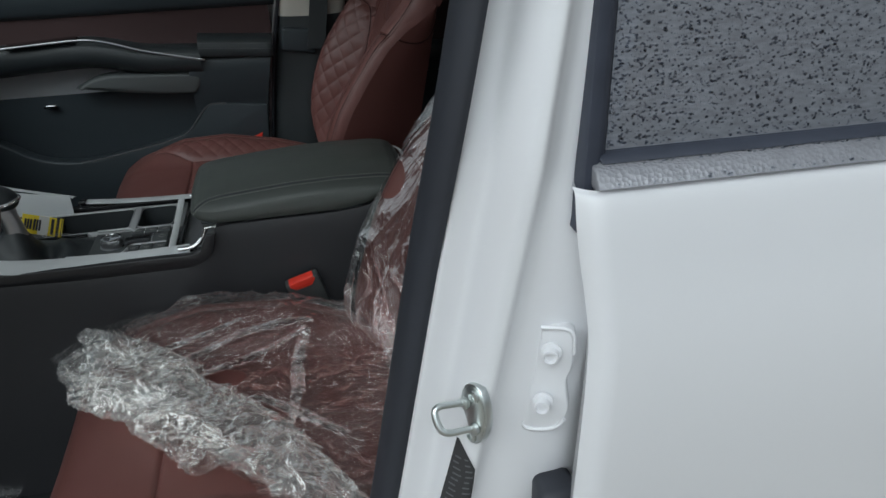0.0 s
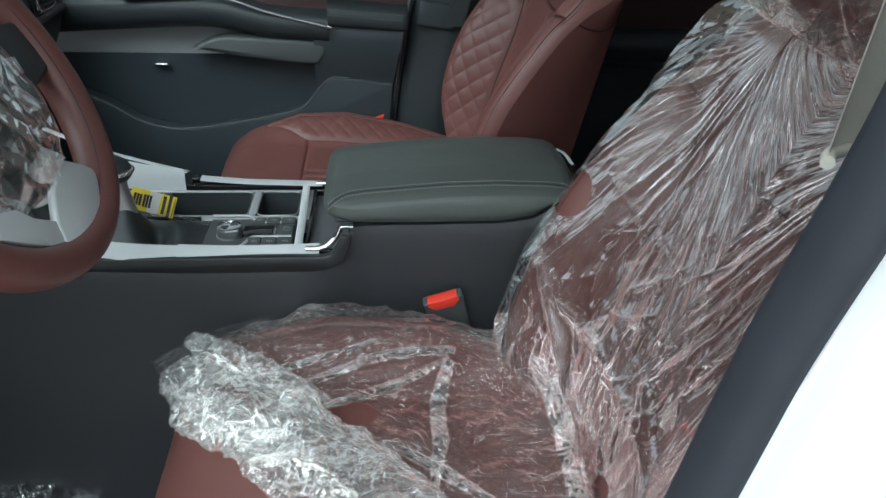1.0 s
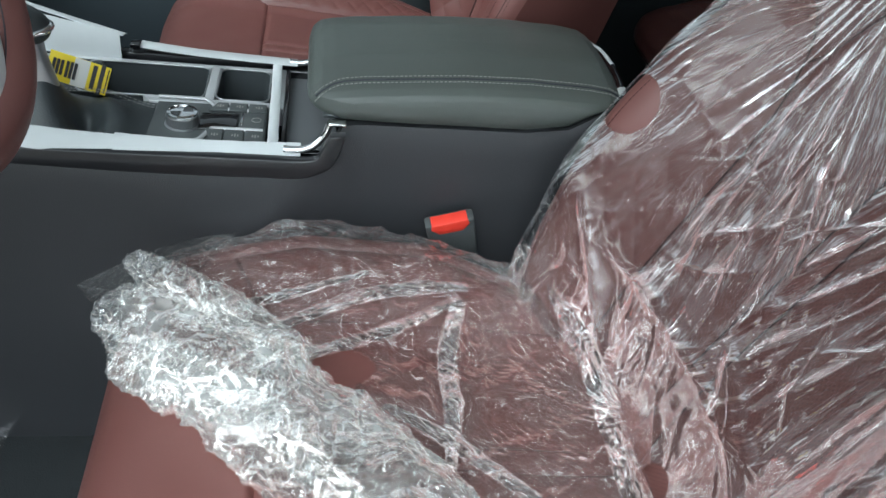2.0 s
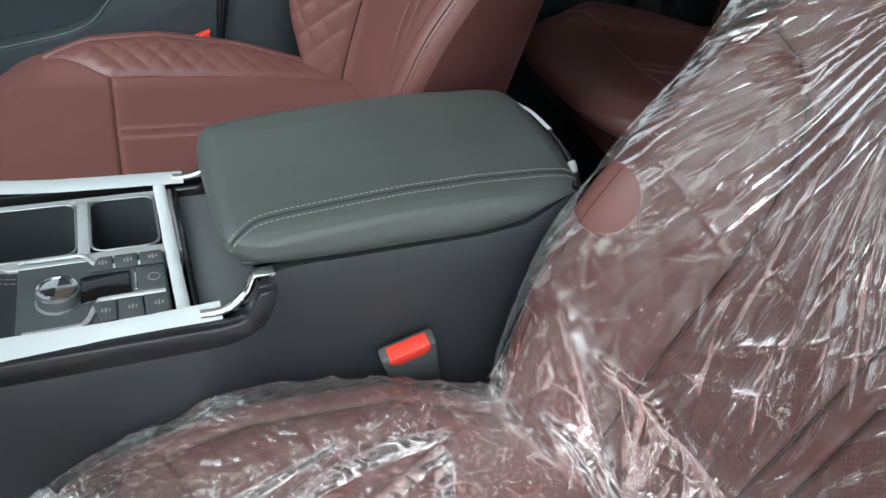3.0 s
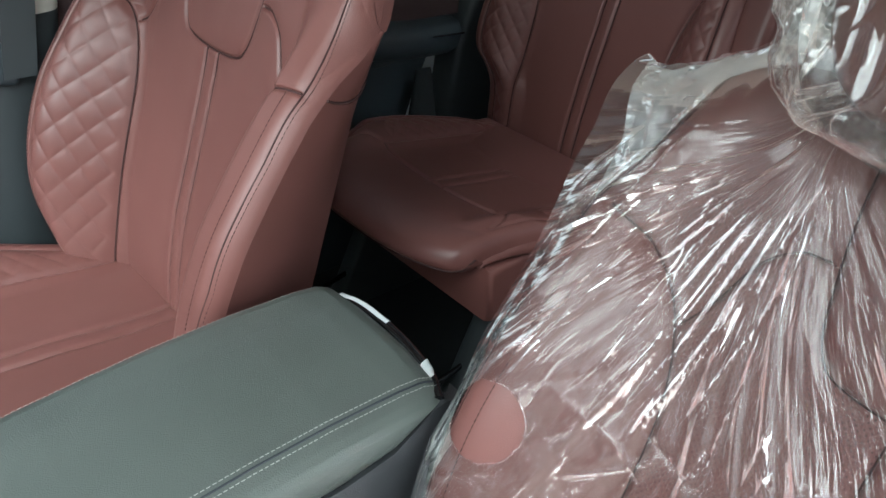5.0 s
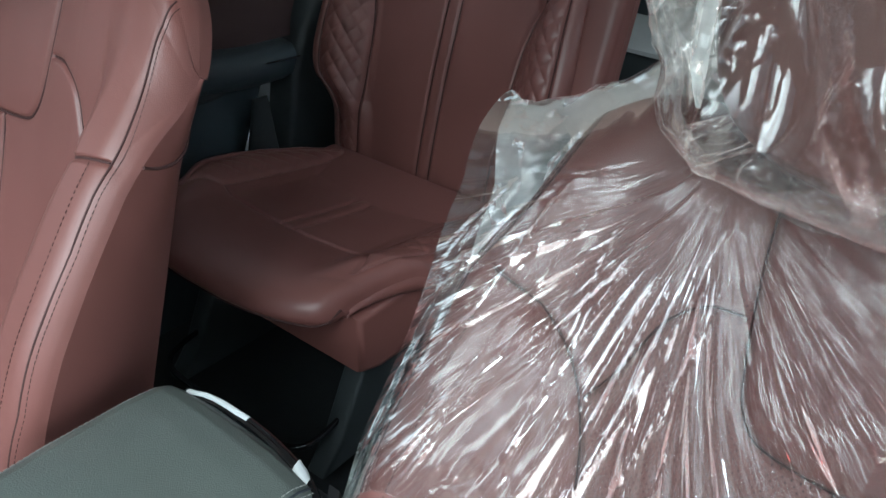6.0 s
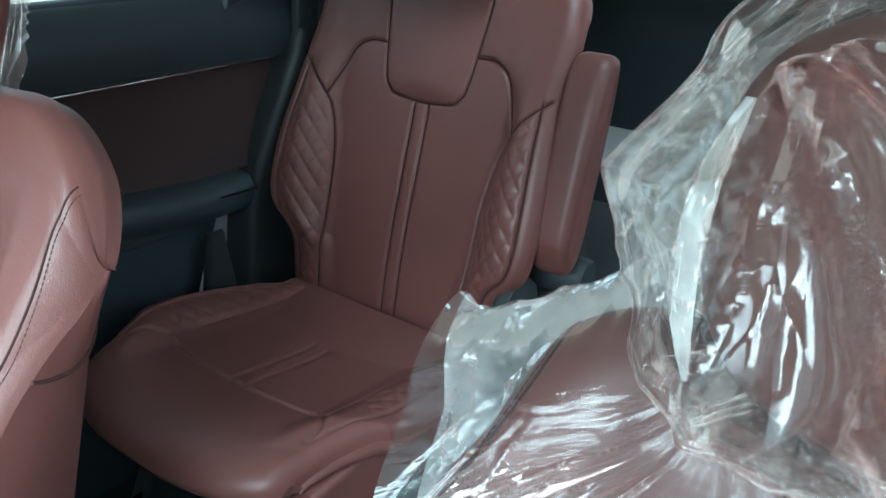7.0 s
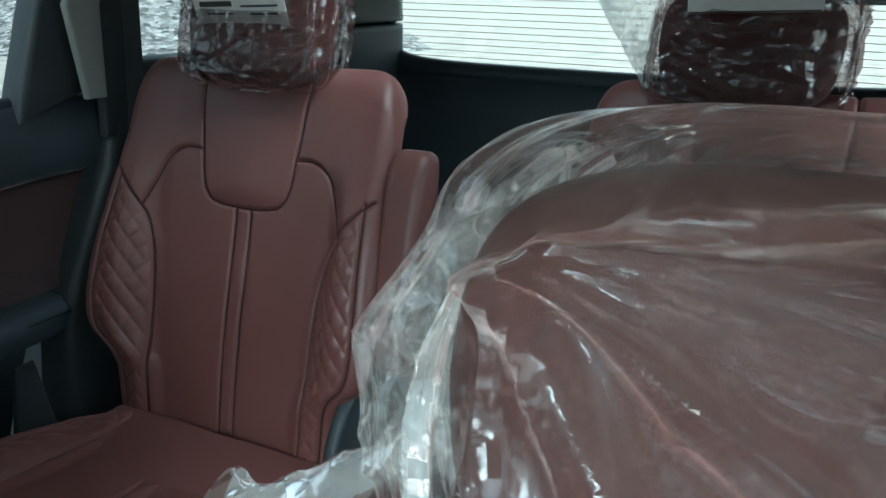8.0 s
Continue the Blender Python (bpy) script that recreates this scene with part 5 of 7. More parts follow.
folds = 0 * d
for k in range(9):
    folds += pleat(rng.uniform(-0.45, 0.9), rng.uniform(-0.5, 0.4), rng.uniform(0.0, 0.06), rng.uniform(0.22, 0.44), rng.uniform(0.0035, 0.0065), rng.uniform(0.0025, 0.0045))
for k in range(8):
    folds += pleat(rng.uniform(-0.8, 1.0), rng.uniform(-0.6, 0.6), rng.uniform(0.0, 0.20), rng.uniform(0.12, 0.46), rng.uniform(0.0015, 0.0035), rng.uniform(0.0012, 0.0026))
for k in range(16):
    u0 = 0.10 + 0.15 * (k + rng.uniform(0, 0.8)) / 16
    folds += straight(u0, rng.uniform(0.50, 0.55), 0.05 + 2.2 * (u0 - 0.10) + rng.uniform(-0.12, 0.12), rng.uniform(-0.5, 0.5), rng.uniform(0.12, 0.40), rng.uniform(0.0022, 0.005), rng.uniform(0.002, 0.004))
for k in range(10):
    u0 = rng.uniform(0.02, 0.26)
    folds += straight(u0, rng.uniform(0.36, 0.55), 0.05 + 2.0 * (u0 - 0.10) + rng.uniform(-0.2, 0.2), rng.uniform(-1, 1), rng.uniform(0.06, 0.22), rng.uniform(0.0016, 0.004), rng.uniform(0.001, 0.0025))
d = d + folds * smooth(1.0, 0.93, np.abs(T))
# long slack folds lower down: (from, to, width, height)
for (u0, v0), (u1, v1), wide, high in (((0.205, 0.19), (0.03, 0.02), 0.006, 0.010), ((0.165, 0.165), (-0.12, 0.18), 0.007, 0.009), ((0.235, 0.20), (0.205, 0.03), 0.010, 0.009),
                                       ((0.215, 0.16), (0.17, 0.02), 0.006, 0.006), ((0.14, 0.13), (0.13, 0.02), 0.004, 0.005), ((-0.02, 0.21), (-0.2, 0.12), 0.006, 0.008), ((0.10, 0.24), (0.02, 0.33), 0.005, 0.006), ((0.0, 0.12), (-0.16, 0.03), 0.006, 0.007)):
    ln = math.hypot(u1 - u0, v1 - v0)
    p = ((U - u0) * (u1 - u0) + (V - v0) * (v1 - v0)) / ln
    q = np.abs(-(U - u0) * (v1 - v0) + (V - v0) * (u1 - u0)) / ln + 0.010 * (vnoise(U * 22, V * 22) - 0.5)
    d = d + high * smooth(-0.02, 0.03, p) * smooth(ln + 0.02, ln - 0.05, p) * np.exp(-np.abs(q) / wide)
# short creases between chance points
for k in range(90):
    cu, cv = rng.uniform(-0.26, 0.26), rng.uniform(0.02, 0.36)
    a0 = rng.choice([0.5, 1.2, 2.0, 2.3]) + rng.uniform(-0.3, 0.3)
    ln, wide, high = rng.uniform(0.012, 0.05), rng.uniform(0.0014, 0.003), rng.uniform(0.001, 0.003)
    p = (U - cu) * math.cos(a0) + (V - cv) * math.sin(a0)
    q = -(U - cu) * math.sin(a0) + (V - cv) * math.cos(a0) + rng.uniform(-4, 4) * p * p
    d = d + high * np.exp(-((p / ln) ** 4)) * np.exp(-np.abs(q / wide)) * rng.choice([1, 1, -0.7])
low = smooth(0.30, 0.12, V)
crumple = ridges(U * 13 + 2 * vnoise(U * 9, V * 9), V * 9, 2.0, 4)
patch = smooth(0.45, 0.62, vnoise(U * 7 + 3, V * 7 + 9))
d = d + low * 0.010 * patch * (crumple - 0.3) + 0.001 * crumple
P = drv_back.place(U, V, d)
P[..., 2] += 0.90 * drv_back.fall(U, V)
P[..., 0] += 0.28 * drv_back.fall(U, V)
# the bag's open top edge, wider than the seat and pinched up behind the headrest
edge_u = np.abs(U)
rim_x = np.interp(edge_u, [0, 0.14, 0.20, 0.25, 0.29, 0.31], [0.520, 0.520, 0.528, 0.520, 0.512, 0.515]) + 0.010 * (vnoise(U * 40, 0 * U) - 0.5)
rag = np.clip(ridges(U * 16 + 5, 0 * U, 3.0, 3) - 0.35, -0.3, 0.4)
rim_z = 0.030 * rag * smooth(0.10, 0.18, edge_u) + np.interp(edge_u, [0, 0.12, 0.19, 0.215, 0.25, 0.285, 0.30, 0.31], [1.250, 1.248, 1.252, 1.232, 1.212, 1.196, 1.198, 1.188]) + 0.008 * (vnoise(U * 55, 0 * U + 2) - 0.5)
w = smooth(0.545, 0.625, V)
crinkle = 0.010 * (ridges(U * 24, V * 24, 1.0, 3) - 0.35) * smooth(0.50, 0.58, V) * smooth(0.12, 0.20, edge_u)
P[..., 0] = P[..., 0] * (1 - w) + rim_x * w + crinkle
P[..., 2] = P[..., 2] * (1 - w) + rim_z * w + 0.6 * crinkle
hx = np.array([0.290, -0.159, 0.967])
hx = P.reshape(-1, 3)[np.argmin(np.linalg.norm(P.reshape(-1, 3) - hx, axis=1))]
away = np.linalg.norm(P - hx, axis=-1)
flat = smooth(0.075, 0.030, away)[..., None]
P = P * (1 - flat) + flat * drv_back.place(inside, V, drv_back.depth(inside, V) + drv_back.round(inside, Ws) + 0.005)
away = np.linalg.norm((P[:-1, :-1] + P[1:, 1:]) / 2 - hx, axis=-1)
keep = away > 0.0335
tear = np.hypot(U[:-1, :-1] * 1.0 + 0.06, (V[:-1, :-1] - 0.05) * 0.55) > 0.028
fan_uv = np.stack([turn * 1.6, rad * 3.0], -1) + 0.12 * np.stack([vnoise(U * 5, V * 5), vnoise(U * 5 + 9, V * 5)], -1)
film_sheet("backrest_film", P, cover, FILM_TIGHT, keep & tear, "clear film stretched over the backrest with a round hole", uv=fan_uv)
# clean cut edge of the hole
k = np.argsort(np.abs(np.linalg.norm(P.reshape(-1, 3) - hx, axis=1) - 0.0335))[:220]
ringp = P.reshape(-1, 3)[k]
ua, va = np.array([0.0, 1.0, 0.0]), np.array([0.42, 0.0, 0.90])
order = np.argsort(np.arctan2((ringp - hx) @ va, (ringp - hx) @ ua))
part("hole_edge", tube(ringp[order][::5], 0.0003, 5, True), FILM, cover, "cut edge of the hole in the film")
# the bag's rear sheet at the top
Pb = P[308:, :].copy()
back_w = smooth(0.625, 0.50, V[308:])
Pb[..., 0] += 0.045 * back_w + 0.014 * (vnoise(U[308:] * 12, V[308:] * 9) - 0.3)
Pb[..., 2] += -0.02 * back_w + 0.010 * (ridges(U[308:] * 14, V[308:] * 12) - 0.4)
film_sheet("bag_rear_film", Pb, cover, FILM_MILKY, uv=fan_uv[308:])
# gathered neck
ring = []
for k, (r, z) in enumerate([(0.13, 1.222), (0.110, 1.236), (0.098, 1.244), (0.098, 1.250), (0.108, 1.258), (0.125, 1.266)]):
    a = np.linspace(0, 2 * np.pi, 160, endpoint=False)
    rr = r * (1 + 0.10 * (ridges(a * 7, k * 0.3, 2.0, 2) - 0.4))
    ring.append(np.stack([0.470 + 0.55 * rr * np.cos(a) + 0.3 * (z - 1.22), -0.40 + 1.25 * rr * np.sin(a), z + 0.004 * np.sin(a * 9)], -1))
film_sheet("gathered_neck_film", np.array(ring), cover, FILM, wrap=True)

# film over the cushion, open at the front
nv, nu = 240, 260
v = np.linspace(0.015, 0.50, nv)
u = np.linspace(-0.27, 0.315, nu)
V, U = np.meshgrid(v, u, indexing="ij")
Wc = np.interp(v, *zip(*drv_base.halves))[:, None]
Uc = np.clip(U, -Wc + 0.006, Wc - 0.006)
d = drv_base.depth(Uc, V) + drv_base.round(Uc, Wc) * 0.6 + 0.007
over = np.clip(np.abs(U) - Wc + 0.006, 0, 1)
drape = np.clip(over / 0.05, 0, 1)
d = d - 0.55 * over
rng = np.random.RandomState(23)
for k in range(90):
    cu, cv = rng.uniform(-0.26, 0.28), rng.uniform(0.03, 0.47)
    a0 = rng.choice([0.62, 0.62, 0.9, 2.2, 1.5]) + rng.uniform(-0.25, 0.25)
    ln, wide, high = rng.uniform(0.02, 0.11), rng.uniform(0.002, 0.006), rng.uniform(0.002, 0.007)
    p = (U - cu) * math.cos(a0) - (V - cv) * math.sin(a0)
    q = (U - cu) * math.sin(a0) + (V - cv) * math.cos(a0) + rng.uniform(-3, 3) * p * p + 0.004 * (vnoise(U * 30, V * 30) - 0.5)
    d = d + high * np.exp(-((p / ln) ** 4)) * np.exp(-np.abs(q / wide)) * rng.choice([1, 1, -0.5])
cr = ridges(U * 9 + 1.5 * vnoise(U * 8, V * 8), V * 9 + 1.5 * vnoise(U * 8 + 3, V * 8), 3.0, 4)
rear = smooth(0.34, 0.20, V - 0.45 * U)
d = d + 0.006 * (cr - 0.25) + 0.020 * rear * (ridges(U * 15 + vnoise(U * 9, V * 9), V * 15, 5.0, 3) - 0.28)
edge_line = 0.30 + 0.62 * (U + 0.02)
tuck = smooth(0.02, 0.10, v)[:, None]
P = drv_base.place(U * (1 - 0.14 * drape), V, d * tuck + 0.02 * (1 - tuck))
um, vm = (U[:-1, :-1] + U[1:, 1:]) / 2, (V[:-1, :-1] + V[1:, 1:]) / 2
front = 0.335 + 0.60 * um + 0.010 * np.sin(um * 60)
keep = (vm < np.minimum(front, 0.478)) & (np.hypot(um - 0.088, (vm - 0.292) * 0.8) > 0.027)
film_sheet("cushion_film", P, cover, FILM_CRUMPLED, keep, "loose crumpled film over the seat cushion")
# pointed corner at the cushion's inner front
tip = np.array([-0.262, -0.205, 0.752])
a, b, c = drv_base.at(0.262, 0.40, 0.02), drv_base.at(0.14, 0.49, 0.008), drv_base.at(0.26, 0.47, -0.03)
k = np.linspace(0, 1, 30)
top = a[None] * (1 - k[:, None]) + b[None] * k[:, None]
S = np.linspace(0, 1, 24)[None, :, None]
flap = top[:, None] * (1 - S) + tip[None, None] * S
flap[..., 2] += 0.012 * np.sin(np.pi * S[..., 0]) + 0.006 * (ridges(flap[..., 0] * 40, flap[..., 1] * 40) - 0.3) * np.sin(np.pi * S[..., 0])
film_sheet("film_corner", flap, cover, FILM)
under = c[None] * (1 - k[:, None]) + b[None] * k[:, None] + np.array([0, 0, -0.035])
flap = under[:, None] * (1 - S) + tip[None, None] * S
flap[..., 2] += 0.006 * (ridges(flap[..., 0] * 40, flap[..., 1] * 40) - 0.3) * np.sin(np.pi * S[..., 0])
film_sheet("film_corner", flap, cover, FILM)


def bunch(line, radii, seed, amp, n_len=170, n_round=90, squash=0.62):
    """A rope of bunched film lying on the cushion."""
    c = spline(line, n_len)
    r = np.interp(np.linspace(0, 1, n_len), np.linspace(0, 1, len(radii)), radii)
    d = np.gradient(c, axis=0)
    d /= np.linalg.norm(d, axis=1, keepdims=True)
    a = np.cross(d, [0, 0, 1.0])
    a /= np.linalg.norm(a, axis=1, keepdims=True)
    b = np.cross(a, d)
    th = np.linspace(0, 2 * np.pi, n_round, endpoint=False)
    L_, T_ = np.meshgrid(np.linspace(0, 1, n_len), th, indexing="ij")
    x, y = np.cos(T_), np.sin(T_)
    wr = ridges(L_ * 11 + seed, y * 1.5 + 0.6 * L_, x * 1.5 + seed, 3)
    fine = ridges(L_ * 30 + seed, y * 3.5, x * 3.5, 2)
    rr = r[:, None] * (0.70 + amp * (wr - 0.35) + 0.30 * amp * (fine - 0.35))
    return c[:, None] + rr[..., None] * (x[..., None] * a[:, None] + squash * y[..., None] * b[:, None])


zc = 0.768
main = [(-0.222, -0.258, zc), (-0.185, -0.275, zc + 0.006), (-0.13, -0.315, zc + 0.004), (-0.06, -0.365, zc), (0.01, -0.43, zc - 0.002), (0.09, -0.53, zc + 0.004), (0.15, -0.64, zc + 0.006)]
film_sheet("film_rope", bunch(main, [0.026, 0.048, 0.058, 0.058, 0.050, 0.045, 0.04], 2.0, 0.50), cover, FILM_BUNCH, label="thick milky rope of bunched film", wrap=True)
film_sheet("film_rope", bunch([(-0.195, -0.31, zc - 0.004), (-0.165, -0.335, zc), (-0.11, -0.365, zc - 0.004), (-0.05, -0.43, zc - 0.006), (0.0, -0.50, zc - 0.004)], [0.024, 0.034, 0.038, 0.038, 0.03], 11.0, 0.55), cover, FILM_BUNCH, wrap=True)
film_sheet("film_rope", bunch([(-0.205, -0.20, zc + 0.018), (-0.17, -0.235, zc + 0.018), (-0.11, -0.27, zc + 0.010), (-0.03, -0.33, zc + 0.008)], [0.014, 0.028, 0.030, 0.018], 23.0, 0.55), cover, FILM_BUNCH, wrap=True)
# film pushed into the gap between cushion and backrest
film_sheet("film_rope", bunch([(0.205, -0.165, 0.785), (0.235, -0.20, 0.775), (0.25, -0.28, 0.765), (0.25, -0.40, 0.76), (0.24, -0.55, 0.765), (0.22, -0.64, 0.78)], [0.016, 0.020, 0.016, 0.014, 0.014, 0.014], 31.0, 0.6, squash=0.6), cover, FILM, wrap=True)

# doubled folds lying across the cushion film
def over_cushion(x, y, lift):
    k = np.argmin(np.hypot(drv_base.P[..., 0] - x, drv_base.P[..., 1] - y))
    return (x, y, drv_base.P.reshape(-1, 3)[k][2] + lift)


for seed, line, radii in ((3.0, [(-0.104, -0.284), (-0.044, -0.257), (0.027, -0.235), (0.09, -0.226), (0.135, -0.223)], [0.005, 0.010, 0.013, 0.012, 0.008]),
                          (8.0, [(-0.057, -0.316), (-0.009, -0.291), (0.052, -0.263), (0.127, -0.233)], [0.005, 0.009, 0.012, 0.008]),
                          (14.0, [(0.125, -0.235), (0.108, -0.297), (0.107, -0.355), (0.095, -0.43)], [0.010, 0.013, 0.012, 0.006]),
                          (19.0, [(-0.185, -0.251), (-0.118, -0.250), (-0.05, -0.235), (0.03, -0.215)], [0.006, 0.010, 0.009, 0.004]),
                          (27.0, [(0.04, -0.36), (0.10, -0.40), (0.17, -0.46)], [0.006, 0.012, 0.008])):
    film_sheet("film_fold", bunch([over_cushion(x, y, 0.017) for x, y in line], radii, seed, 0.35, 120, 40, 0.45), cover, FILM_CRUMPLED, wrap=True)

# driver headrest in its own bag
headrest("headrest", (0.490, -0.398, 1.212), (0.060, 0.160, 0.096), "red leather headrest wrapped in clear film", group="headrests", lean=15, round_by=0.58)


def film_bag(at, size, seed, lean, label, flap=None, gather=True, power=0.55, amp=0.012, mat_=None, creases=16, fan=None):
    """A loose bag of film round a headrest, tied below."""
    bag = thing("headrest_film", at, label, "plastic film", "headrest films")
    th, ph = even_angles(power, 480 if fan else 264, 290 if fan else 160)
    f = lambda t_: np.sign(np.cos(t_)) * np.abs(np.cos(t_)) ** power
    g = lambda t_: np.sign(np.sin(t_)) * np.abs(np.sin(t_)) ** power
    n1 = ridges(np.cos(th) * 2.2 + seed, np.sin(th) * 2.2, ph * 0.9, 3)
    n2 = ridges(th * 3.2 + seed, ph * 0.7, seed, 3)
    X, Y, Z = size[0] * f(ph) * f(th), size[1] * f(ph) * g(th), size[2] * g(ph)
    tight = smooth(-0.85, -1.45, ph) if gather else 0 * ph
    k = 1 - 0.35 * tight
    w = 1 + (amp / 0.08) * ((n1 - 0.4) + 0.6 * (n2 - 0.4) * (0.3 + smooth(0.3, -0.9, ph)))
    s, c = math.sin(radians(lean)), math.cos(radians(lean))
    X, Y, Z = X * k * w, Y * k * w, Z * (0.9 + 0.1 * w)
    if flap:
        # slack corner of the bag
        pull = smooth(0.55, 1.0, np.clip(Y / size[1] * flap[0], 0, 1)) * smooth(0.2, -0.5, np.abs(Z / size[2] - flap[4]) - 0.35)
        X, Y, Z = X + flap[1] * pull, Y + flap[2] * pull, Z + flap[3] * pull
    # sharp folds that run down from the crown
    rg = np.random.RandomState(int(seed * 7))
    if fan:
        # pleats that spread from the gathered inner corner over the front
        fy, fz = Y - fan[0], fan[1] - Z
        fr, ft = np.hypot(fy, fz), np.arctan2(-fy, fz)
        push = 0 * th
        for n_ in range(38):
            a0, r1, wd, hg = rg.uniform(-0.7, 1.7), rg.uniform(0.05, 0.14) if n_ < 14 else rg.uniform(0.16, 0.36), rg.uniform(0.0035, 0.008), rg.uniform(0.004, 0.009)
            ang = ft - a0 - rg.uniform(-0.8, 0.8) * fr
            off = np.sqrt((fr * np.sin(ang) / (wd * (0.5 + 5 * fr))) ** 2 + 0.04) - 0.2
            push = push + hg * np.exp(-off) * smooth(0.0, 0.014, fr) * smooth(r1, 0.6 * r1, fr) * (np.cos(ang) > 0)
        X = X - push * smooth(0.01, -0.02, X)
    for _ in range(creases):
        t0, p0, slope, high = rg.uniform(0, 2 * np.pi), rg.uniform(-0.9, 0.9), rg.uniform(-0.7, 0.7), rg.uniform(0.03, 0.10)
        off = (th - t0 - slope * (ph - p0) + np.pi) % (2 * np.pi) - np.pi
        fold = 1 + high * np.exp(-np.abs(off) / rg.uniform(0.018, 0.05)) * np.exp(-(((ph - p0) / rg.uniform(0.35, 0.8)) ** 2))
        fold = 1 + (fold - 1) * smooth(1.25, 0.6, np.abs(ph))
        X, Y = X * fold, Y * fold
    cx, cy, cz = at
    P_ = np.stack([cx + c * X + s * Z, cy + Y, cz + size[2] - s * X + c * Z], -1)
    uv = np.stack([th + 0.3 * vnoise(th * 2, ph * 2), ph], -1)
    if fan:
        uv = np.where((X < 0.02)[..., None], np.stack([1.6 * ft, 3.0 * fr], -1), uv * 0.5) + 0.10 * np.stack([vnoise(Y * 9, Z * 9), vnoise(Y * 9 + 9, Z * 9)], -1)
    film_sheet("film", P_, bag, mat_ or FILM_CLEAR, wrap=True, uv=uv)
    part("hem", tube(P_[18 if fan else 10][::3], 0.0013, 6, True), FILM_MILKY, bag, "rolled lower edge of the film bag")
    return bag


film_bag((0.494, -0.398, 1.194), (0.084, 0.176, 0.114), 3.0, 15, "loose clear film bag tied round the driver headrest", flap=(1, 0.05, 0.055, 0.0, 0.0), creases=14, amp=0.008, fan=(0.118, 0.060), mat_=FILM_FAN)
# the bag's drawn edge, bunched along its inner front corner
edge_line = spline([(0.430, -0.258, 1.368), (0.424, -0.252, 1.345), (0.417, -0.250, 1.318), (0.409, -0.254, 1.286), (0.393, -0.264, 1.268)], 50)
edge_th = np.linspace(0, 2 * np.pi, 28, endpoint=False)
swell = 0.0050 * np.sin(np.pi * np.linspace(0.12, 0.90, 50))[:, None] * (1 + 0.5 * (ridges(np.linspace(0, 5, 50)[:, None], 2 * np.cos(edge_th)[None], 2 * np.sin(edge_th)[None], 2) - 0.4))
P = edge_line[:, None] + np.stack([0.7 * swell * np.cos(edge_th), swell * np.sin(edge_th), 0 * swell * edge_th], -1)
gathered = thing("gathered_film", (0.41, -0.255, 1.30), "bunched milky film edge of the driver headrest bag", "plastic film")
film_sheet("film_roll", P[:26], gathered, FILM_MILKY, wrap=True)
film_sheet("film_tail", P[25:], gathered, FILM_MILKY, wrap=True)
# slack flaps of the bag beside the headrest
slack = thing("slack_film", (0.52, -0.22, 1.25), "crumpled slack film beside the driver headrest", "plastic film")
for seed, x0, reach, z0, z1 in ((1.0, 0.500, 0.075, 1.235, 1.385), (7.0, 0.535, 0.095, 1.215, 1.372), (15.0, 0.565, 0.070, 1.22, 1.395)):
    A_, B_ = np.meshgrid(np.linspace(0, 1, 110), np.linspace(0, 1, 130), indexing="ij")
    mid = np.sin(np.pi * np.clip(0.12 + 0.8 * B_, 0, 1)) ** 0.8
    ripple = ridges(A_ * 2.2 + seed, B_ * 4.0 + seed, seed, 3)
    y_ = -0.262 + reach * A_ * mid + 0.012 * (vnoise(B_ * 6 + seed, A_ * 3) - 0.5)
    z_ = z0 + (z1 - z0) * B_ - 0.012 * A_
    x_ = x0 + 0.025 * A_ + 0.030 * (ripple - 0.4) + 0.03 * (0.5 - B_)
    film_sheet("film_flap", np.stack([x_, y_, z_], -1), slack, FILM_MILKY)


# ---- ground and body shell ----
g = 400.0
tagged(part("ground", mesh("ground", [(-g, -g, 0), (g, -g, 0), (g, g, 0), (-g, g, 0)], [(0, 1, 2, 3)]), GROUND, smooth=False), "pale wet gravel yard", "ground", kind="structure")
# a heap of broken stone beyond the passenger side
gx, gy = np.meshgrid(np.linspace(-1, 1, 90), np.linspace(-1, 1, 90), indexing="ij")
far_ = np.hypot(gx, gy) * (1 + 0.25 * (vnoise(gx * 2.2 + 3, gy * 2.2) - 0.5))
hz = 2.3 * smooth(0.97, 0.12, far_) + 0.25 * (vnoise(gx * 7, gy * 7, 2.0) - 0.5) * smooth(1.0, 0.8, far_) - 0.03
tagged(part("gravel_heap", grid_mesh("gravel_heap", np.stack([17.6 + 8.4 * gx, 17.0 + 9.2 * gy, hz], -1)), STONES), "heap of grey broken stone in the yard", "gravel", kind="stuff")


def fixed(name, me, material, label, smooth=True):
    return tagged(part(name, me, material, None, label, smooth), label, name.split("_")[0], kind="structure")


floor_ = fixed("floor", box((-1.15, -0.70, 0.38), (2.2, 0.795, 0.433), 0.004), CARPET, "black carpet floor of the cabin")
part("tunnel", prism([(-0.13, 0.42), (0.13, 0.42), (0.10, 0.47), (-0.10, 0.47)], 0.34, 1.2, "x", 0.01), CARPET, floor_)
ceil_pts = [(-0.36, 1.555), (-0.1, 1.595), (0.4, 1.62), (1.2, 1.61), (1.9, 1.56), (2.12, 1.53)]
roof_line = spline(ceil_pts, 40)
yy = np.linspace(-1, 1, 30)
P = np.array([[(x, 0.62 * k, z - 0.06 * abs(k) ** 4) for k in yy] for x, z in roof_line])
outer = P.copy()
outer[..., 2] += 0.05
outer[..., 1] *= 1.07
mx, my = (P[:-1, :-1, 0] + P[1:, 1:, 0]) / 2, (P[:-1, :-1, 1] + P[1:, 1:, 1]) / 2
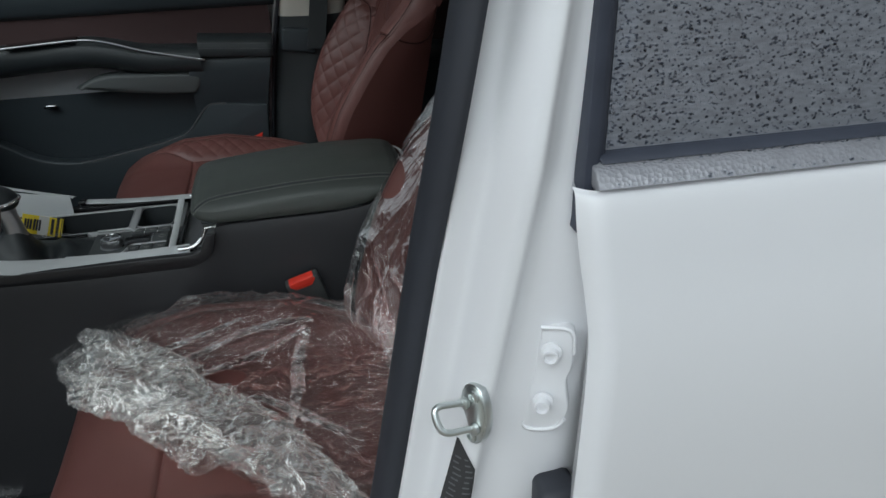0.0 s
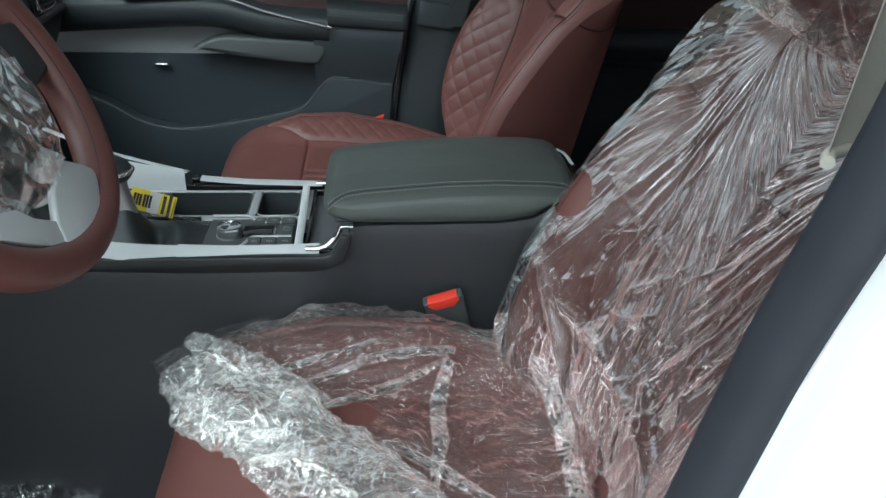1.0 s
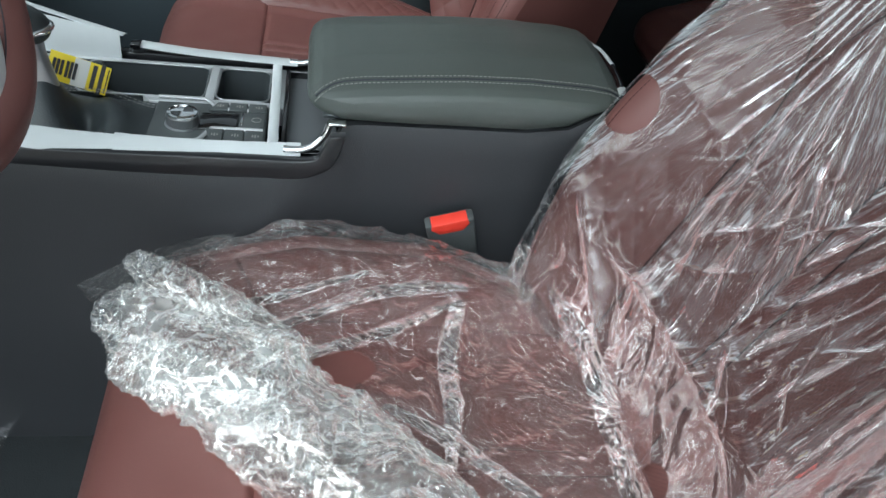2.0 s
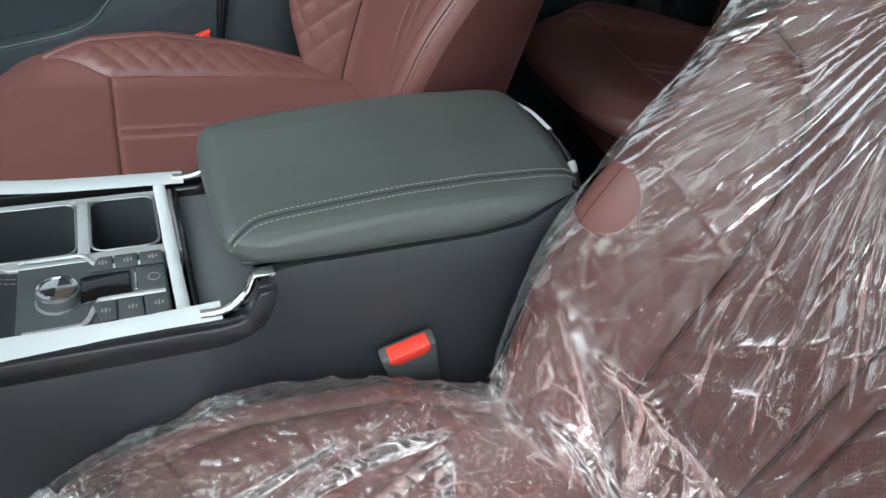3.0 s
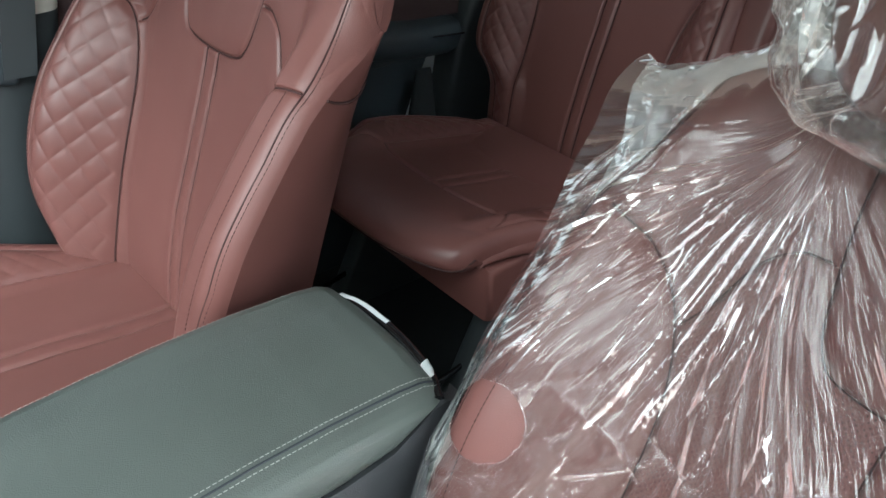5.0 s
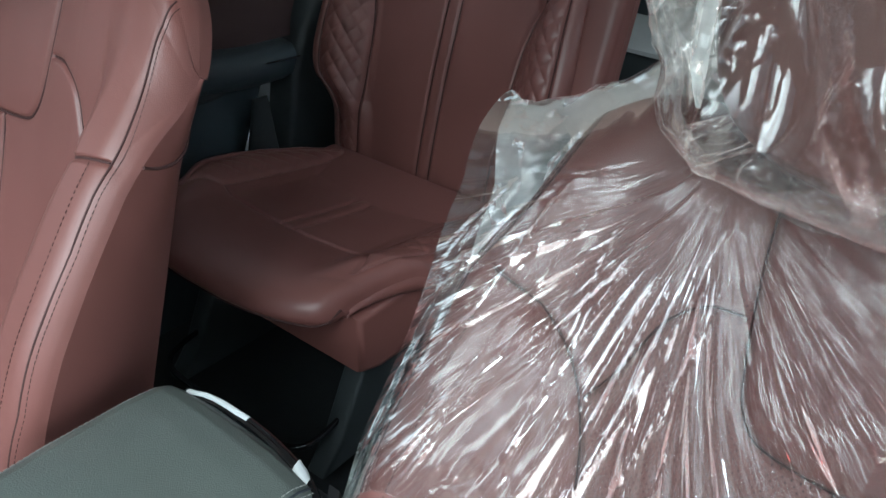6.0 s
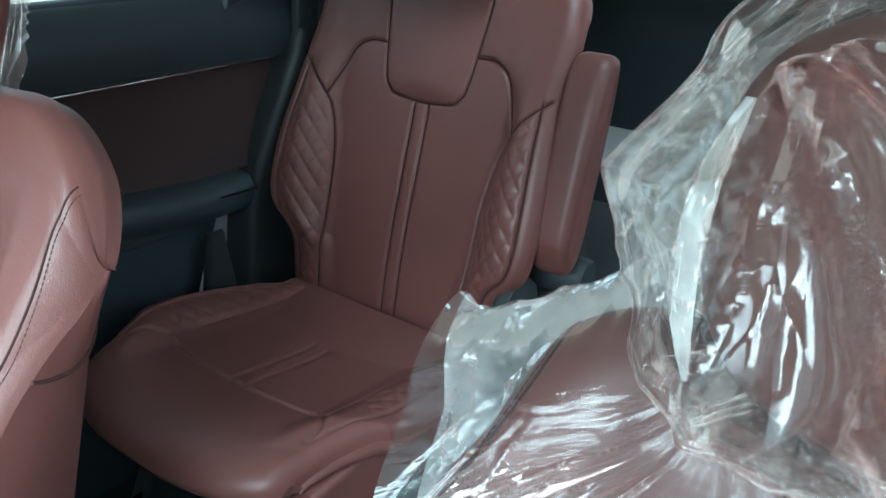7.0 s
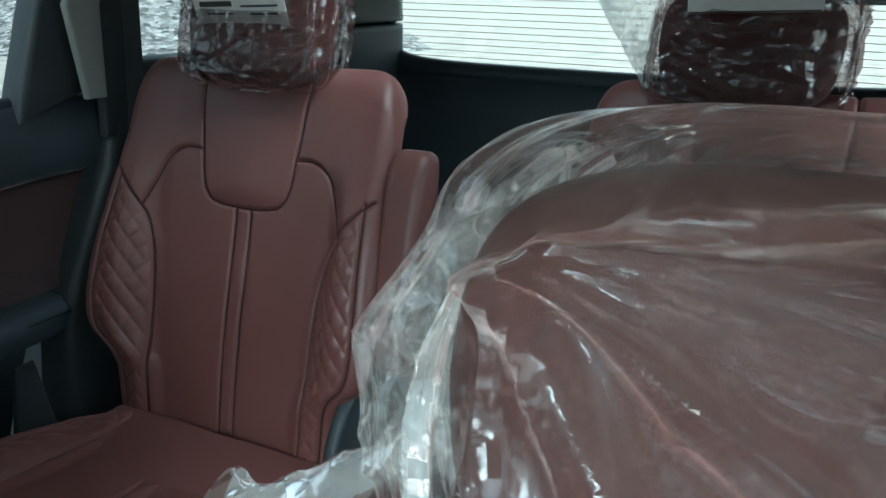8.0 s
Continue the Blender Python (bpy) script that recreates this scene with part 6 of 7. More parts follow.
# two unseen openings added so that light reaches the seats and console
solid = ~((my > -0.47) & (my < 0.22) & (mx > -0.32) & (mx < 0.06)) & ~((np.abs(my) < 0.20) & (mx > 0.90) & (mx < 1.25))
fixed("ceiling", grid_mesh("ceiling", P, solid), BEIGE, "pale fabric headliner with openings added to let in light")
fixed("roof", grid_mesh("roof", outer, solid), PAINT, "white painted car roof")
# glass over the added openings
for a_, b_ in ((1, 12), (15, 28)):
    fixed("window_roof", grid_mesh("window_roof", outer[a_:b_, 5:-5] + np.array([0, 0, 0.004])), SMOKED, "smoked glass over an opening added for light").visible_shadow = False

# dashboard
dash = thing("dashboard", (-0.8, 0, 0.9), "black dashboard with air vents", "dashboard")
prof = spline([(-1.2, 1.10), (-0.95, 1.13), (-0.75, 1.11), (-0.66, 1.07), (-0.64, 1.0), (-0.67, 0.92), (-0.72, 0.82), (-0.80, 0.74), (-1.0, 0.68), (-1.2, 0.66)], 40)
part("body", prism([tuple(p) for p in prof], -0.70, 0.74, "y", 0.02, 3), SOFT, dash)
part("trim_strip", box((-0.665, -0.70, 1.00), (-0.632, 0.73, 1.018), 0.005), SATIN, dash, "satin silver dash strip")
part("glove_box", box((-0.73, 0.20, 0.74), (-0.69, 0.68, 0.90), 0.015), PLASTIC, dash)
part("centre_stack", prism([(-0.66, 1.09), (-0.60, 1.02), (-0.58, 0.92), (-0.60, 0.84), (-0.80, 0.80), (-0.80, 1.09)], -0.15, 0.15, "y", 0.015), PIANO, dash, "gloss black centre stack")
for y in (-0.60, -0.19, 0.19, 0.62):
    vent = part("air_vent", box((-0.652, y - 0.045, 1.025), (-0.625, y + 0.045, 1.10), 0.012, 3), PIANO, dash, "air vent with silver frame")
    part("vent_frame", tube([(-0.627, y + 0.045 * math.copysign(abs(math.cos(a)) ** 0.4, math.cos(a)), 1.062 + 0.036 * math.copysign(abs(math.sin(a)) ** 0.4, math.sin(a))) for a in np.linspace(0, 2 * np.pi, 40, endpoint=False)], 0.004, 8, True), CHROME, vent, "silver vent frame")
    for k in range(4):
        part("slat", box((-0.64, y - 0.040, 1.036 + k * 0.016), (-0.622, y + 0.040, 1.040 + k * 0.016), 0.001), PLASTIC, vent)
part("lower_panel", prism([(-0.72, 0.80), (-0.78, 0.72), (-1.1, 0.50), (-1.15, 0.43), (-1.2, 0.43), (-1.2, 0.80)], -0.70, 0.74, "y", 0.01), CARPET, dash, "black carpeted footwell")
part("pedal", turned_box((0.02, 0.06, 0.09), pose(-0.92, -0.30, 0.56, 0, 25, 0), 0.006), RUBBER, dash, "black brake pedal")
part("pedal", turned_box((0.02, 0.045, 0.15), pose(-0.93, -0.19, 0.53, 0, 35, 0), 0.006), RUBBER, dash, "black throttle pedal")

# screens
ws = thing("windscreen", (-0.8, 0, 1.1), "clear raked glass windscreen", "windscreen")
P = np.array([[(-1.22 + 0.84 * s + 0.06 * abs(k) ** 2, (0.70 - 0.08 * s) * k, 1.115 + 0.45 * s) for k in np.linspace(-1, 1, 20)] for s in np.linspace(0, 1, 12)])
part("pane", grid_mesh("pane", P), GLASS, ws).visible_shadow = False
for sign in (-1, 1):
    a = np.array([(-1.16 + 0.90 * s, sign * (0.715 - 0.07 * s), 1.10 + 0.47 * s) for s in np.linspace(0, 1, 12)])
    fixed("pillar_front", tube(a, 0.038, 14), PLASTIC, "black front roof pillar trim")
    fixed("pillar_front_outer", tube(a + np.array([-0.03, sign * 0.05, 0.02]), 0.034, 14), PAINT, "white front roof pillar")
fixed("bonnet", prism([(-2.1, 0.75), (-2.0, 0.95), (-1.6, 1.05), (-1.23, 1.09), (-1.2, 0.6), (-2.1, 0.45)], -0.82, 0.82, "y", 0.06, 4), PAINT, "white car bonnet")

# roof rails along the sides, above the windows
for sign in (-1, 1):
    a = np.array([(x, sign * 0.655, z - 0.045) for x, z in spline(ceil_pts, 24)])
    fixed("roof_side_trim", tube(a, 0.045, 14), BEIGE, "pale roof side trim")
    fixed("roof_side", tube(a + np.array([0, sign * 0.035, 0.02]), 0.042, 14), PAINT, "white roof side rail")


def wall_sheet(name, xs, rows, material, parent, label="", n=30):
    """A door-like sheet: for each x the same rows of (y, z) pulled along x."""
    c = spline(rows, n)
    P_ = np.array([[(x, y, z) for y, z in c] for x in xs])
    return part(name, grid_mesh(name, P_), material, parent, label)


# ---- driver side: pillar and rear door ----
def section(z):
    """The pillar's outline in x and y at a height, from the cabin to the door gap."""
    lean = 0.020 + 0.19 * (z - 1.184) - 0.03 * max(0, 0.9 - z)
    tumble = 0.16 * max(0.0, z - 1.22)
    pts = [(0.235, -0.742), (0.239, -0.7455), (0.2415, -0.748), (0.256, -0.7505), (0.263, -0.755), (0.270, -0.767), (0.279, -0.779), (0.286, -0.7835), (0.292, -0.7845), (0.2985, -0.780), (0.308, -0.778), (0.326, -0.781), (0.343, -0.782), (0.368, -0.780), (0.40, -0.77)]
    tuck = smooth(1.185, 1.225, z)
    return [(x + lean - 0.03 * tuck * smooth(0.32, 0.36, x), y + tumble + tuck * (0.012 * smooth(0.29, 0.33, x) + 0.03 * smooth(0.325, 0.345, x))) for x, y in pts]


pillar = thing("centre_pillar", (0.30, -0.76, 0.42), "white painted centre door pillar with black weather seal", "car pillar", kind="structure")
zs = np.linspace(0.42, 1.58, 60)
P = np.array([[(x, y, z) for x, y in spline(section(z), 60)] for z in zs])
part("pillar_skin", grid_mesh("pillar_skin", P), PAINT, pillar)


def along_pillar(pts, z):
    lean = 0.020 + 0.19 * (z - 1.184) - 0.03 * max(0, 0.9 - z)
    tumble = 0.16 * max(0.0, z - 1.22)
    return [(x + lean, y + tumble, z) for x, y in pts]


seal = [(0.2385, -0.7455), (0.232, -0.746), (0.2235, -0.738), (0.219, -0.724), (0.2195, -0.713), (0.226, -0.706), (0.236, -0.701), (0.25, -0.696)]
P = np.array([along_pillar(spline(seal, 30), z) for z in zs])
P[..., 1] -= (0.16 * np.clip(zs - 1.22, 0, 1) + 0.012 * smooth(1.12, 1.28, zs))[:, None]
part("weather_seal", grid_mesh("weather_seal", P), RUBBER, pillar, "black rubber weather seal")
trim = [(0.25, -0.696), (0.262, -0.681), (0.30, -0.670), (0.36, -0.675), (0.40, -0.70)]
P = np.array([along_pillar(spline(trim, 20), z) for z in zs])
cut = int(np.argmin(np.abs(zs - 1.225)))
part("inner_trim", grid_mesh("inner_trim", P[:cut + 1]), PLASTIC, pillar, "black lower inner pillar trim")
part("inner_trim", grid_mesh("inner_trim", P[cut:] + np.array([-0.004, 0.020, 0.0])), BEIGE, pillar, "pale beige upper inner pillar trim")
part("trim_edge", tube(P[cut] + np.array([-0.004, 0.018, 0]), 0.004, 8), BEIGE, pillar)
part("belt_guide", box((0.30, -0.672, 1.30), (0.345, -0.655, 1.40), 0.006), BEIGE, pillar, "pale seat belt guide cover")
part("trim_cover", box((0.222, -0.690, 0.905), (0.292, -0.674, 0.975), 0.006), BEIGE, pillar, "pale cover low on the pillar trim")
# the fittings follow the pillar's lean
SHEAR = Matrix(((1, 0, 0.055, 0.020 - 0.055 * 1.184), (0, 1, 0, 0), (0, 0, 1, 0), (0, 0, 0, 1)))
st_m = Matrix.Translation((0.2575, -0.7805, 1.014)) @ Matrix.Rotation(radians(-62), 4, "Z") @ Matrix.Rotation(radians(90), 4, "X")
st = part("striker_plate", lathe([(0.021, -0.006), (0.021, 0.0), (0.0205, 0.0008), (0.0190, 0.0010), (0.0190, 0.0016), (0.0180, 0.0022), (0.001, 0.0022)], (0, 0, 0)), ZINC, pillar, "zinc plated door striker")
st.data.transform(st_m @ Matrix.Diagonal((0.82, 1.42, 1, 1)))
legs = [Vector((-0.006, 0.010, 0.002)), Vector((0.007, -0.009, 0.002))]
out = (st_m.to_3x3().inverted() @ Vector((-0.97, -0.16, 0.10))).normalized()
bar_ = [legs[0], legs[0] + 0.012 * out, legs[0] + 0.024 * out, legs[0] * 0.86 + legs[1] * 0.14 + 0.0295 * out, (legs[0] + legs[1]) / 2 + 0.031 * out, legs[0] * 0.14 + legs[1] * 0.86 + 0.0295 * out, legs[1] + 0.024 * out, legs[1] + 0.012 * out, legs[1]]
part("striker_loop", tube(spline([tuple(st_m @ p_) for p_ in bar_], 70), 0.0030, 12), ZINC, st, "zinc plated striker loop")
for p_ in legs:
    part("collar", lathe([(0.0052, 0), (0.0052, 0.0035), (0.0035, 0.0045)], st_m @ (p_ + Vector((0, 0, 0.001))), st_m.to_3x3().to_4x4(), 16), ZINC, st)
for dv in (0.020, -0.020):
    part("striker_screw", lathe([(0.0058, 0.001), (0.0058, 0.0040), (0.0035, 0.0050), (0.0028, 0.0025)], st_m @ Vector((0.002, dv, 0)), st_m.to_3x3().to_4x4(), 12), ZINC, st)
plate_line = [(0.304 + 0.80 * (x - 0.304), z) for x, z in ((0.309, 1.104), (0.333, 1.105), (0.342, 1.096), (0.343, 1.070), (0.339, 1.056), (0.341, 1.040), (0.344, 1.024), (0.334, 1.008), (0.313, 1.003), (0.299, 1.007), (0.302, 1.030), (0.308, 1.083))]
swing = Matrix.Translation((0.325, -0.80, 1.05)) @ Matrix.Rotation(radians(-24), 4, "Z") @ Matrix.Translation((-0.325, 0.80, -1.05))
smooth_line = spline(plate_line + plate_line[:1], 72)[:-1]
hx_ = part("hinge_bracket", prism([tuple(p) for p in smooth_line], -0.8045, -0.790, "y", 0.0016), PAINT, pillar, "white painted door check bracket")
hx_.data.transform(swing)
for i0, i1 in ((0, 16), (38, 56)):
    lip = part("bracket_lip", tube([(x, -0.8050, z) for x, z in smooth_line[i0:i1]], 0.0019, 8), PAINT, hx_)
    lip.data.transform(swing)
for x, y, z in ((0.3160, -0.8020, 1.083), (0.3130, -0.8030, 1.035)):
    part("bolt", lathe([(0.0088, 0), (0.0088, 0.0025), (0.0066, 0.0035), (0.0066, 0.010), (0.0050, 0.0105), (0.0042, 0.0075)], (x, y, z), Matrix.Rotation(radians(-24), 4, "Z") @ Matrix.Rotation(radians(90), 4, "X"), 24), PAINT, hx_, "white painted hexagon bolt")
part("wiring_boot", box((0.320, -0.812, 0.84), (0.356, -0.775, 0.938), 0.008), RUBBER, pillar, "black rubber wiring boot")
def on_skin(x, z, lift):
    sec = spline(section(z), 60)
    return (x, float(np.interp(x, sec[:, 0], sec[:, 1])) - lift, z)


def skin_patch(name, z0, z1, left, right, lift, nz=24, nx=14):
    return grid_mesh(name, np.array([[on_skin(left(z) + (right(z) - left(z)) * k, z, lift) for k in np.linspace(0, 1, nx)] for z in np.linspace(z0, z1, nz)]))


lab_l = lambda z: float(np.interp(z, [0.86, 0.908, 0.985], [0.226, 0.238, 0.2555]))
lab_r = lambda z: float(np.interp(z, [0.86, 0.945, 0.958, 0.985], [0.256, 0.267, 0.268, 0.2570]))
lab = part("tyre_label", skin_patch("tyre_label", 0.86, 0.985, lab_l, lab_r, 0.0008), INK, pillar, "dark printed label on the pillar")
rng = np.random.RandomState(3)
for k in range(36):
    z = 0.864 + 0.0060 * (k // 2)
    a0 = (0.08 if k % 2 else 0.55) + 0.10 * rng.rand()
    a1 = a0 + 0.18 + 0.18 * rng.rand()
    part("print_bar", skin_patch("print_bar", z, z + 0.0018, lambda q: lab_l(q) + a0 * (lab_r(q) - lab_l(q)), lambda q: lab_l(q) + a1 * (lab_r(q) - lab_l(q)), 0.0012, 2, 8), GREY_TRIM, lab)

for fitting in (hx_, *hx_.children):
    fitting.data.transform(Matrix.Translation((0.001, 0.0145, -0.012)))
for fitting in (st, *st.children, hx_, *hx_.children):
    fitting.data.transform(SHEAR)
rear_door = thing("car_rear_door", (0.8, -0.82, 0.42), "closed white rear car door wet with rain", "car door")
skin = [(-0.796, 1.2105), (-0.806, 1.2015), (-0.822, 1.15), (-0.838, 1.09), (-0.8475, 1.02), (-0.850, 0.92), (-0.848, 0.75), (-0.832, 0.55), (-0.80, 0.43)]
c = spline(skin, 70)
xs = np.r_[0.3545, 0.356, 0.360, 0.366, 0.375, np.linspace(0.39, 1.36, 40)]
P = np.array([[(x + 0.004 * smooth(1.0, 1.2, z) * (x < 0.40) - 0.013 * smooth(1.09, 1.2, z) * smooth(0.60, 0.36, x), y + 0.012 * (1 - min(1, (x - 0.3545) / 0.0155)) ** 2, z) for y, z in c] for x in xs])
P[..., 0] -= 0.018 * smooth(0.62, 0.37, P[..., 0])
part("outer_skin", grid_mesh("outer_skin", P), PAINT, rear_door, "white painted door skin")
P2 = np.array([[(P[0, k, 0] + 0.02 * s_, P[0, k, 1] + 0.05 * s_, P[0, k, 2]) for k in range(len(c))] for s_ in np.linspace(0, 1, 6)])
part("front_edge", grid_mesh("front_edge", P2[::-1]), PAINT, rear_door)
part("inner_panel", prism([(-0.76, 0.45), (-0.72, 0.45), (-0.70, 0.9), (-0.70, 1.15), (-0.735, 1.235), (-0.765, 1.235)], 0.40, 1.18, "x", 0.01), SOFT, rear_door, "black inner door panel")
part("belt_moulding", prism([(-0.783, 1.2265), (-0.795, 1.2240), (-0.802, 1.2130), (-0.794, 1.2095), (-0.78, 1.212)], 0.340, 1.10, "x", 0.002), WET_TRIM, rear_door, "wet satin belt moulding")
part("glass_run", prism([(-0.770, 1.2310), (-0.784, 1.2305), (-0.788, 1.2265), (-0.77, 1.226)], 0.346, 1.10, "x", 0.0018), SEAL_BLUE, rear_door, "black rubber glass seal")


def side_glass(x, z, y_low, sign, tilt=0.24, z0=1.22):
    return (x, sign * (y_low - tilt * (z - z0)), z)


for name, x0, x1, w in (("front_frame", 0.334, 0.352, 0.018),):
    P = np.array([[side_glass(x + 0.06 * (z - 1.2), z, 0.783 + dy, -1) for x, dy in ((0.3315, -0.03), (0.332, 0.0), (0.334, 0.004), (0.342, 0.004), (0.346, 0.001), (0.351, -0.004), (0.352, -0.02))] for z in np.linspace(1.178, 1.54, 20)])
    part("window_frame", grid_mesh("window_frame", P), SEAL_BLUE, rear_door, "black window frame")
pane = np.array([[side_glass(0.348 + 0.06 * (z - 1.2) * (1 - s_) + 0.74 * s_, z, 0.775, -1) for s_ in np.linspace(0, 1, 20)] for z in np.linspace(1.220, 1.54, 14)])
part("window_pane", grid_mesh("window_pane", pane), PRIVACY, rear_door, "dark tinted wet window pane").visible_shadow = False
rng = np.random.RandomState(5)
verts, faces = [], []
for k in range(9000):
    x, z = 0.350 + 0.40 * rng.rand() ** 1.15, 1.232 + 0.243 * rng.rand()
    r = 0.00042 + 0.00088 * rng.rand() ** 2.2
    px, py, pz = side_glass(x + 0.06 * (z - 1.2), z, 0.7752, -1)
    o = len(verts)
    st_, ro = 1.0 + 0.7 * rng.rand(), rng.rand() * 0.9 - 0.7
    for a in np.linspace(0, 2 * np.pi, 7, endpoint=False):
        ca, sa = st_ * r * math.cos(a) * (0.85 + 0.3 * rng.rand()), r * math.sin(a) * (0.85 + 0.3 * rng.rand())
        verts.append((px + ca * math.cos(ro) - sa * math.sin(ro), py, pz + ca * math.sin(ro) + sa * math.cos(ro)))
    verts.append((px, py - 0.55 * r, pz))
    faces += [(o + j, o + (j + 1) % 7, o + 7) for j in range(7)]
part("rain", mesh("rain", verts, faces), DROP, rear_door, "rain drops on the dark glass")["kind"] = "stuff"
verts, faces = [], []
for k in range(500):
    x, s_ = 0.35 + 0.38 * rng.rand(), rng.rand()
    y, z = -0.7835 - 0.017 * s_, 1.2268 - 0.003 * s_ - 0.010 * s_ * s_
    r = 0.0007 + 0.0011 * rng.rand() ** 2
    o = len(verts)
    for a in np.linspace(0, 2 * np.pi, 6, endpoint=False):
        verts.append((x + 1.5 * r * math.cos(a), y - 0.0003, z + r * math.sin(a)))
    verts.append((x, y - 0.0014, z + 0.0004))
    faces += [(o + j, o + (j + 1) % 6, o + 6) for j in range(6)]
part("rain", mesh("rain", verts, faces), DROP, rear_door)["kind"] = "stuff"
for piece in rear_door.children:
    piece.data.transform(Matrix(((1, 0, 0.06, 0.014 - 0.06 * 1.2), (0, 1, 0, 0), (0, 0, 1, 0), (0, 0, 0, 1))))
fixed("sill", box((-0.75, -0.80, 0.30), (0.42, -0.66, 0.43), 0.02), PAINT, "white door sill")
fixed("quarter_panel", prism([(-0.845, 0.45), (-0.845, 1.05), (-0.80, 1.24), (-0.70, 1.52), (-0.66, 1.52), (-0.70, 1.24), (-0.72, 0.45)], 1.37, 2.25, "x", 0.01), PAINT, "white rear quarter panel")

# ---- passenger side ----
door1 = thing("door_1", (-0.3, 0.78, 0.45), "black front passenger door panel with dark red insert", "car door", kind="structure")
wall_sheet("lower_panel", np.linspace(-0.95, 0.070, 30), [(0.745, 0.43), (0.765, 0.55), (0.775, 0.70), (0.772, 0.84), (0.768, 0.90)], SOFT, door1, "black lower door panel")
wall_sheet("red_insert", np.linspace(-0.95, 0.106, 30), [(0.752, 0.985), (0.762, 1.03), (0.768, 1.09)], RED_DOOR, door1, "dark red leather door insert")
wall_sheet("upper_panel", np.linspace(-0.95, 0.14, 30), [(0.768, 1.085), (0.752, 1.10), (0.745, 1.14), (0.75, 1.20), (0.775, 1.235), (0.80, 1.24)], SOFT, door1, "black upper door panel")
arm = [(-0.70, 0.992, 0.03), (-0.5, 1.004, 0.055), (-0.35, 1.011, 0.066), (-0.28, 1.003, 0.068), (-0.2, 0.985, 0.07), (-0.10, 0.978, 0.072), (-0.07, 0.976, 0.073)]
ac = spline([(x, z) for x, z, w in arm], 60)
aw = np.interp(ac[:, 0], [a_[0] for a_ in arm], [a_[2] for a_ in arm])
ring = []
for (x, z), w in zip(ac, aw):
    ring.append([(x, 0.772 - w * f, z + dz) for f, dz in ((0.0, 0.028), (0.35, 0.03), (0.8, 0.026), (1.0, 0.012), (1.0, -0.012), (0.85, -0.030), (0.4, -0.045), (0.0, -0.05))])
part("armrest", grid_mesh("armrest", np.array(ring)), BLACK_LEATHER, door1, "black leather door armrest")
part("grip", prism(spline([(-0.375, 0.925), (-0.31, 0.95), (-0.20, 0.948), (-0.085, 0.938), (-0.09, 0.90), (-0.12, 0.892), (-0.25, 0.905), (-0.375, 0.925)], 48)[:-1].tolist(), 0.712, 0.76, "y", 0.008, 3), BUTTON, door1, "dark grey door pull recess")
part("switch_plate", turned_box((0.16, 0.045, 0.008), pose(-0.43, 0.728, 1.037, 0, -3, 0), 0.003), PIANO, door1, "gloss black switch plate")
part("silver_strip", tube(spline([(-0.56, 0.702, 1.032), (-0.42, 0.700, 1.040), (-0.33, 0.699, 1.043), (-0.27, 0.699, 1.032), (-0.199, 0.699, 1.009), (-0.066, 0.698, 0.978)], 50), 0.0032, 8), SATIN, door1, "silver strip on the armrest")
part("strip_end", turned_box((0.016, 0.006, 0.004), pose(-0.066, 0.698, 0.979, 0, 14, 0), 0.001), CHROME, door1)
rear_pad = [(0.772, 1.026), (0.745, 1.032), (0.720, 1.028), (0.706, 1.018), (0.701, 1.002), (0.702, 0.988), (0.708, 0.981), (0.722, 0.979)]
xs1 = np.linspace(-0.072, 0.106, 24)
P = np.array([[(x, y + 0.006 * smooth(0.098, 0.106, x) ** 2, z - 0.07 * (x + 0.07)) for y, z in spline(rear_pad, 30)] for x in xs1])
part("armrest_pad", grid_mesh("armrest_pad", P), BLACK_LEATHER, door1, "black stitched leather pad of the door armrest")
for row_ in (13, 16):
    q_ = np.array([np.interp(np.arange(-0.07, 0.104, 0.0052), xs1, P[:, row_, c_]) for c_ in range(3)]).T
    thread_row(q_ + np.array([0, -0.0008, 0.0004]), door1, THREAD, (0.0028, 0.0006, 0.0006))
P = np.array([[(x + 0.19 * (z - 0.93) * smooth(-0.02, 0.08, x), y, z) for y, z in spline([(0.730, 0.985), (0.718, 0.975), (0.712, 0.955), (0.714, 0.92), (0.722, 0.885), (0.730, 0.858), (0.735, 0.835)], 30)] for x in np.linspace(-0.105, 0.090, 24)])
part("side_panel", grid_mesh("side_panel", P), SOFT, door1, "black padded panel under the armrest")
pocket_top = spline([(-0.66, 0.83), (-0.58, 0.795), (-0.50, 0.748), (-0.40, 0.734), (-0.27, 0.753), (-0.20, 0.766), (-0.16, 0.777), (-0.132, 0.791), (-0.107, 0.819), (-0.086, 0.845), (-0.070, 0.856), (-0.055, 0.858), (0.0, 0.853), (0.074, 0.844)], 90)
part("map_pocket", prism([tuple(p_) for p_ in pocket_top] + [(0.05, 0.50), (-0.64, 0.50)], 0.728, 0.766, "y", 0.006, 3), SOFT, door1, "black door pocket")
part("pocket_lip", tube([(x, 0.7285, z) for x, z in pocket_top[20:80]], 0.0018, 8), GREY_TRIM, door1, "rolled edge of the door pocket")
# small chrome block added to give the glint on the door panel
part("courtesy_lamp", box((-0.47, 0.752, 0.872), (-0.44, 0.764, 0.88), 0.002), CHROME, door1, "small chrome block in place of a glint")
part("door_seal", tube(spline([(0.061, 0.755, 0.60), (0.074, 0.755, 0.74), (0.104, 0.755, 0.96), (0.131, 0.755, 1.10), (0.151, 0.755, 1.24)], 40), 0.005, 10), RUBBER, door1)
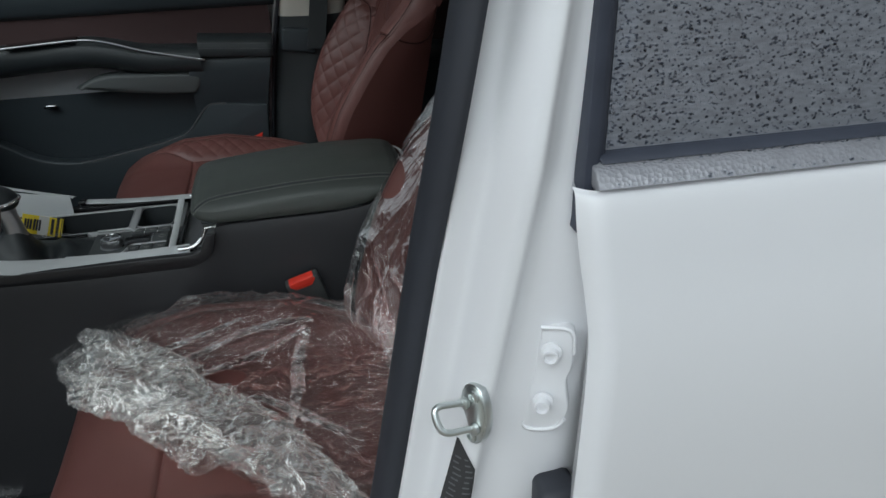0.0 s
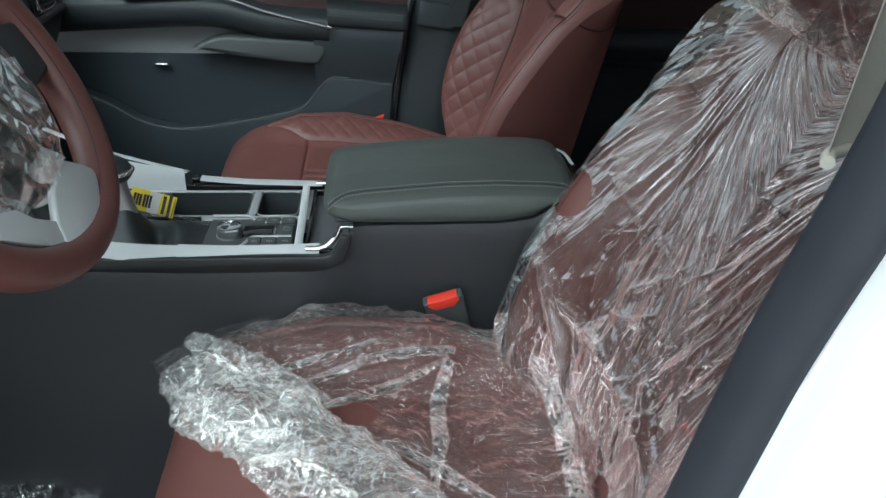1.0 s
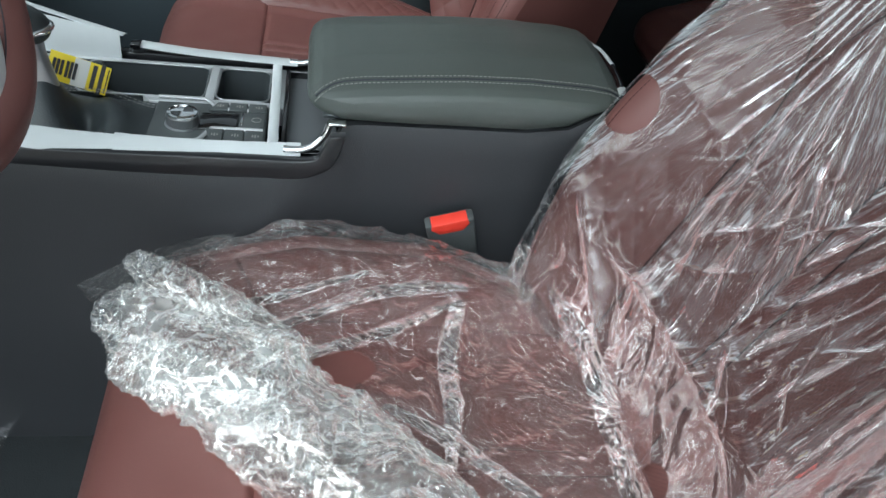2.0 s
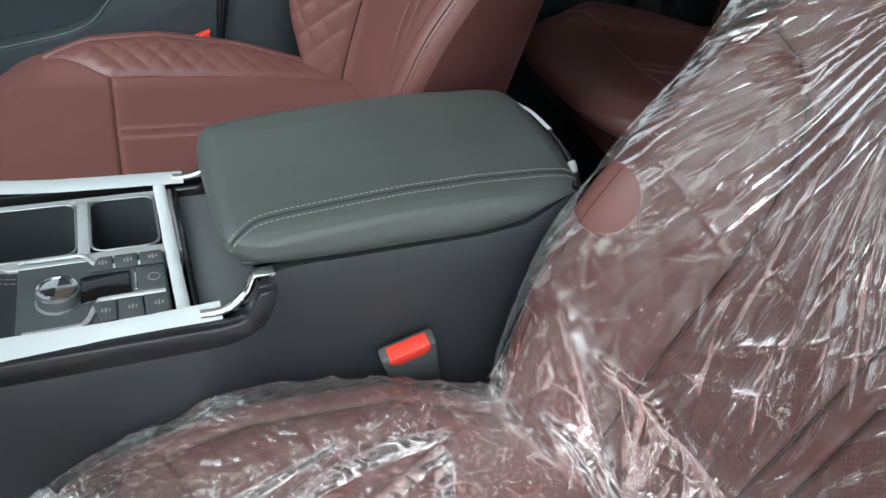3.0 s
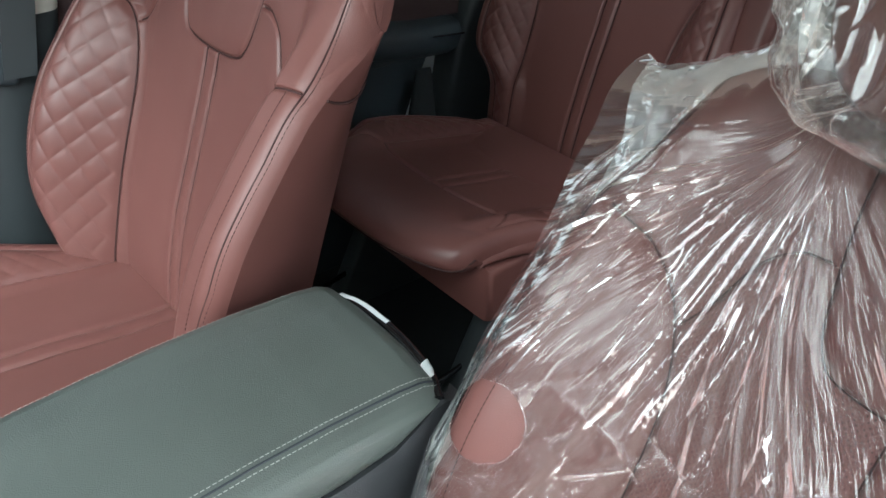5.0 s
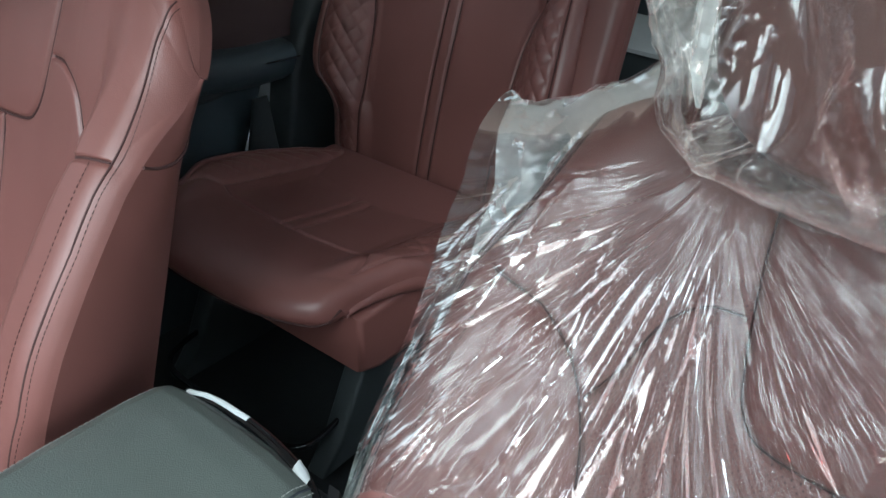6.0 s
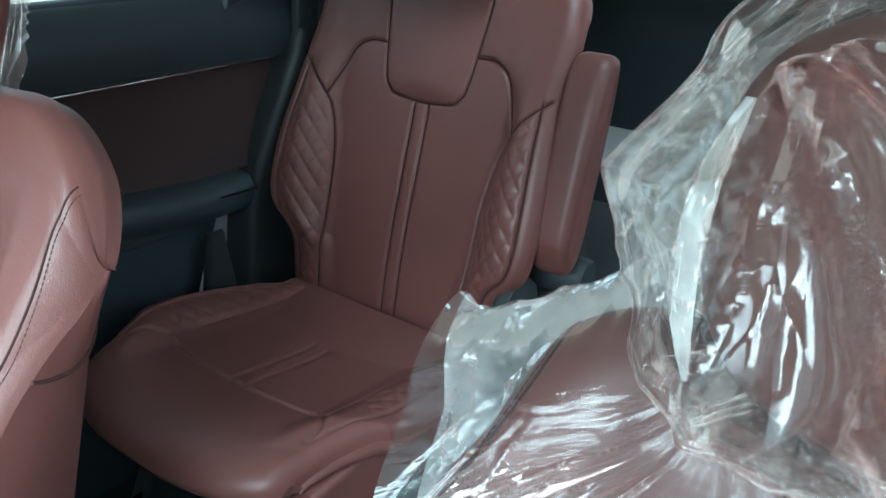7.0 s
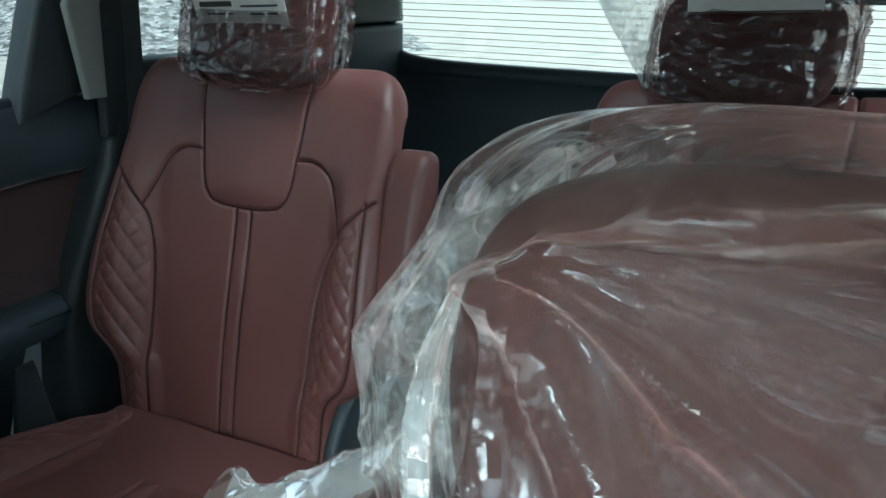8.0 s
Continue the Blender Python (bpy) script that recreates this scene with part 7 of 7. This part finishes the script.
# silver tube put in place of the highlight on the black seal
part("bright_seal_edge", tube(spline([(0.054, 0.745, 0.60), (0.068, 0.745, 0.74), (0.098, 0.745, 0.96), (0.125, 0.745, 1.10), (0.144, 0.745, 1.24)], 40), 0.0022, 8), SATIN, door1, "thin silver tube for the highlight along the seal")
part("red_reflector", prism([(-0.004, 0.756), (0.052, 0.777), (0.042, 0.735), (0.008, 0.735)], 0.696, 0.712, "y", 0.002), RED_PLASTIC, door1, "bright red plastic tag at the door edge")
P = np.array([[side_glass(-0.95 + 1.1 * s_ , z, 0.79, 1, z0=1.24) for s_ in np.linspace(0, 1, 14)] for z in np.linspace(1.24, 1.54, 10)])
part("window_pane", grid_mesh("window_pane", P), GLASS, door1, "clear window pane").visible_shadow = False
part("outer_skin", prism([(0.80, 0.43), (0.845, 0.7), (0.85, 1.0), (0.80, 1.24), (0.815, 1.24), (0.865, 1.0), (0.86, 0.7), (0.815, 0.43)], -0.95, 0.15, "x", 0.004), PAINT, door1, "white painted door skin")

bp = thing("pillar_b", (0.22, 0.76, 0.45), "black passenger side centre pillar trim", "car pillar", kind="structure")
zs = np.linspace(0.43, 1.57, 50)
def bp_sec(z):
    lean = 0.15 * (z - 0.95) + 0.02 * max(0, 0.75 - z)
    tumble = 0.17 * max(0.0, z - 1.22)
    w = 0.004 * math.sin(6 * z)
    return [(x + lean, y - tumble, z) for x, y in spline([(0.106, 0.775), (0.117, 0.752), (0.140, 0.740), (0.20, 0.733 + w), (0.25, 0.742), (0.272, 0.756), (0.28, 0.78)], 24)]
part("lower_trim", grid_mesh("lower_trim", np.array([bp_sec(z) for z in zs[:28]])), PLASTIC, bp, "black lower pillar trim")
part("upper_trim", grid_mesh("upper_trim", np.array([bp_sec(z) for z in zs[27:]])), BEIGE, bp, "pale upper pillar trim")
part("belt_slot", turned_box((0.088, 0.020, 0.060), pose(0.172, 0.728, 1.002, 0, 8, 0), 0.009, 4), SOFT, bp, "dark grey belt slot ledge")
part("seat_belt", prism([(0.19, 0.98), (0.235, 0.98), (0.30, 1.40), (0.255, 1.40)], 0.715, 0.7175, "y", 0), PLASTIC, bp, "black seat belt webbing")
for y, z0, z1 in ((0.735, 1.225, 1.24),):
    part("trim_step", turned_box((0.15, 0.02, 0.02), pose(0.235, y, 1.225), 0.006), GREY_TRIM, bp)

door2 = thing("door_2", (0.7, 0.78, 0.45), "black rear passenger door panel with dark red insert", "car door", kind="structure")
def slope_sheet(name, rows, material, label, rear=0.0, x0=0.28, x1=1.06):
    c_ = spline(rows, 30)
    P_ = np.array([[(x0 + (x1 - x0 + rear * (z - 1.0)) * s_, y, z + 0.018 * (s_ - 0.5) * smooth(1.0, 1.25, z)) for y, z in c_] for s_ in np.linspace(0, 1, 30)])
    return part(name, grid_mesh(name, P_), material, door2, label)
slope_sheet("lower_panel", [(0.745, 0.43), (0.768, 0.55), (0.778, 0.72), (0.772, 0.86), (0.768, 0.90)], SOFT, "black lower door panel", 0.35)
slope_sheet("red_insert", [(0.755, 0.955), (0.770, 1.0), (0.775, 1.08), (0.772, 1.142)], RED_DOOR, "dark red leather door insert", 0.50, x1=1.105)
slope_sheet("upper_panel", [(0.772, 1.138), (0.755, 1.148), (0.745, 1.18), (0.748, 1.22), (0.765, 1.258), (0.79, 1.268)], SOFT, "black upper door panel", 0.35, x1=1.13)
part("chrome_line", tube(spline([(0.30, 0.760, 1.132), (0.7, 0.760, 1.138), (1.172, 0.760, 1.1475)], 40), 0.0028, 8), CHROME, door2, "thin chrome line")
ring = []
for x in np.linspace(0.40, 1.06, 40):
    w = 0.07 * smooth(0.36, 0.46, x) * (1 - 0.25 * smooth(0.95, 1.06, x)) + 0.004
    z = 0.958 - 0.02 * smooth(0.7, 1.06, x)
    ring.append([(x, 0.775 - w * f, z + dz) for f, dz in ((0.0, 0.012), (0.35, 0.014), (0.8, 0.010), (1.0, -0.004), (1.0, -0.02), (0.85, -0.045), (0.4, -0.065), (0.0, -0.07))])
part("armrest", grid_mesh("armrest", np.array(ring)), SOFT, door2, "black leather door armrest")
part("armrest_line", tube([(x, 0.775 - 0.071, 0.950 - 0.02 * float(smooth(0.7, 1.06, x))) for x in np.linspace(0.46, 1.055, 30)], 0.002, 6), PIANO, door2)
part("grip", prism(spline([(0.55, 0.93), (0.75, 0.925), (0.9, 0.90), (0.86, 0.875), (0.6, 0.89), (0.55, 0.93)], 40)[:-1].tolist(), 0.735, 0.765, "y", 0.006), PLASTIC, door2)
part("window_sill", tube(spline([(0.28, 0.780, 1.246), (0.7, 0.780, 1.253), (1.10, 0.780, 1.269)], 20), 0.013, 10), RUBBER, door2, "black rubber window seal")
P = np.array([[side_glass(0.30 + (0.775 + 0.45 * (z - 1.26)) * s_, z + 0.02 * (s_ - 0.5), 0.785, 1, z0=1.26) for s_ in np.linspace(0, 1, 14)] for z in np.linspace(1.265, 1.545, 10)])
part("window_pane", grid_mesh("window_pane", P), TINTED, door2, "tinted window pane with rain").visible_shadow = False
part("outer_skin", prism([(0.80, 0.43), (0.845, 0.7), (0.85, 1.0), (0.80, 1.26), (0.815, 1.26), (0.865, 1.0), (0.86, 0.7), (0.815, 0.43)], 0.17, 1.20, "x", 0.004), PAINT, door2, "white painted door skin")
part("carpet_corner", prism([(0.90, 0.50), (1.06, 0.50), (0.99, 0.86), (0.955, 0.86)], 0.72, 0.74, "y", 0.01), CARPET, door2, "black carpet wedge")

# rear side wall, passenger side
fixed("side_wall_rear", prism([(1.00, 0.43), (2.15, 0.43), (2.15, 1.31), (1.45, 1.325), (1.27, 1.325), (1.215, 1.255), (1.185, 1.15), (1.085, 0.97), (1.06, 0.90)], 0.72, 0.80, "y", 0.015, 3), PLASTIC, "black rear side trim")
fixed("pillar_c", prism([(1.043, 1.238), (1.22, 1.29), (1.29, 1.335), (1.36, 1.57), (1.155, 1.57), (1.094, 1.40), (1.054, 1.285)], 0.745, 0.80, "y", 0.012, 3), PLASTIC, "black rear door frame and pillar")
fixed("pillar_c_trim", prism([(1.152, 1.27), (1.192, 1.27), (1.196, 1.42), (1.26, 1.57), (1.20, 1.57), (1.128, 1.42)], 0.712, 0.73, "y", 0.006, 3), BEIGE_IN_SHADE, "pale rear pillar trim")
fixed("pillar_c_inner", prism([(1.19, 1.20), (1.275, 1.20), (1.275, 1.42), (1.35, 1.57), (1.25, 1.57), (1.20, 1.42)], 0.722, 0.745, "y", 0.006, 3), PLASTIC, "black rear pillar lining")
belt = thing("seat_belt", (1.23, 0.70, 1.3), "black rear seat belt hanging at the pillar", "seat belt")
part("webbing", prism([(1.215, 1.10), (1.255, 1.10), (1.27, 1.48), (1.235, 1.48)], 0.700, 0.703, "y", 0), PLASTIC, belt)
part("guide", box((1.215, 0.692, 1.475), (1.29, 0.716, 1.50), 0.006), GREY_TRIM, belt)
fixed("window_quarter", mesh("window_quarter", [(1.24, 0.742, 1.32), (1.76, 0.727, 1.313), (1.66, 0.688, 1.53), (1.33, 0.69, 1.56)], [(0, 1, 2, 3)]), TINTED, "rear quarter window pane").visible_shadow = False
fixed("pillar_d", prism([(1.70, 1.375), (2.14, 1.375), (2.11, 1.57), (1.62, 1.57)], 0.625, 0.735, "y", 0.02, 3), BEIGE_IN_SHADE, "pale rear corner pillar trim")
fixed("pillar_d_lower", prism([(1.74, 0.43), (2.15, 0.43), (2.15, 1.372), (1.72, 1.372)], 0.632, 0.735, "y", 0.02, 3), PLASTIC, "black rear corner trim")
fixed("pillar_d_driver", prism([(1.80, 0.43), (2.15, 0.43), (2.14, 1.56), (1.84, 1.56)], -0.72, -0.62, "y", 0.02, 3), BEIGE_IN_SHADE, "pale rear corner pillar trim")

# tailgate
tg = thing("tailgate", (2.12, 0, 0.5), "closed tailgate with black lining and heated rear window", "tailgate")
part("lining", prism([(2.08, 0.45), (2.06, 0.9), (2.075, 1.12), (2.095, 1.235), (2.13, 1.257), (2.20, 1.257), (2.24, 0.9), (2.22, 0.45)], -0.70, 0.72, "y", 0.02, 3), SOFT, tg, "black tailgate lining")
frame_pts = []
for a in np.linspace(0, 2 * np.pi, 90, endpoint=False):
    f1 = math.copysign(abs(math.cos(a)) ** 0.28, math.cos(a))
    f2 = math.copysign(abs(math.sin(a)) ** 0.28, math.sin(a))
    z = 1.397 + 0.147 * f2
    frame_pts.append((2.125 - 0.25 * (z - 1.30), 0.672 * f1, z))
part("window_frame", tube(frame_pts, 0.030, 12, True), SOFT, tg, "black rear window frame")
part("rear_pane", mesh("rear_pane", [(2.145, -0.68, 1.245), (2.145, 0.68, 1.245), (2.07, 0.64, 1.55), (2.07, -0.64, 1.55)], [(0, 1, 2, 3)]), GLASS, tg, "heated rear window pane").visible_shadow = False
for k in range(15):
    z = 1.276 + k * 0.0165
    part("heater_line", tube([(2.125 - 0.25 * (z - 1.30), y, z) for y in np.linspace(-0.625, 0.625, 5)], 0.0009, 5), HEATER, tg)
for sign in (-1, 1):
    part("side_post", prism([(2.05, 1.28), (2.16, 1.28), (2.10, 1.58), (2.0, 1.58)], sign * 0.675, sign * 0.74, "y", 0.02), SOFT, tg)

# load floor with the folded third row
load = thing("folded_third_row", (1.75, 0, 0.6), "folded third row seat backs in grey carpet", "car seat")
for y0, y1 in ((-0.62, -0.02), (0.02, 0.62)):
    part("seat_back", box((1.38, y0, 0.67), (1.885, y1, 0.765), 0.03, 4), GREY_TRIM, load, "grey carpeted folded seat back")
part("step", box((1.30, -0.66, 0.43), (1.89, 0.66, 0.67), 0.02), CARPET, load)
sill = thing("load_sill", (1.97, 0, 0.43), "black load sill with a satin silver top plate", "sill trim")
part("sill_body", prism([(1.90, 0.43), (1.905, 0.80), (1.915, 0.846), (2.055, 0.85), (2.055, 0.43)], -0.62, 0.62, "y", 0.012, 3), PLASTIC, sill)
part("top_plate", prism([(1.905, 0.842), (1.903, 0.853), (1.912, 0.859), (2.056, 0.905), (2.056, 0.87), (1.93, 0.842)], -0.60, 0.60, "y", 0.004, 3), SILL_PLATE, sill, "satin silver sill plate")
part("side_shelf", prism([(1.22, 0.83), (1.26, 1.02), (1.9, 1.02), (1.98, 0.83)], 0.60, 0.715, "y", 0.02, 3), PLASTIC, load, "black side armrest")
part("silver_lid", box((1.40, 0.62, 1.018), (1.78, 0.70, 1.03), 0.008, 3), SATIN, load, "silver cup holder trim")

# ---- steering wheel ----
wheel = thing("steering_wheel", (-0.319, -0.381, 1.171), "red leather steering wheel with white taped spokes", "steering wheel")
tl = radians(30)
wn_, we = Vector((math.cos(tl), 0, math.sin(tl))), Vector((-math.sin(tl), 0, math.cos(tl)))
wc = Vector((-0.319, -0.381, 1.171))
def on_wheel(a, b, d=0.0):
    return wc + Vector((0, 1, 0)) * a + we * b + wn_ * d
wm = Matrix(((0, we[0], wn_[0], wc[0]), (1, we[1], wn_[1], wc[1]), (0, we[2], wn_[2], wc[2]), (0, 0, 0, 1)))
R, r = 0.1685, 0.0185
A, B = np.meshgrid(np.linspace(0, 2 * np.pi, 160, endpoint=False), np.linspace(0, 2 * np.pi, 28, endpoint=False), indexing="ij")
rr = r * (1 + 0.10 * np.exp(-((np.sin(A) - 0.55) / 0.25) ** 2))
X, Y, Z = (R + rr * np.cos(B)) * np.cos(A), (R + rr * np.cos(B)) * np.sin(A), 1.1 * rr * np.sin(B)
P = np.stack([X, Y, Z, np.ones_like(X)], -1) @ np.array(wm).T
P = np.concatenate([P[..., :3], P[:1, ..., :3]], 0)
rim = part("rim", grid_mesh("rim", P, wrap=True), RED, wheel, "red leather rim")
row = [on_wheel((R - r * 0.72) * math.cos(a), (R - r * 0.72) * math.sin(a), 0.0135) for a in np.arange(-2.4, 2.4, 0.03)]
thread_row(np.array([tuple(v) for v in row]), rim, RUBBER, (0.0045, 0.0016, 0.0016))
def plate(name, pts, d0, d1, material, label="", r_=0.004):
    bm = prism(pts, d0, d1, "z", r_, 3)
    bmesh.ops.transform(bm, matrix=wm, verts=bm.verts)
    return part(name, bm, material, wheel, label)
plate("hub", spline([(0.075, 0.0), (0.068, 0.05), (0.0, 0.066), (-0.068, 0.05), (-0.075, 0.0), (-0.06, -0.06), (0, -0.085), (0.06, -0.06), (0.075, 0.0)], 48)[:-1].tolist(), -0.03, 0.022, BUTTON, "dark grey airbag hub", 0.014)
for sign in (1, -1):
    plate("spoke", [(sign * 0.05, 0.035), (sign * 0.16, 0.02), (sign * 0.162, -0.03), (sign * 0.05, -0.05)], -0.014, 0.008, PLASTIC)
plate("spoke_lower", [(-0.035, -0.07), (0.035, -0.07), (0.05, -0.165), (-0.05, -0.165)], -0.014, 0.006, PLASTIC)
# white tape wound round the lower spoke, in overlapping torn strips
plate("spoke_tape", spline([(0.012, -0.074), (0.027, -0.090), (0.044, -0.103), (0.064, -0.118), (0.071, -0.130), (0.054, -0.145), (0.027, -0.159), (0.002, -0.169), (-0.020, -0.163), (-0.046, -0.152), (-0.042, -0.142), (-0.034, -0.130), (-0.006, -0.111), (0.006, -0.108), (-0.006, -0.101), (-0.008, -0.088), (0.012, -0.074)], 90)[:-1].tolist(), 0.006, 0.0150, TAPE, "white protective tape round the lower spoke", 0.003)
plate("spoke_tape", [(-0.085, -0.093), (-0.066, -0.100), (-0.055, -0.116), (-0.034, -0.131), (-0.044, -0.147), (-0.0475, -0.1525), (-0.064, -0.141), (-0.067, -0.133), (-0.0665, -0.1395), (-0.087, -0.1240), (-0.108, -0.107), (-0.100, -0.100)], 0.008, 0.0135, TAPE, "white protective tape beside the lower spoke", 0.0012)
plate("spoke_tape", [(0.020, -0.076), (0.040, -0.0945), (0.043, -0.101), (0.036, -0.100), (0.018, -0.104), (0.004, -0.094)], 0.0152, 0.0162, TAPE, "torn white tape under the hub", 0.0003)
plate("switch_plate", [(0.072, -0.002), (0.094, -0.006), (0.090, -0.022), (0.061, -0.021)], 0.010, 0.016, SATIN, "satin silver switch plate", 0.002)
part("emblem", tube([tuple(on_wheel(0.028 * math.cos(a), 0.012 * math.sin(a) - 0.004, 0.0235)) for a in np.linspace(0, 2 * np.pi, 40, endpoint=False)], 0.002, 8, True), CHROME, wheel)
part("column", tube([tuple(on_wheel(0, -0.01, -0.02)), tuple(on_wheel(0, -0.015, -0.15)), tuple(on_wheel(0, -0.02, -0.36))], [0.05, 0.065, 0.075], 24), PLASTIC, wheel, "black steering column shroud")
for sign in (1, -1):
    part("stalk", tube([tuple(on_wheel(sign * 0.05, 0.01, -0.07)), tuple(on_wheel(sign * 0.14, 0.03, -0.075)), tuple(on_wheel(sign * 0.20, 0.04, -0.08))], [0.012, 0.010, 0.012], 14), PLASTIC, wheel, "black column stalk")
    plate("paddle", [(sign * 0.09, 0.03), (sign * 0.135, 0.05), (sign * 0.13, 0.09), (sign * 0.10, 0.085)], -0.032, -0.026, SATIN, "silver shift paddle", 0.002)
hubfilm = thing("hub_film", (-0.30, -0.381, 1.18), "crinkled clear film over the steering wheel hub", "plastic film")
A, B = np.meshgrid(np.linspace(0, 2 * np.pi, 120, endpoint=False), np.linspace(0, 1, 40))
rad_ = B * (0.098 + 0.016 * ridges(np.cos(A) * 2, np.sin(A) * 2, 1.0))
hgt = 0.038 * (1 - B**3) - 0.004 + 0.005 * (ridges(rad_ * np.cos(A) * 16, rad_ * np.sin(A) * 16) - 0.3)
P = np.stack([rad_ * np.cos(A), rad_ * np.sin(A) * 1.05 - 0.022, hgt, np.ones_like(A)], -1) @ np.array(wm).T
film_sheet("film", P[..., :3], hubfilm, FILM_CLEAR, wrap=True, uv=np.stack([A, B], -1))

# ---- headrests and films of the other seats ----
headrest("headrest", (0.405, 0.424, 1.225), (0.052, 0.132, 0.088), "red leather front headrest in clear film", group="headrests", lean=18)
film_bag((0.405, 0.434, 1.20), (0.066, 0.134, 0.105), 9.0, 18, "clear film bag round the front passenger headrest")
def tag_label(at, tilt, w, hgt_, label):
    t = thing("paper_label", tuple(at), label, "label")
    m = Matrix.Translation(at) @ Euler((radians(90), 0, radians(-90))).to_matrix().to_4x4() @ Euler((radians(tilt), 0, radians(3))).to_matrix().to_4x4()
    part("sheet", turned_box((w, hgt_, 0.0006), m, 0), PAPER, t, smooth=False)
    for x0, y0, ww, hh in ((-0.25, 0.12, 0.36, 0.13), (0.22, 0.25, 0.40, 0.05), (0.22, 0.05, 0.40, 0.05), (0.26, -0.14, 0.30, 0.05), (-0.22, -0.12, 0.3, 0.04)):
        part("print_bar", turned_box((w * ww, hgt_ * hh, 0.0009), m @ Matrix.Translation((w * x0, hgt_ * y0, 0.0003)), 0), INK, t, smooth=False)
    part("border", turned_box((w * 0.98, hgt_ * 0.03, 0.0009), m @ Matrix.Translation((0, -hgt_ * 0.47, 0.0003)), 0), INK, t, smooth=False)
    return t
for x, y, flap in ((1.222, 0.409, None), (1.375, -0.285, None)):
    headrest("headrest", (x, y, 1.312), (0.048, 0.118, 0.075), "dark red second row headrest in clear film", group="headrests", lean=14)
    film_bag((x, y, 1.299), (0.057, 0.130, 0.086), 5.0 + y * 4, 14, "clear film bag with a paper label round a headrest", gather=False, power=0.42, amp=0.006, creases=30, mat_=FILM_CRISP, flap=flap)
tag_label((1.172, 0.412, 1.425), 14, 0.165, 0.060, "white printed paper label on the headrest film")
tag_label((1.325, -0.285, 1.468), 14, 0.165, 0.055, "white printed paper label on the other headrest film")
A_, B_ = np.meshgrid(np.linspace(0, 1, 60), np.linspace(0, 1, 60), indexing="ij")
corner_a, corner_b, corner_c = np.array([1.345, -0.16, 1.325]), np.array([1.335, -0.065, 1.475]), np.array([1.36, -0.175, 1.53])
P = corner_a + A_[..., None] * (corner_b - corner_a) * (1 - 0.5 * B_[..., None]) + B_[..., None] * (corner_c - corner_a)
P[..., 0] += 0.012 * (ridges(A_ * 3, B_ * 3, 4.0, 2) - 0.4)
loose = thing("slack_film", (1.345, -0.16, 1.33), "loose film corner beside the second headrest", "plastic film")
film_sheet("film_flap", P, loose, FILM_MILKY)
# loose film on the floor by the pedals
P = np.array([[(-0.60 + 0.20 * a_, -0.17 + 0.14 * b_ , 0.435 + 0.05 * math.sin(math.pi * a_) * math.sin(math.pi * b_) + 0.02 * float(ridges(a_ * 5, b_ * 5))) for b_ in np.linspace(0, 1, 50)] for a_ in np.linspace(0, 1, 60)])
ff = thing("floor_film", (-0.5, -0.1, 0.43), "loose clear film over the floor mat", "plastic film")
film_sheet("film", P, ff, FILM)
